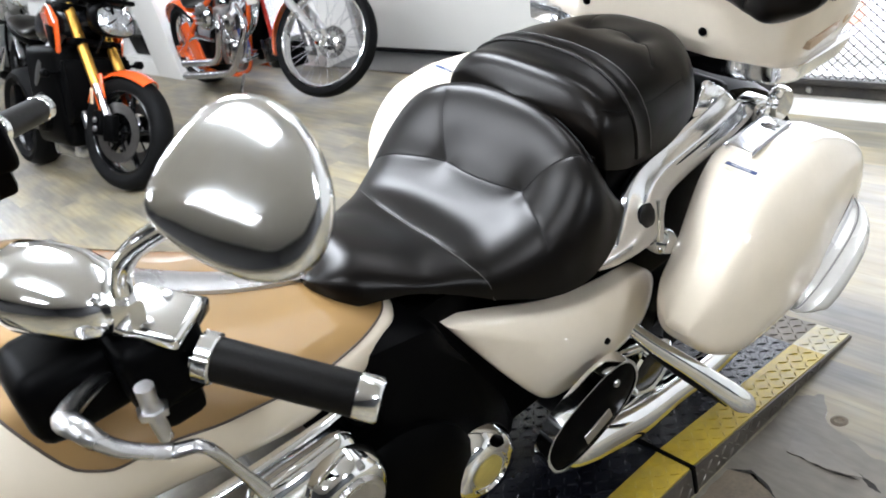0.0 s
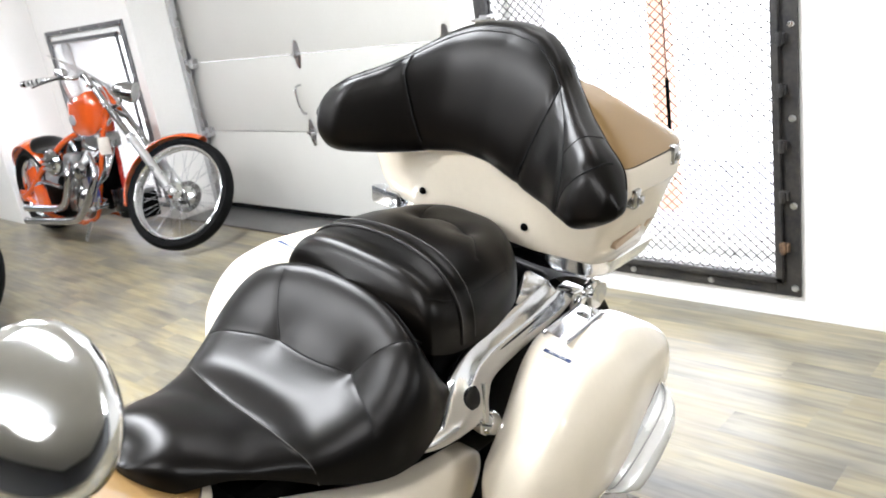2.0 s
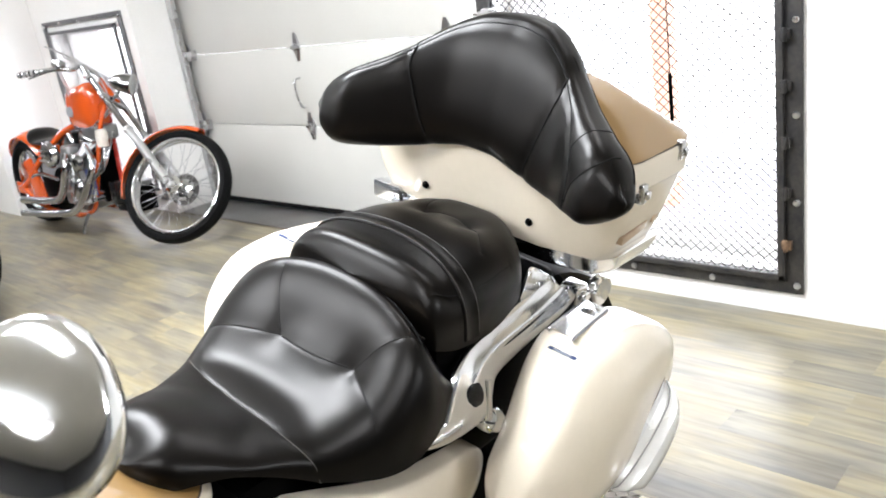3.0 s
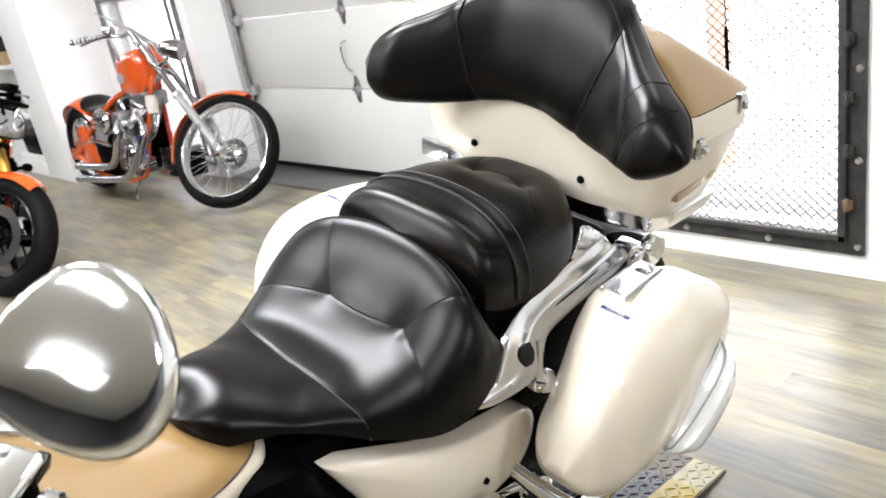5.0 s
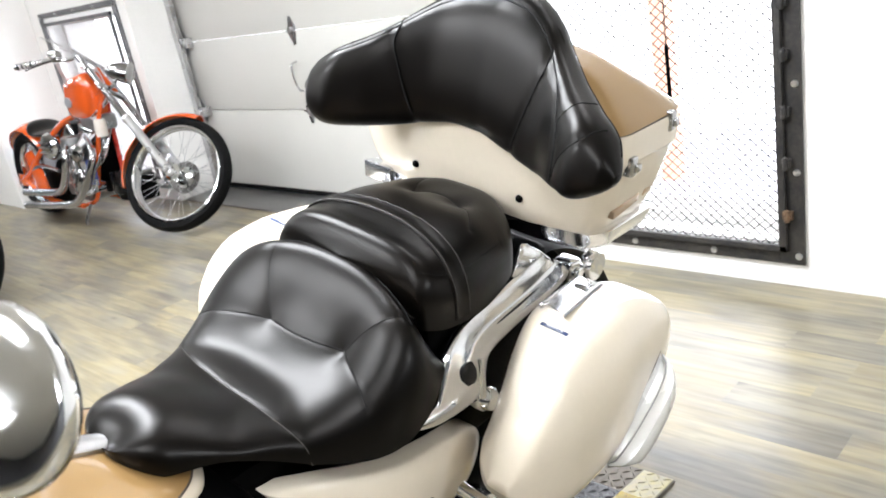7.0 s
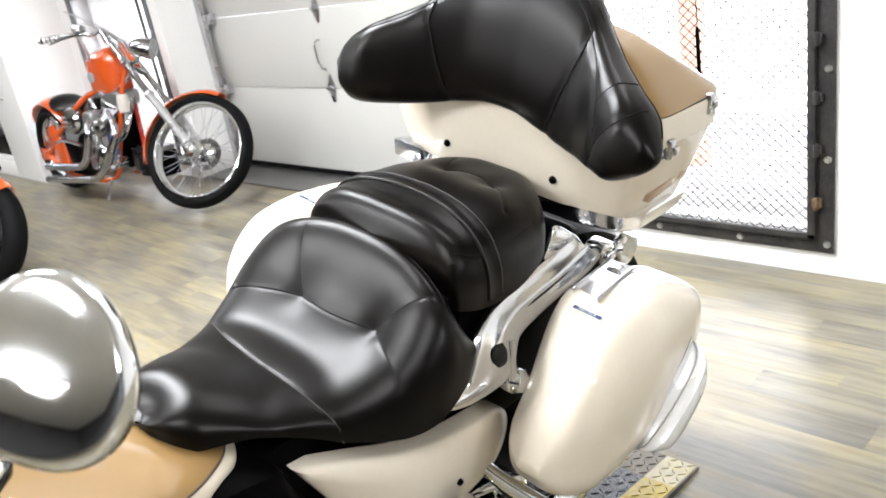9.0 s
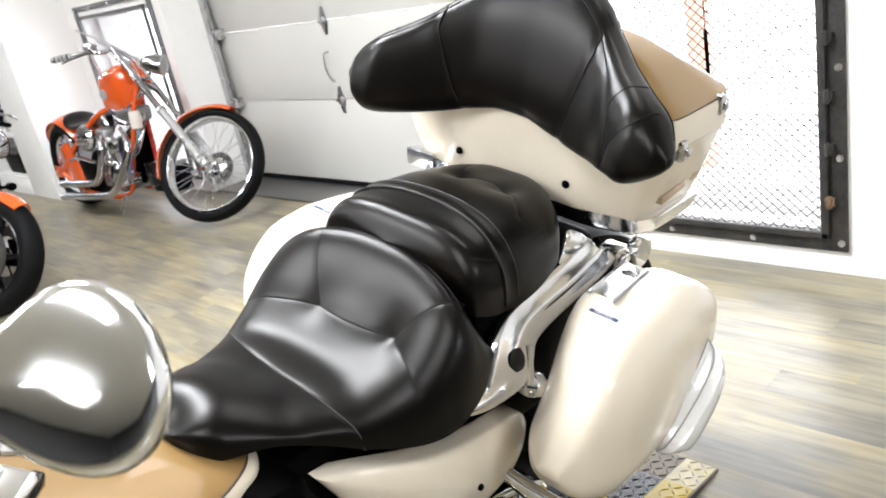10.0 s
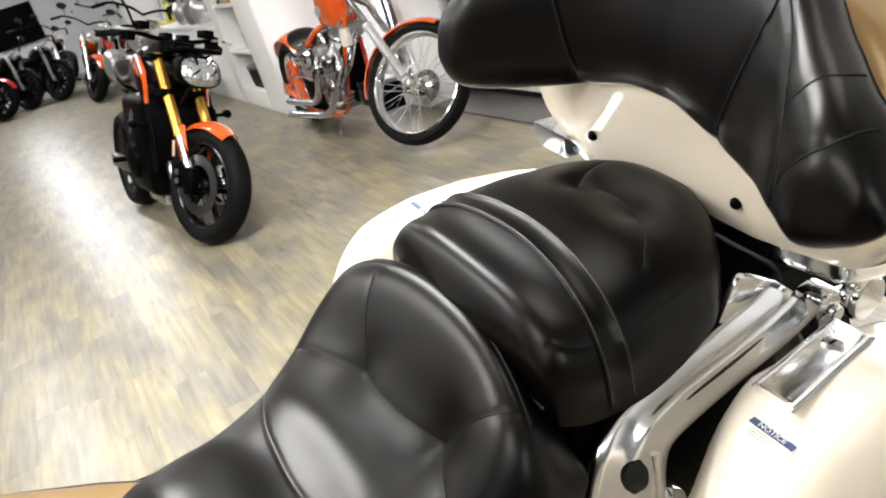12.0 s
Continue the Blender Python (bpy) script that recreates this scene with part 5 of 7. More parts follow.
# ---- other motorcycles: X ahead, Y to their left, Z up ----
def wheel_parts(parent, c, r, width, m=None, spokes=40, wire=True, tyre_h=0.075, rim_mat=None, name="front_wheel", disc=False):
    """A tyre with rim, hub and spokes; m turns it with the fork."""
    m = m or Matrix.Identity(4)
    rim_mat = rim_mat or CHROME
    hw = width / 2
    ri = r - tyre_h
    prof = [(ri, -hw * 0.72), (ri + tyre_h * 0.35, -hw), (ri + tyre_h * 0.65, -hw * 0.96), (r - 0.008, -hw * 0.62), (r, -hw * 0.2), (r, hw * 0.2), (r - 0.008, hw * 0.62), (ri + tyre_h * 0.65, hw * 0.96), (ri + tyre_h * 0.35, hw), (ri, hw * 0.72), (ri, -hw * 0.72)]
    w = part(name, moved(lathe(prof, 64, "y", c), m), RUBBER, parent, "black rubber tyre")
    part("rim", moved(lathe([(ri + 0.006, -hw * 0.74), (ri - 0.004, -hw * 0.8), (ri - 0.010, -hw * 0.7), (ri - 0.017, -hw * 0.2), (ri - 0.017, hw * 0.2), (ri - 0.010, hw * 0.7), (ri - 0.004, hw * 0.8), (ri + 0.006, hw * 0.74), (ri + 0.006, -hw * 0.74)], 64, "y", c), m), rim_mat, w, "polished rim" if wire else "black cast rim")
    part("hub", moved(lathe([(0.0, -0.075), (0.018, -0.075), (0.02, -0.06), (0.045, -0.055), (0.05, -0.045), (0.028, -0.035), (0.028, 0.035), (0.05, 0.045), (0.045, 0.055), (0.02, 0.06), (0.018, 0.075), (0, 0.075)], 24, "y", c), m), rim_mat, w)
    cx, cy, cz = c
    for i in range(spokes):
        a = 2 * math.pi * i / spokes
        s = 1 if i % 2 else -1
        if wire:
            b = a + (0.55 if i % 4 < 2 else -0.55)
            bm = tube([(cx + 0.045 * math.cos(b), cy + s * 0.048, cz + 0.045 * math.sin(b)), (cx + (ri - 0.016) * math.cos(a), cy + s * 0.004, cz + (ri - 0.016) * math.sin(a))], 0.0013, 5, smooth=False)
        else:
            bm = tube([(cx + 0.03 * math.cos(a), cy, cz + 0.03 * math.sin(a)), (cx + 0.12 * math.cos(a + 0.05), cy, cz + 0.12 * math.sin(a + 0.05)), (cx + (ri - 0.02) * math.cos(a + 0.1), cy, cz + (ri - 0.02) * math.sin(a + 0.1))], [0.02, 0.014, 0.016], 8, 3)
        part("spoke", moved(bm, m), SPOKE if wire else rim_mat, w)
    if disc:
        for s in ((-1, 1) if disc == 2 else (1,)):
            rd = ri * (0.34 if wire else 0.72)
            prof = [(rd * 0.66, s * 0.062), (rd, s * 0.062), (rd, s * 0.067), (rd * 0.66, s * 0.067), (rd * 0.66, s * 0.062)]
            part("brake_disc", moved(lathe(prof, 40, "y", c), m), DISC, w, "steel brake disc")
            for k in [2 * math.pi * q / 6 for q in range(6)]:
                part("disc_arm", moved(tube([(cx + 0.03 * math.cos(k), cy + s * 0.06, cz + 0.03 * math.sin(k)), (cx + rd * 0.7 * math.cos(k), cy + s * 0.064, cz + rd * 0.7 * math.sin(k))], 0.005, 6, smooth=False), m), BLACK, w)
    return w


def turned(axis_point, axis_dir, degrees):
    return Matrix.Translation(axis_point) @ Matrix.Rotation(radians(degrees), 4, Vector(axis_dir)) @ Matrix.Translation(-Vector(axis_point))


def teardrop(x0, x1, half, top, low, n=40, p=2.3, m=36, y=0.0):
    rings = []
    for i in range(n + 1):
        t = 0.5 - 0.5 * math.cos(math.pi * i / n)
        x = x0 + (x1 - x0) * t
        h, a, b = half(x), top(x), low(x)
        e = math.sqrt(max(0.004, 1 - abs(2 * t - 1) ** 6))
        rings.append([Vector((x, y + q.y, q.z)) for q in oval((0, (a + b) / 2), h * e, (a - b) / 2 * e, p, m, "vw", x)])
    return loft(rings)


def arch(c, r, a0, a1, width, thick, n=24, drop=0.25):
    """A mudguard: a band round c from angle a0 to a1, with curved cross-section."""
    rings = []
    for i in range(n + 1):
        a = radians(a0 + (a1 - a0) * i / n)
        taper = 1 - 0.35 * abs(2 * i / n - 1) ** 3
        ring = []
        for k in range(9):
            f = k / 4 - 1
            rr = r - width * drop * abs(f) ** 2.5
            ring.append(Vector((c[0] + rr * math.cos(a), c[1] + f * width / 2 * taper, c[2] + rr * math.sin(a))))
        for k in range(8, -1, -1):
            f = k / 4 - 1
            rr = r - thick - width * drop * abs(f) ** 2.5
            ring.append(Vector((c[0] + rr * math.cos(a), c[1] + f * width / 2 * taper * 0.97, c[2] + rr * math.sin(a))))
        rings.append(ring)
    return loft(rings)


def chopper():
    g = thing("chopper", pose(2.09, 4.90, 0, -4, 0, -88), "orange custom chopper with long chrome fork, on its stand", "motorcycle")
    P = lambda n, bm, m, l="", par=None: part(n, bm, m, par or g, l)
    # front end turned on the steering axis
    ax, tp = Vector((0.87, 0, 0.322)), Vector((0.205, 0, 0.935))
    S = turned(tp, ax - tp, -38)
    F = lambda n, bm, m, l="", par=None: part(n, moved(bm, S), m, par or g, l)
    wheel_parts(g, tuple(ax), 0.318, 0.09, S, 40, True, 0.052, name="front_wheel", disc=1)
    for s in (-1, 1):
        d = (ax - tp)
        leg = F("fork_leg", tube([tp + Vector((-0.02, s * 0.095, 0.02)), tp + d * 0.55 + Vector((0, s * 0.095, 0))], 0.0185, 14, smooth=False), DARKCHROME, "chrome fork tube")
        F("slider", tube([tp + d * 0.53 + Vector((0, s * 0.095, 0)), tp + d * 0.55 + Vector((0, s * 0.095, 0)), tp + d * 0.57 + Vector((0, s * 0.095, 0)), tp + d * 0.98 + Vector((0, s * 0.093, 0)), tp + d * 1.03 + Vector((0, s * 0.09, 0))], [0.027, 0.03, 0.024, 0.024, 0.018], 16, 3), SILVER, "satin fork slider", leg)
    F("triple_clamp", joined(moved(block(-0.03, 0.03, -0.125, 0.125, -0.014, 0.014, 0.008), Matrix.Translation(tp + d * 0.06) @ Matrix.Rotation(radians(44), 4, "Y")), moved(block(-0.03, 0.03, -0.125, 0.125, -0.014, 0.014, 0.008), Matrix.Translation(tp + d * 0.24) @ Matrix.Rotation(radians(44), 4, "Y"))), DARKCHROME, "chrome triple clamp")
    F("front_axle", lathe([(0.0, -0.125), (0.016, -0.125), (0.016, 0.125), (0.0, 0.125)], 16, "y", tuple(ax)), DARKCHROME)
    F("front_mudguard", arch(tuple(ax), 0.345, 75, 195, 0.13, 0.006, 26, 0.2), ORANGE, "orange front mudguard")
    F("brake_caliper", block(ax.x - 0.20, ax.x - 0.12, 0.06, 0.10, ax.z + 0.05, ax.z + 0.14, 0.012), ALU)
    # handlebar with grips
    b0 = tp + Vector((-0.03, 0, 0.0))
    back = S.inverted()
    bends = {-1: [b0 + Vector((-0.03, 0, 0.045)), b0 + Vector((-0.03, -0.06, 0.045)), back @ Vector((0.25, -0.14, 0.990)), back @ Vector((0.21, -0.21, 1.0)), back @ Vector((0.14, -0.28, 0.996)), back @ Vector((0.06, -0.355, 0.987))]}
    bends[1] = [Vector((q.x, -q.y, q.z)) for q in bends[-1]]
    for s in (-1, 1):
        F("riser", tube([b0 + Vector((0, s * 0.04, -0.02)), b0 + Vector((-0.03, s * 0.04, 0.04))], 0.013, 10), DARKCHROME)
        bar = F("handlebar", tube(bends[s], 0.0125, 12, 6), DARKCHROME)
        e0, e1 = bends[s][4], bends[s][5] + (bends[s][5] - bends[s][4]).normalized() * 0.012
        F("grip", tube([e0.lerp(e1, k / 16) for k in range(17)], [0.015] + [0.0185 if k % 2 else 0.0145 for k in range(15)] + [0.013], 14, smooth=False), STEEL, "ribbed metal grip with black rings", bar)
        for k in range(4):
            F("grip_ring", tube([e0.lerp(e1, 0.18 + 0.2 * k), e0.lerp(e1, 0.25 + 0.2 * k)], 0.0175, 14, smooth=False), GLOSSBLACK, "black rubber ring", bar)
        mid = bends[s][3]
        F("control", joined(moved(block(-0.032, 0.032, -0.024, 0.024, -0.002, 0.038, 0.008), Matrix.Translation(mid + Vector((0, 0, 0.012)))), tube([mid + Vector((0.02, 0, 0.006)), e0.lerp(e1, 0.2) + Vector((0.045, 0, -0.006)), e0.lerp(e1, 0.8) + Vector((0.05, 0, -0.022))], [0.008, 0.007, 0.005], 8, 4)), DARKCHROME, "chrome lever and reservoir", bar)
    for k in (0, 1):
        P("brake_hose", tube([(0.20 + 0.02 * k, -0.20, 0.985), (0.15 + 0.025 * k, -0.17, 0.94), (0.09 + 0.03 * k, -0.13, 0.89), (0.04, -0.10, 0.84)], 0.004, 8, 5), STEEL)
    # headlight
    hl = back @ Vector((0.53, 0.01, 0.885))
    lamp = F("headlight", moved(lathe([(0.012, -0.13), (0.03, -0.12), (0.06, -0.08), (0.076, -0.02), (0.08, 0.03), (0.083, 0.045), (0.078, 0.05), (0.0, 0.05)], 32, "x"), Matrix.Translation(hl) @ Matrix.Rotation(radians(14), 4, "Z") @ Matrix.Rotation(radians(4), 4, "Y") @ Matrix.Diagonal((0.78, 0.74, 0.74, 1))), DARKCHROME, "chrome bullet headlight")
    F("lens", moved(lathe([(0.074, 0.049), (0.05, 0.058), (0.0, 0.062)], 32, "x"), Matrix.Translation(hl) @ Matrix.Rotation(radians(14), 4, "Z") @ Matrix.Rotation(radians(4), 4, "Y") @ Matrix.Diagonal((0.78, 0.74, 0.74, 1))), CLEAR, "clear glass lens", lamp)
    F("lamp_bracket", tube([hl + Vector((-0.04, 0, -0.05)), hl + Vector((-0.06, 0, -0.08)), tp + d * 0.2], 0.012, 8), DARKCHROME)
    for k in range(3):
        F("cable", tube([b0 + Vector((-0.1, -0.28 + 0.5 * k * 0.3, 0.06)), b0 + Vector((0.09, -0.12 + 0.08 * k, 0.0)), tp + Vector((0.13, 0.02 * k, -0.16)), tp + Vector((0.02, 0.03, -0.3))], 0.004, 6, 6), STEEL)
    # frame
    for s in (-1, 1):
        bend = [(0.31, -0.03, 0.78), (0.27, -0.07, 0.64), (0.15, -0.09, 0.35), (0.08, -0.092, 0.21), (0.02, -0.10, 0.145), (-0.1, -0.12, 0.115)] if s < 0 else [(0.28, 0.03, 0.78), (0.17, 0.052, 0.69), (0.15, 0.058, 0.40), (0.135, 0.06, 0.22), (0.08, 0.07, 0.14), (-0.1, 0.12, 0.115)]
        P("downtube", tube(bend, 0.0135, 12, 6), ORANGE if s < 0 else REDPAINT, "orange frame tube" if s < 0 else "dark red frame tube")
        P("lower_rail", tube([(-0.1, s * 0.12, 0.115), (-0.5, s * 0.13, 0.13), (-0.7, s * 0.15, 0.22), (-0.8, s * 0.15, 0.27)], 0.017, 12, 6), ORANGE, "orange frame tube")
        P("seat_stay", tube([(-0.1, s * 0.04, 0.66), (-0.25, s * 0.08, 0.60), (-0.5, s * 0.13, 0.44), (-0.68, s * 0.15, 0.31), (-0.82, s * 0.155, 0.25)], 0.018, 12, 6), ORANGE, "orange frame tube")
        P("axle_plate", slab([(-0.88, 0.22), (-0.74, 0.22), (-0.72, 0.29), (-0.86, 0.30)], "y", s * 0.15, s * 0.165, 0.004), ORANGE)
    P("backbone", tube([(0.33, 0, 0.84), (0.2, 0, 0.76), (-0.1, 0, 0.67)], 0.022, 12, 5), ORANGE)
    P("neck", tube([tp + d * 0.05, tp + d * 0.25], 0.03, 16, smooth=False), ORANGE, "orange steering neck")
    # tank
    half = curve((-0.14, 0.065), (-0.05, 0.084), (0.08, 0.09), (0.15, 0.086), (0.22, 0.068))
    top = curve((-0.28, 0.78), (-0.16, 0.85), (-0.05, 0.885), (0.08, 0.905), (0.15, 0.912), (0.22, 0.89))
    low = curve((-0.28, 0.66), (-0.1, 0.635), (0.1, 0.628), (0.22, 0.65))
    tank_ob = P("fuel_tank", teardrop(-0.14, 0.205, half, top, low, p=3.6), ORANGE, "orange peanut fuel tank")
    P("filler_cap", lathe([(0, 0.02), (0.025, 0.018), (0.03, 0.008), (0.03, -0.02)], 20, "z", (0.12, 0.03, 0.91)), DARKCHROME, "", tank_ob)
    P("tank_badge", loft([oval((-0.02, 0.745), 0.045, 0.035, 2, 24, "uw", -0.078), oval((-0.02, 0.745), 0.04, 0.03, 2, 24, "uw", -0.0925)]), GREY, "dark grey flame patch", tank_ob)
    # seat and rear mudguard
    sh = curve((-0.72, 0.09), (-0.6, 0.13), (-0.45, 0.125), (-0.28, 0.05))
    P("seat", teardrop(-0.74, -0.27, sh, curve((-0.74, 0.645), (-0.68, 0.635), (-0.55, 0.57), (-0.4, 0.575), (-0.27, 0.60)), curve((-0.74, 0.60), (-0.6, 0.535), (-0.4, 0.53), (-0.27, 0.57)), 30), LEATHER, "black leather solo seat")
    P("rear_mudguard", arch((-0.80, 0, 0.29), 0.335, 20, 150, 0.25, 0.008, 30, 0.16), ORANGE, "orange rear mudguard")
    P("oil_tank", teardrop(-0.62, -0.34, curve((-0.62, 0.07), (-0.5, 0.12), (-0.34, 0.1)), curve((-0.62, 0.44), (-0.34, 0.5)), curve((-0.62, 0.30), (-0.34, 0.29)), 20), GREY, "grey oil tank")
    P("side_panel", slab([(-0.74, 0.42), (-0.60, 0.46), (-0.50, 0.30), (-0.46, 0.16), (-0.60, 0.14), (-0.72, 0.22)], "y", -0.155, -0.135, 0.006), ORANGE, "orange side panel")
    wheel_parts(g, (-0.80, 0, 0.29), 0.29, 0.20, None, 40, True, 0.09, name="rear_wheel")
    # V-twin engine
    P("crankcase", joined(lathe([(0.08, -0.12), (0.12, -0.11), (0.13, -0.09), (0.13, 0.09), (0.12, 0.11), (0.08, 0.12)], 28, "y", (-0.07, 0, 0.27)), block(-0.42, -0.05, -0.09, 0.09, 0.16, 0.36, 0.03)), ALU, "polished crankcase")
    # black filler blocks added to stand for the shade between engine parts
    P("gap_filler", joined(block(-0.36, 0.12, -0.055, 0.085, 0.20, 0.62, 0.02), block(-0.62, -0.30, -0.10, 0.10, 0.16, 0.40, 0.03)), BLACK, "black filler added for the shade in the engine's gaps")
    P("cam_cover", lathe([(0, -0.155), (0.06, -0.152), (0.085, -0.14), (0.095, -0.12)], 24, "y", (-0.05, 0, 0.27)), DARKCHROME, "chrome cam cover")
    for ang, n in ((22, 0), (-26, 1)):
        M = Matrix.Translation((-0.07, 0, 0.27)) @ Matrix.Rotation(radians(ang), 4, "Y")
        cyl = P("cylinder", moved(lathe([(0.055, 0.10), (0.055, 0.27)], 20, "z"), M), ALU, "finned cylinder")
        for i in range(9):
            P("fin", moved(block(-0.075, 0.075, -0.085, 0.085, 0.12 + 0.016 * i, 0.126 + 0.016 * i, 0.002), M), ALU, "", cyl)
        P("rocker_box", moved(block(-0.08, 0.08, -0.075, 0.075, 0.265, 0.36, 0.022, 3), M), DARKCHROME, "chrome rocker box", cyl)
        for q in (-0.03, 0.02):
            P("pushrod_tube", moved(tube([(q * 0.6, -0.11, 0.08), (q, -0.085, 0.28)], 0.01, 10), M), DARKCHROME, "", cyl)
    P("air_cleaner", moved(lathe([(0, -0.05), (0.05, -0.048), (0.075, -0.035), (0.085, -0.01), (0.06, 0.02)], 28, "y"), Matrix.Translation((-0.20, -0.17, 0.50))), DARKCHROME, "chrome round air cleaner")
    for k in range(3):
        P("rib", moved(block(-0.07, 0.07, -0.006, 0.0, -0.006, 0.006, 0.002), Matrix.Translation((-0.20, -0.218, 0.47 + 0.03 * k))), STEEL)
    P("carburettor", block(-0.14, -0.03, -0.15, -0.05, 0.46, 0.55, 0.02, 3), ALU)
    P("coil_cover", block(0.02, 0.22, -0.07, 0.07, 0.57, 0.66, 0.02, 3), ALU, "cast aluminium top mount")
    P("ignition_cap", lathe([(0, 0.05), (0.03, 0.045), (0.035, 0), (0.03, -0.05)], 18, "z", (0.33, -0.10, 0.60)), material("cream_plastic", (0.6, 0.56, 0.5), 0.4), "cream plastic cap")
    # exhaust
    for bend in ([(-0.12, -0.09, 0.52), (-0.03, -0.17, 0.48), (-0.004, -0.20, 0.413), (-0.09, -0.2, 0.29), (-0.17, -0.2, 0.233), (-0.30, -0.2, 0.212), (-0.70, -0.205, 0.192)], [(0.10, -0.09, 0.54), (0.26, -0.15, 0.47), (0.26, -0.185, 0.38), (0.15, -0.20, 0.26), (0.07, -0.205, 0.195), (-0.1, -0.205, 0.148), (-0.73, -0.21, 0.105)]):
        P("exhaust_pipe", tube(bend, [0.019, 0.02, 0.021, 0.022, 0.023, 0.024, 0.025], 16, 6), DARKCHROME, "chrome drag pipe")
    P("foot_control", joined(tube([(0.25, -0.12, 0.25), (0.30, -0.25, 0.25), (0.38, -0.27, 0.27)], 0.012, 10), tube([(0.3, -0.2, 0.25), (0.42, -0.24, 0.33)], 0.008, 8)), DARKCHROME, "chrome forward control")
    P("battery_box", block(0.18, 0.40, -0.02, 0.13, 0.14, 0.29, 0.012), BLACK, "black battery box")
    P("battery_top", block(0.19, 0.39, -0.01, 0.12, 0.292, 0.32, 0.006), ALU)
    P("price_tag", slab([(0.12, 0.27), (0.24, 0.27), (0.25, 0.42), (0.14, 0.42)], "y", -0.150, -0.146), BLUE, "blue hanging price tag")
    for k in range(6):
        P("cover_bolt", lathe([(0, -0.16), (0.008, -0.159), (0.009, -0.15)], 10, "y", (-0.05 + 0.078 * math.cos(k * 1.047), 0, 0.27 + 0.078 * math.sin(k * 1.047))), STEEL)
    P("oil_filter", lathe([(0, -0.05), (0.03, -0.048), (0.036, -0.03), (0.036, 0.05)], 20, "x", (0.13, -0.06, 0.24)), DARKCHROME, "chrome oil filter")
    P("horn_cover", lathe([(0, -0.20), (0.03, -0.198), (0.05, -0.185), (0.055, -0.16)], 20, "y", (0.10, 0, 0.46)), DARKCHROME, "chrome round cover")
    for k in range(3):
        P("oil_line", tube([(0.30, -0.07 + 0.03 * k, 0.62), (0.34, -0.12, 0.50 - 0.03 * k), (0.24, -0.15, 0.36), (0.12 - 0.05 * k, -0.14, 0.22)], 0.006, 8, 5), DARKCHROME)
    P("regulator", block(0.28, 0.36, -0.10, -0.03, 0.20, 0.34, 0.012), GLOSSBLACK, "black finned regulator")
    P("belt_guard", tube([(-0.78, -0.14, 0.29), (-0.5, -0.15, 0.36), (-0.25, -0.15, 0.34)], 0.012, 8, 5), DARKCHROME)
    P("kick_stand", tube([(0.0, -0.12, 0.13), (-0.02, -0.16, 0.04), (-0.02, -0.165, 0.012)], 0.009, 8), STEEL)
    P("belt_cover", block(-0.85, -0.1, 0.13, 0.16, 0.18, 0.38, 0.02), DARKCHROME, "chrome primary cover")
    for k in range(4):
        P("hose", tube([(0.2 - 0.05 * k, -0.08, 0.56), (0.1, -0.13 - 0.01 * k, 0.48), (-0.02 + 0.04 * k, -0.14, 0.38), (0.05 * k, -0.13, 0.28)], 0.007, 8, 5), STEEL)


chopper()


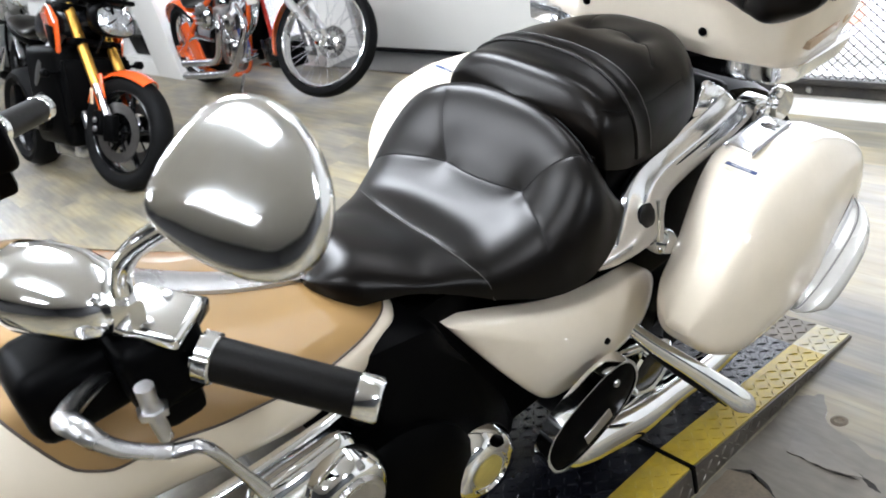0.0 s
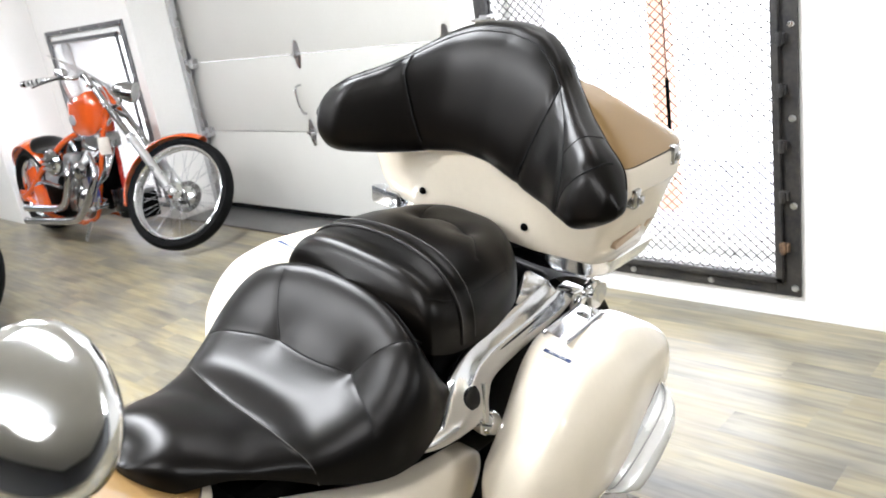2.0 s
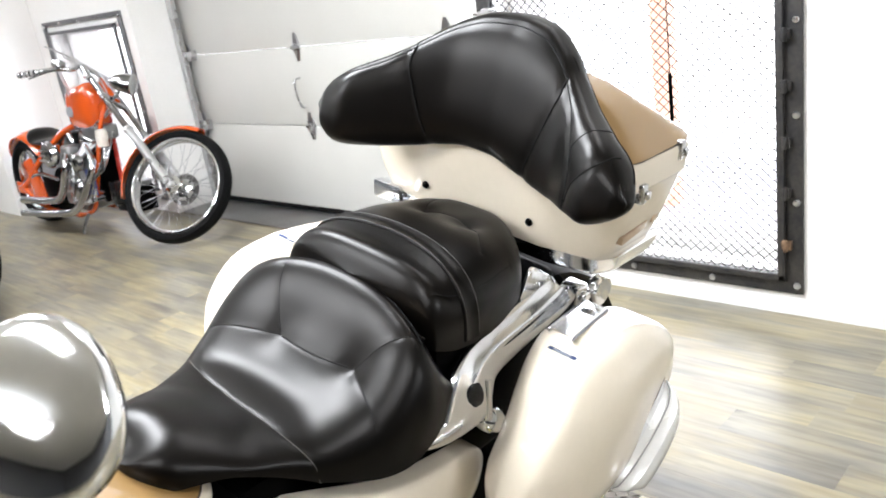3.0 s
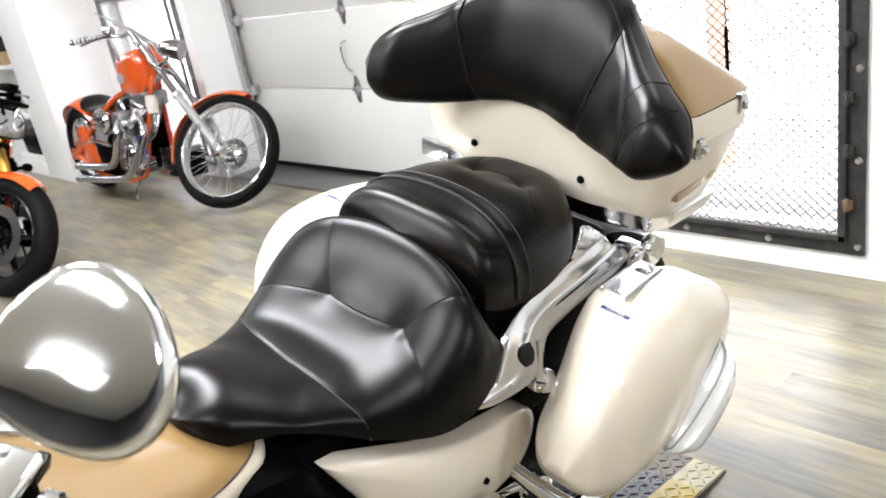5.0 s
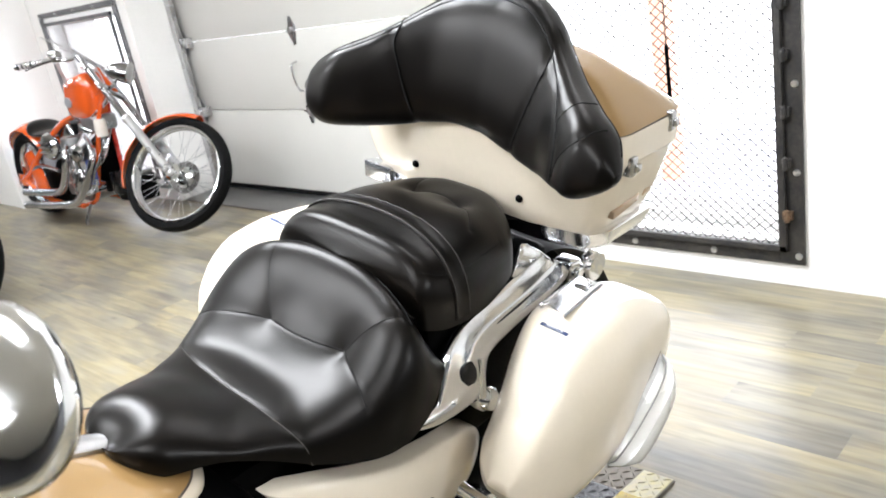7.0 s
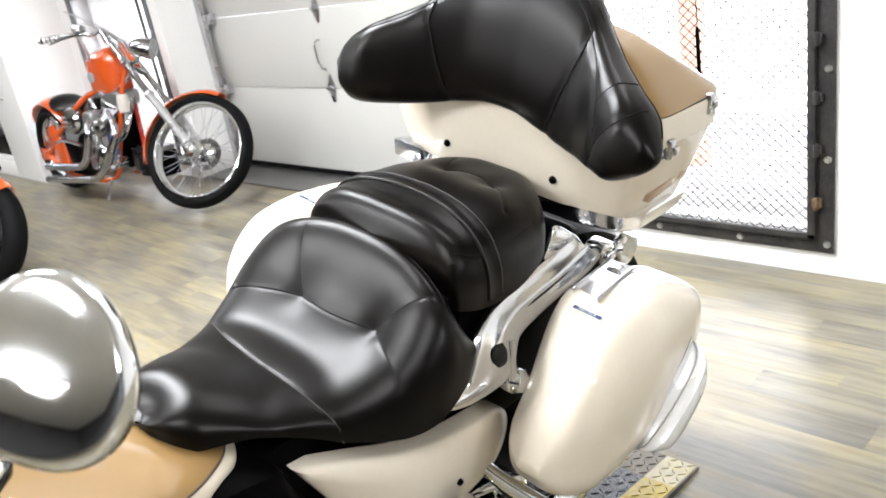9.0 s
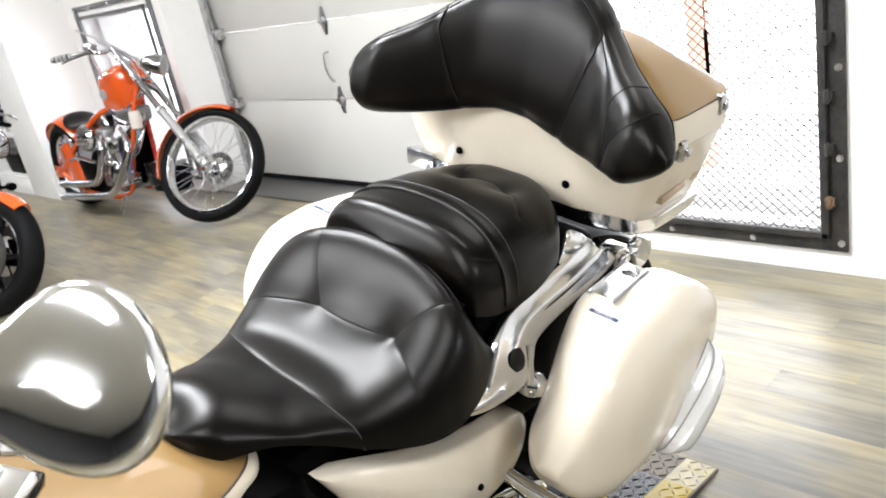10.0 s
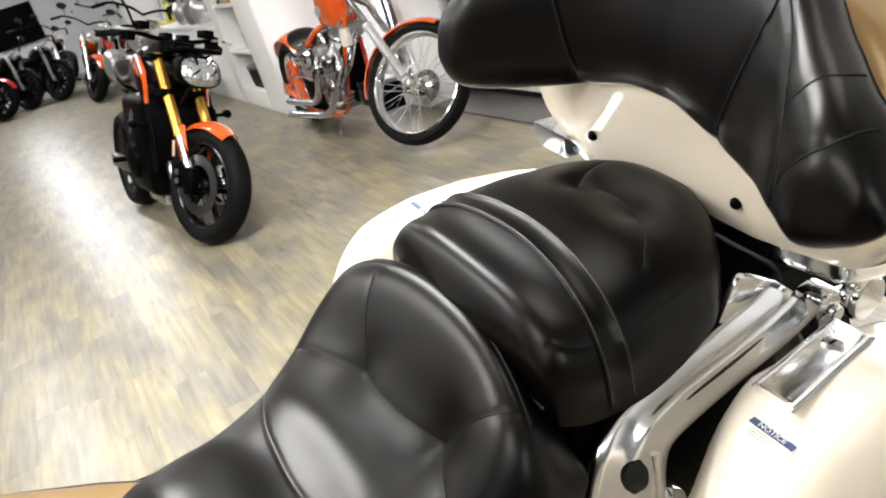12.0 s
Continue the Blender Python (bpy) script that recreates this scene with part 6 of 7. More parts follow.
def street_bike():
    g = thing("street_bike", pose(0.875, 4.04, 0, -16, 0, -84) @ Matrix.Scale(0.93, 4), "black and orange naked street bike with gold forks", "motorcycle")
    P = lambda n, bm, m, l="", par=None: part(n, bm, m, par or g, l)
    ax, tp = Vector((0.0, 0, 0.30)), Vector((-0.34, 0, 0.93))
    S = turned(tp + Vector((-0.05, 0, 0)), ax - tp, -20)
    F = lambda n, bm, m, l="", par=None: part(n, moved(bm, S), m, par or g, l)
    d = ax - tp
    wheel_parts(g, tuple(ax), 0.30, 0.12, S, 5, False, 0.085, GLOSSBLACK, "front_wheel", 2)
    for s in (-1, 1):
        o = Vector((0, s * 0.092, 0))
        leg = F("fork_leg", tube([tp + o - d * 0.02, tp + o + d * 0.62], 0.027, 18, smooth=False), GOLD, "gold anodised fork tube")
        F("fork_lower", tube([tp + o + d * 0.6, tp + o + d * 0.62, tp + o + d * 0.85, tp + o + d * 1.02], [0.02, 0.021, 0.021, 0.03], 16, 3), STEEL, "steel fork lower", leg)
        F("fork_foot", block(ax.x - 0.04, ax.x + 0.04, s * 0.108 - 0.025, s * 0.108 + 0.025, ax.z - 0.05, ax.z + 0.09, 0.014), BLACK, "", leg)
        F("caliper", joined(block(ax.x - 0.15, ax.x - 0.07, s * 0.085 - 0.025, s * 0.085 + 0.03, ax.z - 0.02, ax.z + 0.11, 0.014)), BLACK, "black brake caliper")
        for k in (0.015, 0.06):
            F("piston_cap", lathe([(0, 0), (0.015, 0), (0.015, 0.006), (0.0, 0.008)] if s > 0 else [(0, 0), (0.015, 0), (0.015, -0.006), (0, -0.008)], 16, "y", (ax.x - 0.11, s * 0.117, ax.z + k)), STEEL)
        F("reflector", block(ax.x - 0.115, ax.x - 0.095, s * 0.14 - 0.004, s * 0.14 + 0.004, ax.z + 0.14, ax.z + 0.22, 0.003), AMBER)
        F("clamp_ring", tube([tp + o + d * 0.27, tp + o + d * 0.31], 0.033, 16, smooth=False), BLACK)
    F("front_mudguard", joined(arch(tuple(ax), 0.325, 55, 150, 0.15, 0.006, 20, 0.22), *[slab([(ax.x - 0.2, ax.z + 0.28), (ax.x - 0.10, ax.z + 0.30), (ax.x - 0.045, ax.z + 0.06), (ax.x - 0.085, ax.z + 0.05)], "y", s * 0.078, s * 0.09, 0.004) for s in (-1, 1)]), ORANGE, "orange front mudguard")
    F("triple_clamp", joined(moved(block(-0.045, 0.03, -0.15, 0.15, -0.018, 0.018, 0.01), Matrix.Translation(tp)), moved(block(-0.045, 0.03, -0.15, 0.15, -0.018, 0.018, 0.01), Matrix.Translation(tp + d * 0.28))), BLACK)
    # headlight
    hp = Vector((-0.12, 0.03, 0.87))
    shell = []
    for x, hy, hz, dz in ((-0.10, 0.06, 0.05, 0.01), (-0.06, 0.105, 0.078, 0.0), (0.0, 0.125, 0.086, 0.0), (0.03, 0.12, 0.08, -0.004), (0.045, 0.105, 0.08, -0.008), (0.05, 0.08, 0.06, -0.01)):
        shell.append([Vector((hp.x + x - 0.25 * (q.z - dz), q.y, hp.z + q.z)) for q in oval((0, dz), hy, hz, 2.8, 32, "vw", 0)])
    hl = F("headlight", loft(shell[:4]), BLACK, "multi-faceted headlight")
    glass = []
    for x, k in ((0.026, 0.93), (0.04, 0.88), (0.052, 0.7), (0.058, 0.4), (0.06, 0.05)):
        glass.append([Vector((hp.x + x - 0.25 * (q.z), q.y, hp.z + q.z)) for q in oval((0, -0.006), 0.12 * k, 0.08 * k, 2.8, 32, "vw", 0)])
    F("lens", loft(glass), CLEAR, "clear faceted lens", hl)
    for s in (-1, 1):
        eye = []
        for x, k in ((0.045, 1.0), (0.058, 0.92), (0.066, 0.7), (0.07, 0.1)):
            eye.append([Vector((hp.x + x - 0.25 * q.z - 0.1 * abs(q.y), q.y, hp.z + q.z)) for q in oval((s * 0.05, -0.004 - 0.012), 0.04 * k, 0.05 * k, 2.4, 24, "vw", 0)])
        F("reflector_bowl", loft(eye), CLEAR, "clear faceted lamp bowl", hl)
        F("divider", tube([(hp.x + 0.06, s * 0.05 - 0.03, hp.z - 0.03), (hp.x + 0.072, s * 0.05, hp.z - 0.01), (hp.x + 0.055, s * 0.05 + 0.03, hp.z + 0.01)], 0.004, 6, 3), BLACK, "", hl)
        F("bar_clamp", block(tp.x - 0.03, tp.x + 0.05, s * 0.05 - 0.02, s * 0.05 + 0.02, 0.95, 1.06, 0.008), BLACK, "black bar clamp")
        F("switch_box", block(tp.x - 0.05, tp.x + 0.02, s * 0.245 - 0.025, s * 0.245 + 0.025, 1.00, 1.075, 0.01), BLACK, "black switch box")
    F("lamp_brow", moved(block(-0.10, 0.035, -0.12, 0.12, -0.012, 0.012, 0.01), Matrix.Translation(hp + Vector((-0.03, 0, 0.105)))), BLACK, "", hl)
    F("meter", joined(block(hp.x - 0.15, hp.x - 0.06, -0.10, 0.03, 0.96, 1.01, 0.01), tube([(hp.x - 0.1, 0, 0.90), (hp.x - 0.12, 0, 0.97)], 0.012, 8)), BLACK, "black instrument")
    for s in (-1, 1):
        F("brake_hose", tube([(hp.x - 0.1, s * 0.05, 0.90), (hp.x + 0.03, s * 0.06, 0.95), (hp.x + 0.04, s * 0.03, 0.88), (hp.x - 0.02, s * 0.08, 0.70)], 0.008, 8, 6), CHROME if s > 0 else BLACK)
        bar = F("handlebar", tube([(tp.x + 0.0, 0, 1.02), (tp.x, s * 0.12, 1.03), (tp.x - 0.03, s * 0.23, 1.045), (tp.x - 0.10, s * 0.36, 1.02)], 0.012, 10, 6), BLACK)
        F("grip", tube([(tp.x - 0.045, s * 0.26, 1.04), (tp.x - 0.105, s * 0.367, 1.018)], 0.017, 12), RUBBER, "black rubber grip", bar)
        F("lever", tube([(tp.x + 0.02, s * 0.22, 1.05), (tp.x + 0.05, s * 0.27, 1.05), (tp.x - 0.03, s * 0.39, 1.05)], 0.007, 8, 4), STEEL, "", bar)
        F("reservoir", block(tp.x - 0.03, tp.x + 0.05, s * 0.19 - 0.03, s * 0.19 + 0.03, 1.06, 1.10, 0.008), BLACK, "", bar)
        if s < 0:
            F("mirror_stem", tube([(tp.x, s * 0.22, 1.07), (tp.x + 0.02, s * 0.27, 1.15), (tp.x, s * 0.30, 1.20)], 0.006, 8, 4), BLACK, "", bar)
            F("mirror", moved(loft([oval((0, 0), 0.058 * k, 0.032 * k, 2.3, 24, "vw", x) for x, k in ((-0.006, 0.97), (0.0, 1.0), (0.012, 0.9), (0.022, 0.6), (0.026, 0.1))]), Matrix.Translation((tp.x, s * 0.33, 1.225)) @ Matrix.Rotation(radians(-s * 15), 4, "X")), BLACK, "black mirror", bar)
        # side scoops of the tank
        P("air_scoop", slab([(-0.28, 0.78), (-0.27, 0.89), (-0.35, 0.965), (-0.47, 0.93), (-0.43, 0.82), (-0.37, 0.71), (-0.33, 0.66)], "y", s * 0.145, s * 0.17, 0.012), ORANGE, "orange tank scoop")
        P("scoop_grille", slab([(-0.30, 0.78), (-0.295, 0.85), (-0.42, 0.87), (-0.40, 0.79), (-0.34, 0.70)], "y", s * 0.1705, s * 0.1735, 0.002), BLACK, "black scoop grille")
        P("white_edge", tube([(-0.275, s * 0.17, 0.87), (-0.35, s * 0.17, 0.962), (-0.47, s * 0.168, 0.928)], 0.005, 6, 5), WHITEPAINT)
        P("foot_peg", tube([(-0.72, s * 0.16, 0.40), (-0.72, s * 0.29, 0.40)], 0.015, 10), BLACK)
        P("frame_spar", tube([(-0.38, s * 0.1, 0.82), (-0.55, s * 0.17, 0.66), (-0.78, s * 0.16, 0.46)], [0.035, 0.05, 0.04], 10, 5, 0.5, up=(0, 1, 0)), ALU, "cast frame spar")
        P("turn_signal", joined(tube([(-0.30, s * 0.14, 0.62), (-0.30, s * 0.24, 0.62)], 0.009, 8), teardrop(-0.34, -0.26, curve((-0.34, 0.02), (-0.26, 0.02)), curve((-0.34, 0.645), (-0.26, 0.645)), curve((-0.34, 0.6), (-0.26, 0.6)), 10, 2, 12, s * 0.25)), BLACK, "black turn signal")
        P("radiator_guard", slab([(-0.24, 0.66), (-0.20, 0.40), (-0.30, 0.34), (-0.36, 0.62)], "y", s * 0.16, s * 0.175, 0.006), BLACK)
    P("radiator", block(-0.30, -0.25, -0.17, 0.17, 0.36, 0.68, 0.01), BLACK, "black radiator")
    P("fuel_tank", teardrop(-0.78, -0.30, curve((-0.78, 0.11), (-0.6, 0.16), (-0.4, 0.17), (-0.3, 0.12)), curve((-0.78, 0.86), (-0.55, 1.0), (-0.42, 1.03), (-0.3, 0.98)), curve((-0.78, 0.78), (-0.5, 0.72), (-0.3, 0.80))), GLOSSBLACK, "black fuel tank")
    P("seat", teardrop(-1.40, -0.72, curve((-1.4, 0.08), (-1.1, 0.13), (-0.9, 0.13), (-0.72, 0.09)), curve((-1.4, 0.95), (-1.15, 0.91), (-0.95, 0.86), (-0.72, 0.89)), curve((-1.4, 0.90), (-1.1, 0.82), (-0.9, 0.78), (-0.72, 0.80))), LEATHER, "black leather seat")
    P("tail", teardrop(-1.52, -1.0, curve((-1.52, 0.05), (-1.2, 0.1), (-1.0, 0.1)), curve((-1.52, 0.93), (-1.0, 0.83)), curve((-1.52, 0.87), (-1.0, 0.72))), BLACK)
    P("engine", joined(block(-0.80, -0.30, -0.19, 0.19, 0.22, 0.76, 0.05, 3), lathe([(0.06, -0.23), (0.10, -0.22), (0.11, -0.19), (0.11, 0.19), (0.1, 0.22), (0.06, 0.23)], 24, "y", (-0.6, 0, 0.40))), BLACK, "black engine")
    P("exhaust", joined(tube([(-0.33, -0.1, 0.45), (-0.24, -0.1, 0.36), (-0.3, -0.08, 0.20), (-0.6, -0.05, 0.16)], 0.022, 10, 5), tube([(-0.33, 0.1, 0.45), (-0.24, 0.1, 0.36), (-0.3, 0.08, 0.20), (-0.6, 0.05, 0.16)], 0.022, 10, 5), block(-0.85, -0.5, -0.1, 0.1, 0.13, 0.24, 0.03)), STEEL, "steel exhaust")
    P("swingarm", joined(block(-1.46, -0.75, -0.16, -0.12, 0.28, 0.36, 0.01), block(-1.46, -0.75, 0.12, 0.16, 0.28, 0.36, 0.01)), ALU)
    wheel_parts(g, (-1.44, 0, 0.31), 0.31, 0.18, None, 5, False, 0.09, GLOSSBLACK, "rear_wheel")
    P("side_stand", tube([(-0.7, 0.13, 0.25), (-0.68, 0.28, 0.06)], 0.012, 8), BLACK)


street_bike()


def cruiser(m, label, paint, dark, lean=-10, screen=False, bags=False):
    """A parked cruiser seen further off."""
    g = thing("cruiser", m @ pose(0, 0, 0, lean, 0, 0), label, "motorcycle", "parked cruisers")
    P = lambda n, bm, mm, l="", par=None: part(n, bm, mm, par or g, l)
    ax, tp = Vector((0, 0, 0.32)), Vector((-0.42, 0, 0.95))
    S = turned(tp, ax - tp, -22)
    F = lambda n, bm, mm, l="", par=None: part(n, moved(bm, S), mm, par or g, l)
    d = ax - tp
    wheel_parts(g, tuple(ax), 0.32, 0.13, S, 10, False, 0.09, GLOSSBLACK, "front_wheel", 1)
    wheel_parts(g, (-1.6, 0, 0.32), 0.32, 0.17, None, 10, False, 0.1, GLOSSBLACK, "rear_wheel")
    for s in (-1, 1):
        F("fork_leg", tube([tp + Vector((0, s * 0.1, 0)), tp + d * 1.02 + Vector((0, s * 0.1, 0))], [0.024, 0.024, 0.03], 12, 3), STEEL)
        bar = F("handlebar", tube([tp + Vector((-0.05, 0, 0.1)), tp + Vector((-0.06, s * 0.15, 0.16)), tp + Vector((-0.15, s * 0.32, 0.18)), tp + Vector((-0.28, s * 0.42, 0.12))], 0.013, 10, 5), BLACK)
        F("grip", tube([tp + Vector((-0.18, s * 0.345, 0.165)), tp + Vector((-0.29, s * 0.425, 0.118))], 0.018, 10), RUBBER, "", bar)
        F("mirror", joined(tube([tp + Vector((-0.12, s * 0.28, 0.18)), tp + Vector((-0.12, s * 0.32, 0.30))], 0.006, 6), moved(loft([oval((0, 0), 0.07 * k, 0.045 * k, 2.3, 20, "vw", x) for x, k in ((-0.004, 1.0), (0.012, 0.9), (0.02, 0.5))]), Matrix.Translation(tp + Vector((-0.12, s * 0.34, 0.32))))), GLOSSBLACK, "", bar)
        P("foot_board", block(-0.72, -0.48, s * 0.27 - 0.05, s * 0.27 + 0.05, 0.29, 0.31, 0.008), BLACK)
        P("exhaust_pipe", tube([(-0.6, s * 0.12, 0.40), (-0.7, s * 0.17, 0.22), (-0.95, s * 0.18, 0.20), (-1.75, s * 0.19, 0.22)], [0.025, 0.03, 0.04, 0.042], 12, 5), CHROME)
        if bags:
            P("saddlebag", teardrop(-1.85, -1.3, curve((-1.85, 0.09), (-1.6, 0.11), (-1.3, 0.08)), curve((-1.85, 0.66), (-1.6, 0.70), (-1.3, 0.66)), curve((-1.85, 0.42), (-1.6, 0.36), (-1.3, 0.44)), 20, 3, 24, s * 0.27), paint)
    F("headlight", moved(lathe([(0.03, -0.12), (0.07, -0.08), (0.09, 0.0), (0.09, 0.03), (0.07, 0.045), (0, 0.05)], 24, "x"), Matrix.Translation(tp + Vector((0.16, 0, -0.06)))), CHROME, "chrome headlight")
    F("front_mudguard", arch(tuple(ax), 0.355, 30, 170, 0.17, 0.006, 20, 0.2), paint)
    P("rear_mudguard", arch((-1.6, 0, 0.32), 0.36, 0, 120, 0.2, 0.006, 20, 0.2), paint)
    P("fuel_tank", teardrop(-0.98, -0.36, curve((-0.98, 0.08), (-0.7, 0.16), (-0.5, 0.16), (-0.36, 0.09)), curve((-0.98, 0.76), (-0.7, 0.90), (-0.5, 0.93), (-0.36, 0.9)), curve((-0.98, 0.70), (-0.6, 0.66), (-0.36, 0.76))), paint)
    P("seat", teardrop(-1.65, -0.92, curve((-1.65, 0.08), (-1.4, 0.13), (-1.15, 0.17), (-0.92, 0.1)), curve((-1.65, 0.80), (-1.42, 0.80), (-1.2, 0.72), (-0.92, 0.76)), curve((-1.65, 0.74), (-1.2, 0.62), (-0.92, 0.68))), LEATHER, "black seat")
    P("side_cover", slab([(-1.25, 0.62), (-0.95, 0.62), (-1.0, 0.42), (-1.2, 0.40)], "y", -0.17, 0.17, 0.02), dark)
    P("engine", joined(block(-1.0, -0.45, -0.13, 0.13, 0.2, 0.42, 0.03), *[block(-0.72, -0.5, -0.12, 0.12, 0.43 + 0.022 * i, 0.442 + 0.022 * i, 0.002) for i in range(9)], *[block(-0.95, -0.75, -0.12, 0.12, 0.43 + 0.022 * i, 0.442 + 0.022 * i, 0.002) for i in range(9)]), ALU if dark is not BLACK else BLACK, "air-cooled engine")
    P("frame", joined(*[tube([(-0.42, s * 0.05, 0.85), (-0.42, s * 0.12, 0.5), (-0.5, s * 0.13, 0.2), (-1.2, s * 0.13, 0.2), (-1.6, s * 0.13, 0.34)], 0.016, 8, 5) for s in (-1, 1)]), BLACK)
    if screen:
        rings = []
        for k in range(9):
            z = k / 8
            rings.append([tp + Vector((0.12 - 0.16 * z - 0.10 * (f * f), f * 0.22 * (1 - 0.35 * z * z), 0.05 + 0.42 * z)) for f in [j / 6 - 1 for j in range(13)]])
        F("windscreen", loft(rings, closed=False), GLASS, "clear windscreen")


def glass_material():
    m = bpy.data.materials.new("clear_acrylic")
    m.use_nodes = True
    b = m.node_tree.nodes["Principled BSDF"]
    b.inputs["Transmission Weight"].default_value, b.inputs["Roughness"].default_value, b.inputs["IOR"].default_value = 1.0, 0.03, 1.05
    b.inputs["Base Color"].default_value = (0.92, 0.93, 0.93, 1)
    return m


GLASS = glass_material()
for x, y, h, lab, a, b, scr, bag in (
        (1.38, 8.2, -91, "silver and white cruiser with chrome trim parked in the row", SILVER, WHITEPAINT, True, True),
        (1.12, 11.8, -96, "orange and black cruiser with a windscreen parked further back", ORANGE, BLACK, True, False),
        (0.76, 13.9, -72, "black cruiser with chrome parts parked near the far wall", GLOSSBLACK, BLACK, False, True),
        (0.30, 14.3, -68, "black cruiser with a bare headlight parked near the far wall", GLOSSBLACK, BLACK, False, False),
        (-0.08, 14.0, -64, "dark red cruiser parked near the far wall", REDPAINT, BLACK, False, False),
        (-0.62, 13.2, -60, "black cruiser with red tank parked at the end of the row", REDPAINT, GLOSSBLACK, False, False),
        (1.55, 14.6, -100, "dark red cruiser with a windscreen parked beside the counter", REDPAINT, BLACK, True, True),
        (1.0, 16.0, -80, "black cruiser parked against the far wall", GLOSSBLACK, BLACK, True, False)):
    cruiser(pose(x, y, 0, 0, 0, h) @ Matrix.Scale(0.92, 4), lab, a, b, -14, scr, bag)


# ---- goods on the built-in's shelves ----
PACK = material("white_card", (0.72, 0.73, 0.74), 0.6, spread=0.05)
PACKBLUE = material("blue_grey_print", (0.24, 0.29, 0.36), 0.5, spread=0.15)
CARDBOARD = material("brown_cardboard", (0.42, 0.28, 0.15), 0.8, spread=0.15, bump=0.1)
CANVAS = material("black_canvas", (0.015, 0.014, 0.014), 0.8, spread=0.3, bump=0.3)
HIVIS = material("yellow_gloss", (0.65, 0.56, 0.10), 0.3, coat=0.6, spread=0.06)
rng = random.Random(7)
for z in (1.387, 1.642, 1.882):
    y = 7.66
    while y < 12.75:
        w, h = rng.uniform(0.10, 0.16), rng.uniform(0.15, 0.20)
        if rng.random() < 0.12:
            y += 0.12
            continue
        x = 2.015 + rng.uniform(0, 0.02)
        b = thing("parts_box", pose(x, y, z, 0, 0, rng.uniform(-3, 3)), "white card box of parts with a blue-grey band on the shelf", "box", "boxes on the upper shelves")
        part("carton", block(0, 0.16, 0, w, 0.0, h, 0.004), PACK, b)
        part("printed_band", block(-0.0015, -0.0005, 0.006, w - 0.006, 0.012, h * 0.42, 0.0), PACKBLUE, b, "blue-grey printed band")
        part("hang_tab", block(0.02, 0.023, w * 0.38, w * 0.62, h, h + 0.02, 0.0), GREY, b)
        y += w + rng.uniform(0.01, 0.035)


def helmet(y, paint, label, turn):
    g = thing("riding_helmet", pose(2.16, y, 0.69, 0, 0, turn), label, "helmet", "helmets on the counter")
    shell = [(0.0, 0.255), (0.05, 0.25), (0.09, 0.228), (0.12, 0.18), (0.128, 0.13), (0.122, 0.07), (0.11, 0.02), (0.10, 0.0)]
    part("shell", moved(lathe(shell[::-1], 28, "z"), Matrix.Diagonal((1.12, 0.95, 1, 1))), paint, g)
    part("visor", moved(lathe([(0.124, 0.085), (0.134, 0.11), (0.133, 0.15), (0.122, 0.185)], 28, "z"), Matrix.Translation((-0.012, 0, 0)) @ Matrix.Diagonal((1.12, 0.9, 1, 1))), GLOSSBLACK, g, "dark visor")


helmet(8.45, SILVER, "silver riding helmet on the white counter", 170)
helmet(8.85, GREY, "grey riding helmet on the white counter", 200)
helmet(9.35, SILVER, "silver riding helmet with dark visor on the counter", 185)
helmet(10.7, HIVIS, "bright yellow riding helmet on the white counter", 175)
helmet(11.4, GLOSSBLACK, "black riding helmet on the white counter", 190)

bag = thing("shoulder_bag", pose(2.13, 7.12, 0.966), "black canvas bag resting on a cardboard box", "bag")
part("bag_body", block(-0.06, 0.06, -0.10, 0.09, 0.0, 0.11, 0.03, 3), CANVAS, bag)
part("bag_handle", tube([(0, -0.05, 0.10), (0, -0.04, 0.16), (0, 0.03, 0.165), (0, 0.045, 0.10)], 0.006, 8, 5), CANVAS, bag)
crate = thing("cardboard_box", pose(2.13, 7.12, 0.863), "small brown cardboard box on the white shelf", "box")
part("carton", block(-0.08, 0.08, -0.14, 0.13, 0.0, 0.10, 0.004), CARDBOARD, crate)
part("tape", block(-0.0825, -0.0805, -0.02, 0.02, 0.0, 0.10), AMBER, crate)
shoe = thing("leather_glove", pose(2.08, 7.30, 0.863), "black leather glove on the white shelf", "glove")
part("palm", block(-0.04, 0.04, -0.035, 0.035, 0.0, 0.035, 0.015, 3), LEATHER, shoe)
part("cuff", block(0.035, 0.09, -0.03, 0.03, 0.004, 0.03, 0.012, 3), LEATHER, shoe)
binb = thing("storage_bin", pose(2.16, 7.05, 0.1425), "black plastic bin with a lid on the bottom shelf", "storage bin")
part("bin_body", loft([oval((0, 0), 0.105 * k, 0.24 * k, 7, 40, "uv", w) for w, k in ((0.0, 0.9), (0.006, 0.93), (0.15, 1.0), (0.155, 1.0))]), BLACK, binb)
part("bin_lid", loft([oval((0, 0), 0.11 * k, 0.25 * k, 7, 40, "uv", w) for w, k in ((0.156, 0.99), (0.16, 1.0), (0.175, 1.0), (0.18, 0.95))]), GLOSSBLACK, binb)
tin = thing("spray_can", pose(2.09, 6.95, 0.483), "small grey spray can on the middle shelf", "can")
part("can", lathe([(0.0, 0.0), (0.03, 0.0), (0.032, 0.004), (0.032, 0.13), (0.022, 0.15), (0.0, 0.15)], 20, "z"), SILVER, tin)
part("cap", lathe([(0.022, 0.149), (0.022, 0.18), (0.0, 0.183)], 20, "z"), BLUE, tin)
# dark screen on the far wall
tv = thing("wall_screen", pose(0.45, 18.19, 1.2), "large switched-off black screen on the far wall", "television")
part("bezel", block(-0.62, 0.62, -0.06, 0.0, -0.36, 0.36, 0.008), GLOSSBLACK, tv)
part("panel", block(-0.60, 0.60, -0.064, -0.061, -0.34, 0.34), BLACK, tv)


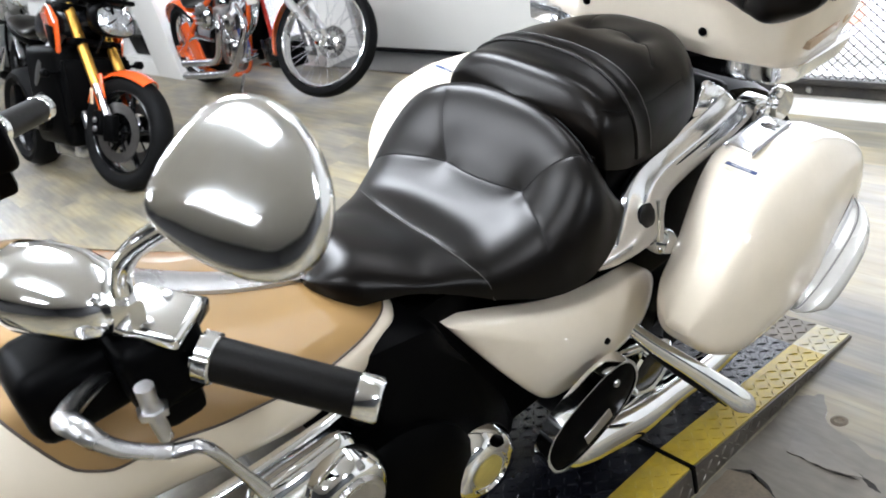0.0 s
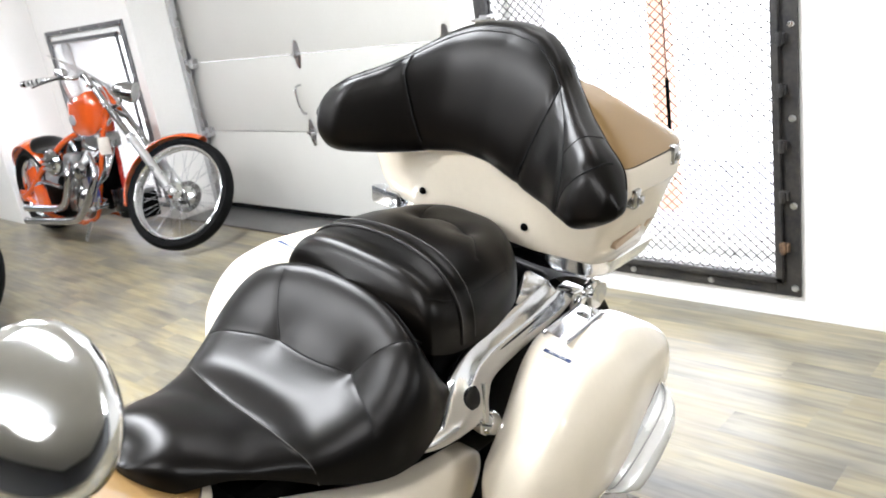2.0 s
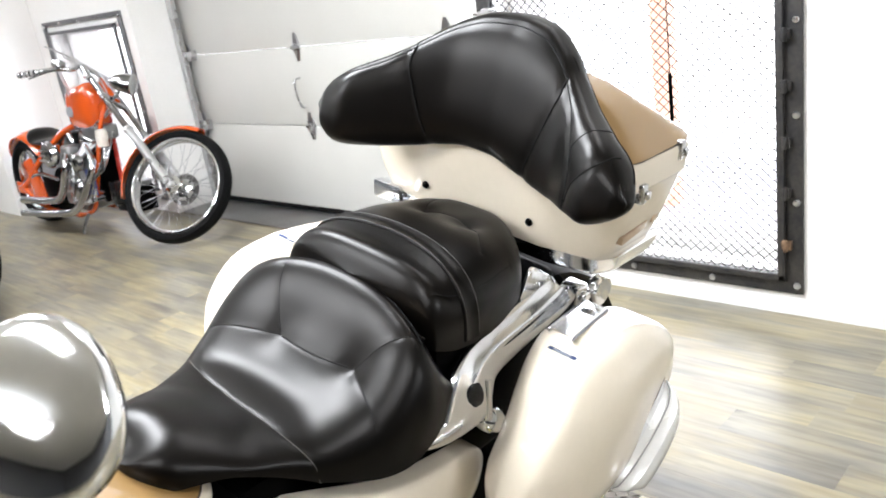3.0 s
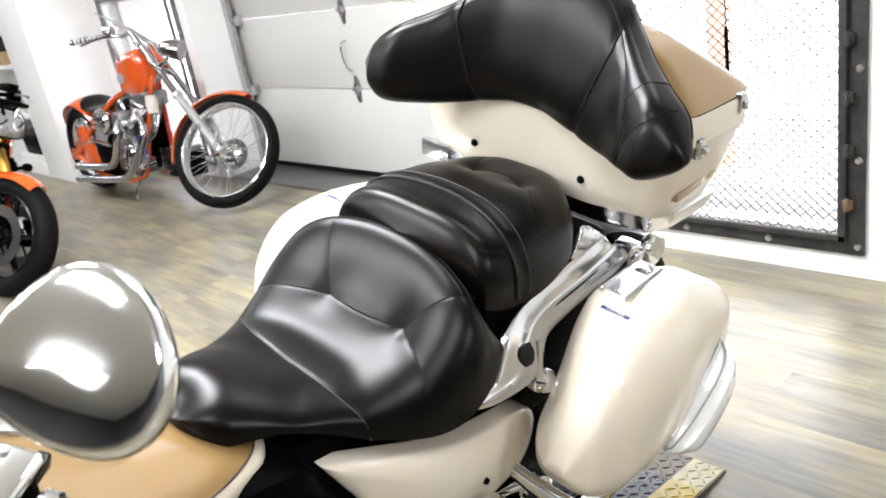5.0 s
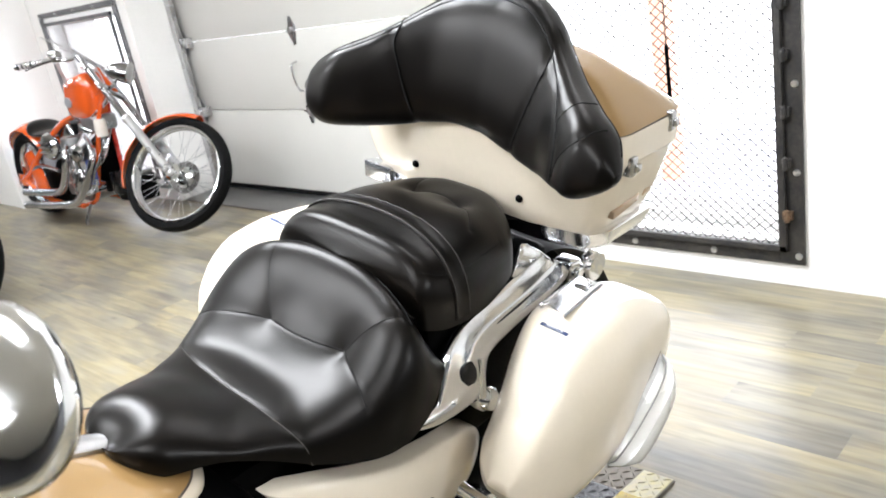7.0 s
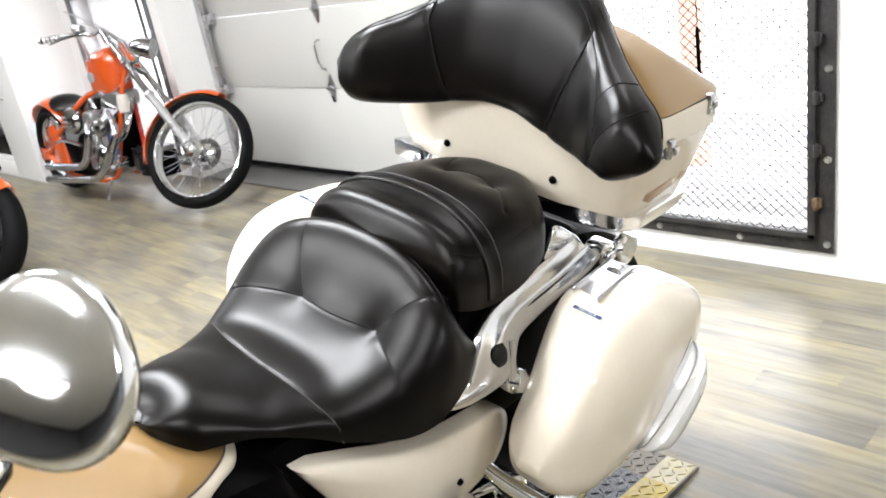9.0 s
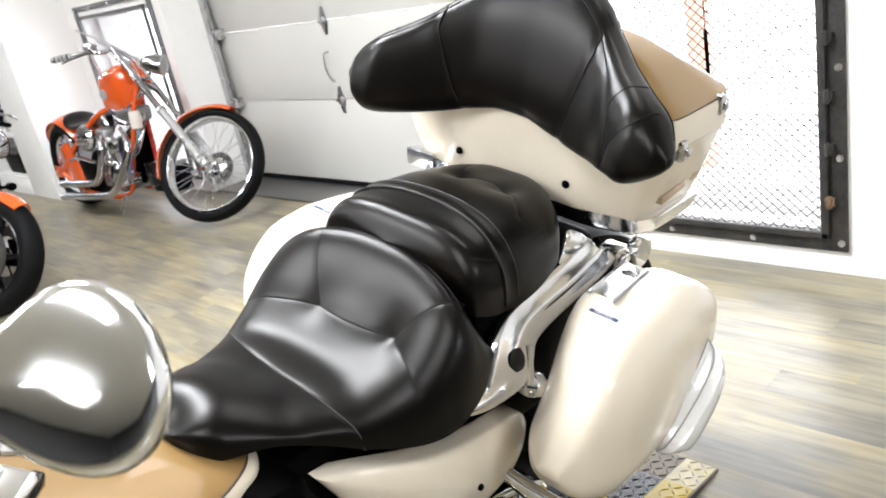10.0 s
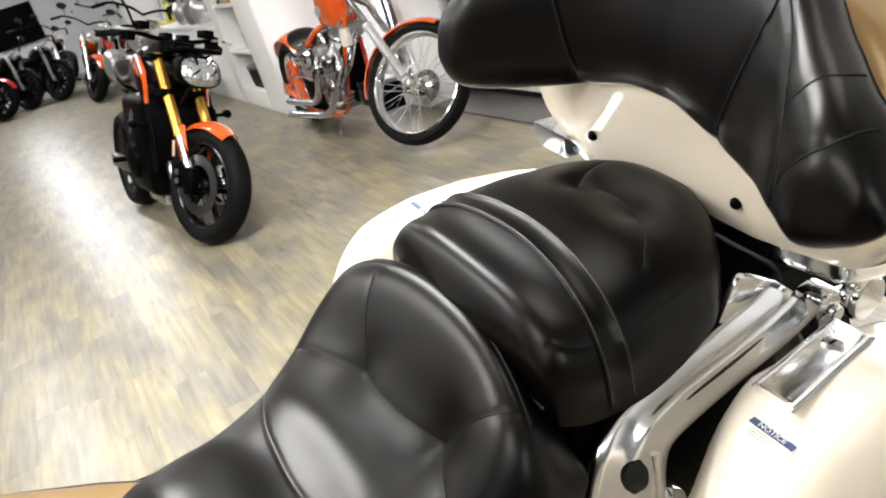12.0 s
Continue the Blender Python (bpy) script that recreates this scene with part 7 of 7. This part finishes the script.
# ---- ceiling lights, unseen and added ----
LAMP = glow("lit_lamp", (1.0, 0.99, 0.98), 9)
# placed and powered for the bike's sheen; uplights added to brighten the ceiling
for x, y, power, up, wide in ((1.95, 0.8, 7, 2, 0.4), (-0.6, -0.1, 33, 24, 0.6), (0.7, -3.4, 125, 18, 0.6), (-2.6, -0.9, 6, 6, 0.6), (-0.85, 2.15, 85, 20, 0.6), (0.80, 2.10, 150, 26, 0.6), (-2.6, 2.3, 8, 6, 0.6), (-1.2, 4.2, 30, 10, 0.6), (-2.9, 4.6, 20, 6, 0.6), (0.8, 5.4, 28, 5, 0.4), (-0.6, 7.6, 70, 8, 0.4), (0.6, 11.0, 90, 8, 0.4), (0.2, 15.2, 150, 8, 0.4)):
    hw, hz = wide / 2, -0.22
    fx = thing("added_ceiling_light", pose(x, y, HC), "unseen white panel light added just below the ceiling", "ceiling light", "ceiling lights")
    part("housing", block(-hw, hw, -0.62, 0.62, hz, hz + 0.05, 0.008), WHITEPAINT, fx)
    part("diffuser", block(0.02 - hw, hw - 0.02, -0.60, 0.60, hz - 0.016, hz - 0.001, 0.006), LAMP, fx)
    for e in (-0.5, 0.5):
        part("hanger_rod", tube([(0, e, hz + 0.045), (0, e, 0.001)], 0.005, 8), STEEL, fx)
    area_lamp("added_ceiling_lamp", pose(x, y, HC + hz - 0.02), wide - 0.04, 1.2, power, (0.91, 0.97, 1.0))
    area_lamp("added_uplight", pose(x, y, HC + hz + 0.055, 180), wide - 0.04, 1.2, up, (0.91, 0.97, 1.0))


# ---- floor planks ----
def plank_material():
    m = bpy.data.materials.new("washed_oak_vinyl")
    m.use_nodes = True
    nt = m.node_tree
    b = nt.nodes["Principled BSDF"]
    tc, info, geo = nt.nodes.new("ShaderNodeTexCoord"), nt.nodes.new("ShaderNodeObjectInfo"), nt.nodes.new("ShaderNodeNewGeometry")
    rnd = nt.nodes.new("ShaderNodeMath")
    rnd.operation = "ADD"
    nt.links.new(info.outputs["Random"], rnd.inputs[0])
    nt.links.new(geo.outputs["Random Per Island"], rnd.inputs[1])
    frac = nt.nodes.new("ShaderNodeMath")
    frac.operation = "FRACT"
    nt.links.new(rnd.outputs[0], frac.inputs[0])
    off = nt.nodes.new("ShaderNodeCombineXYZ")
    mul = nt.nodes.new("ShaderNodeMath")
    mul.operation = "MULTIPLY"
    mul.inputs[1].default_value = 37.0
    nt.links.new(frac.outputs[0], mul.inputs[0])
    nt.links.new(mul.outputs[0], off.inputs[0])
    nt.links.new(mul.outputs[0], off.inputs[2])
    pos = nt.nodes.new("ShaderNodeVectorMath")
    nt.links.new(geo.outputs["Position"], pos.inputs[0])
    nt.links.new(off.outputs[0], pos.inputs[1])

    def noise_at(scale, stretch, detail, src=None):
        mp = nt.nodes.new("ShaderNodeMapping")
        mp.inputs["Scale"].default_value = stretch
        nt.links.new(src or pos.outputs[0], mp.inputs["Vector"])
        n = nt.nodes.new("ShaderNodeTexNoise")
        n.inputs["Scale"].default_value, n.inputs["Detail"].default_value = scale, detail
        nt.links.new(mp.outputs[0], n.inputs["Vector"])
        return n
    grain, streak, patch = noise_at(60, (1, 0.06, 1), 5), noise_at(16, (1, 0.3, 1), 5), noise_at(5, (1, 0.45, 1), 3, geo.outputs["Position"])

    def ramp(src, stops):
        r = nt.nodes.new("ShaderNodeValToRGB")
        while len(r.color_ramp.elements) < len(stops):
            r.color_ramp.elements.new(0.5)
        for e, (p, c) in zip(r.color_ramp.elements, stops):
            e.position, e.color = p, (*c, 1)
        nt.links.new(src, r.inputs[0])
        return r
    blotch = noise_at(9, (1, 0.3, 1), 4)
    base = ramp(blotch.outputs["Fac"], [(0.32, (0.145, 0.137, 0.122)), (0.47, (0.205, 0.187, 0.145)), (0.60, (0.27, 0.232, 0.15)), (0.75, (0.225, 0.21, 0.175))])
    tone = ramp(frac.outputs[0], [(0.0, (0.86, 0.86, 0.88)), (0.5, (1.0, 1.0, 1.0)), (1.0, (1.10, 1.08, 1.02))])
    crack = noise_at(11, (1, 0.14, 1), 8)
    knots = nt.nodes.new("ShaderNodeTexVoronoi")
    knots.inputs["Scale"].default_value = 3.2
    kmap = nt.nodes.new("ShaderNodeMapping")
    kmap.inputs["Scale"].default_value = (1.6, 0.7, 1)
    nt.links.new(pos.outputs[0], kmap.inputs["Vector"])
    nt.links.new(kmap.outputs[0], knots.inputs["Vector"])
    def mix(kind, fac, a, c):
        x = nt.nodes.new("ShaderNodeMix")
        x.data_type, x.blend_type = "RGBA", kind
        if isinstance(fac, float):
            x.inputs[0].default_value = fac
        else:
            nt.links.new(fac, x.inputs[0])
        nt.links.new(a, x.inputs[6])
        nt.links.new(c, x.inputs[7])
        return x.outputs[2]
    s = ramp(streak.outputs["Fac"], [(0.3, (0.84, 0.83, 0.82)), (0.5, (1, 1, 1)), (0.7, (1.07, 1.07, 1.07))])
    g = ramp(grain.outputs["Fac"], [(0.35, (0.78, 0.76, 0.72)), (0.6, (1.06, 1.06, 1.06))])
    p = ramp(patch.outputs["Fac"], [(0.3, (0.88, 0.88, 0.9)), (0.65, (1.08, 1.07, 1.03))])
    ck = ramp(crack.outputs["Fac"], [(0.25, (0.45, 0.41, 0.38)), (0.32, (1, 1, 1))])
    kn = ramp(knots.outputs["Distance"], [(0.012, (0.55, 0.5, 0.45)), (0.03, (0.9, 0.88, 0.86)), (0.045, (0.8, 0.77, 0.73)), (0.06, (1, 1, 1))])
    worn = mix("MULTIPLY", 1.0, mix("MULTIPLY", 1.0, tone.outputs[0], ck.outputs[0]), kn.outputs[0])
    col = mix("MULTIPLY", 1.0, worn, mix("MULTIPLY", 1.0, mix("MULTIPLY", 1.0, mix("MULTIPLY", 1.0, base.outputs[0], s.outputs[0]), g.outputs[0]), p.outputs[0]))
    nt.links.new(col, b.inputs["Base Color"])
    mr = nt.nodes.new("ShaderNodeMapRange")
    mr.inputs["To Min"].default_value, mr.inputs["To Max"].default_value = 0.28, 0.42
    nt.links.new(streak.outputs["Fac"], mr.inputs["Value"])
    nt.links.new(mr.outputs[0], b.inputs["Roughness"])
    b.inputs["Specular IOR Level"].default_value = 0.7
    bp = nt.nodes.new("ShaderNodeBump")
    bp.inputs["Strength"].default_value, bp.inputs["Distance"].default_value = 0.12, 0.001
    nt.links.new(grain.outputs["Fac"], bp.inputs["Height"])
    nt.links.new(bp.outputs[0], b.inputs["Normal"])
    return m


PLANK = plank_material()
PW, PL = 0.11, 0.92


def plank_faces(x, y, l, g=0.00002):
    x0, x1, y0, y1 = x + g, x + PW - g, y + g, y + l - g
    v = [(x0, y0, -0.004), (x1, y0, -0.004), (x1, y1, -0.004), (x0, y1, -0.004)]
    i = 0.0001
    v += [(x0 + i, y0 + i, 0), (x1 - i, y0 + i, 0), (x1 - i, y1 - i, 0), (x0 + i, y1 - i, 0)]
    f = [(4, 5, 6, 7), (0, 1, 5, 4), (1, 2, 6, 5), (2, 3, 7, 6), (3, 0, 4, 7)]
    return v, f


_v, _f = plank_faces(0, 0, PL)
plank_mesh = bpy.data.meshes.new("plank")
plank_mesh.from_pydata(_v, [], _f)
plank_mesh.materials.append(PLANK)
rest_v, rest_f, count = [], [], 0
rng = random.Random(4)
x = X0
while x < XW - 0.001:
    y = Y0 - rng.random() * PL
    while y < Y1:
        inside = x + PW < XW and y > Y0 and y + PL < Y1
        if inside and -0.4 < x < XW - PW and -0.3 < y < 6.4 and count < 300:
            o = new("plank", plank_mesh)
            o.location = (x, y, 0)
            o.parent = floor_ob
            count += 1
        else:
            v, f = plank_faces(x, max(y, Y0), min(y + PL, Y1) - max(y, Y0))
            v = [(min(a, XW), b, c) for a, b, c in v]
            k = len(rest_v)
            rest_v += v
            rest_f += [tuple(i + k for i in q) for q in f]
        y += PL
    x += PW
me = bpy.data.meshes.new("far_planks")
me.from_pydata(rest_v, [], rest_f)
me.materials.append(PLANK)
o = new("far_planks", me)
o.parent = floor_ob
o["kind"], o["label"] = "stuff", "further vinyl planks of the same floor"

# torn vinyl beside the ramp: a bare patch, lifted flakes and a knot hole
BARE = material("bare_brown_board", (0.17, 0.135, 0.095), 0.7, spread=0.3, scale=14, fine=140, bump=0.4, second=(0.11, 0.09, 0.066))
# scuffed, dirty vinyl, darkened also for the shade beside the ramp
DIRTYSHADE = material("scuffed_dirty_shaded_vinyl", (0.19, 0.172, 0.14), 0.38, spread=0.4, scale=10, fine=70, bump=0.2, second=(0.115, 0.104, 0.088), stretch=(1, 0.3, 1))
# near black for cracks and for the painted shadow at torn edges
CRACKSHADE = material("open_crack", (0.022, 0.019, 0.016), 0.8, spread=0.3, scale=40, bump=0.3)


def ragged(points, seed, amount=0.004, n=5):
    """An outline with torn edges between its corners."""
    r = random.Random(seed)
    out = []
    for a, b in zip(points, points[1:] + points[:1]):
        for k in range(n):
            t = k / n
            out.append((a[0] + (b[0] - a[0]) * t + r.uniform(-amount, amount) * (k > 0), a[1] + (b[1] - a[1]) * t + r.uniform(-amount, amount) * (k > 0)))
    return out


def flake(points, seed, lift, name="torn_flake", mat=None):
    """A thin piece of flooring, one end lifted by lift metres."""
    pts = ragged(points, seed, 0.0012 if name == "open_crack" else 0.003)
    far = max(math.hypot(x - points[0][0], y - points[0][1]) for x, y in pts)
    h = lambda x, y: 0.0006 + lift * (math.hypot(x - points[0][0], y - points[0][1]) / far) ** 2
    part(name, loft([[Vector((x, y, h(x, y) - 0.0005)) for x, y in pts], [Vector((x, y, h(x, y) + 0.0012)) for x, y in pts]]), mat or PLANK, floor_ob, smooth=20)


# this patch paints both the dirt and the ramp's shadow on the floor
flake([(0.72, 0.742), (1.17, 0.742), (1.20, 0.70), (1.13, 0.655), (1.11, 0.60), (1.09, 0.545), (1.10, 0.49), (1.03, 0.43), (0.90, 0.44), (0.72, 0.52)], 21, -0.0001, "dirty_patch", DIRTYSHADE)
flake([(0.80, 0.735), (0.92, 0.735), (0.94, 0.695), (0.915, 0.64), (0.88, 0.60), (0.80, 0.64)], 3, 0.0, "bare_patch", BARE)
flake([(1.093, 0.689), (1.07, 0.62), (1.031, 0.535), (1.018, 0.60), (1.022, 0.675)], 8, 0.008, "torn_flake", DIRTYSHADE)
# dark slivers: cracks, with the shadow under the flake's tip painted in
flake([(1.022, 0.655), (1.031, 0.620), (1.030, 0.585), (1.027, 0.540), (1.019, 0.580), (1.019, 0.625)], 4, 0.0, "open_crack", CRACKSHADE)
flake([(1.043, 0.550), (1.035, 0.520), (1.020, 0.500), (1.024, 0.525)], 6, 0.0, "open_crack", CRACKSHADE)
flake([(0.922, 0.738), (0.945, 0.700), (0.932, 0.660), (0.906, 0.622), (0.924, 0.665), (0.934, 0.697)], 7, 0.0, "open_crack", CRACKSHADE)
part("knot_hole", lathe([(0.0, 0.0007), (0.007, 0.0007), (0.009, 0.0022), (0.013, 0.0018), (0.016, 0.0002)], 18, "z", (1.149, 0.642, 0.0)), BARE, floor_ob)
part("knot_hole", lathe([(0.0, 0.0007), (0.004, 0.0007), (0.006, 0.0018), (0.009, 0.0002)], 14, "z", (1.082, 0.556, 0.0)), BARE, floor_ob)
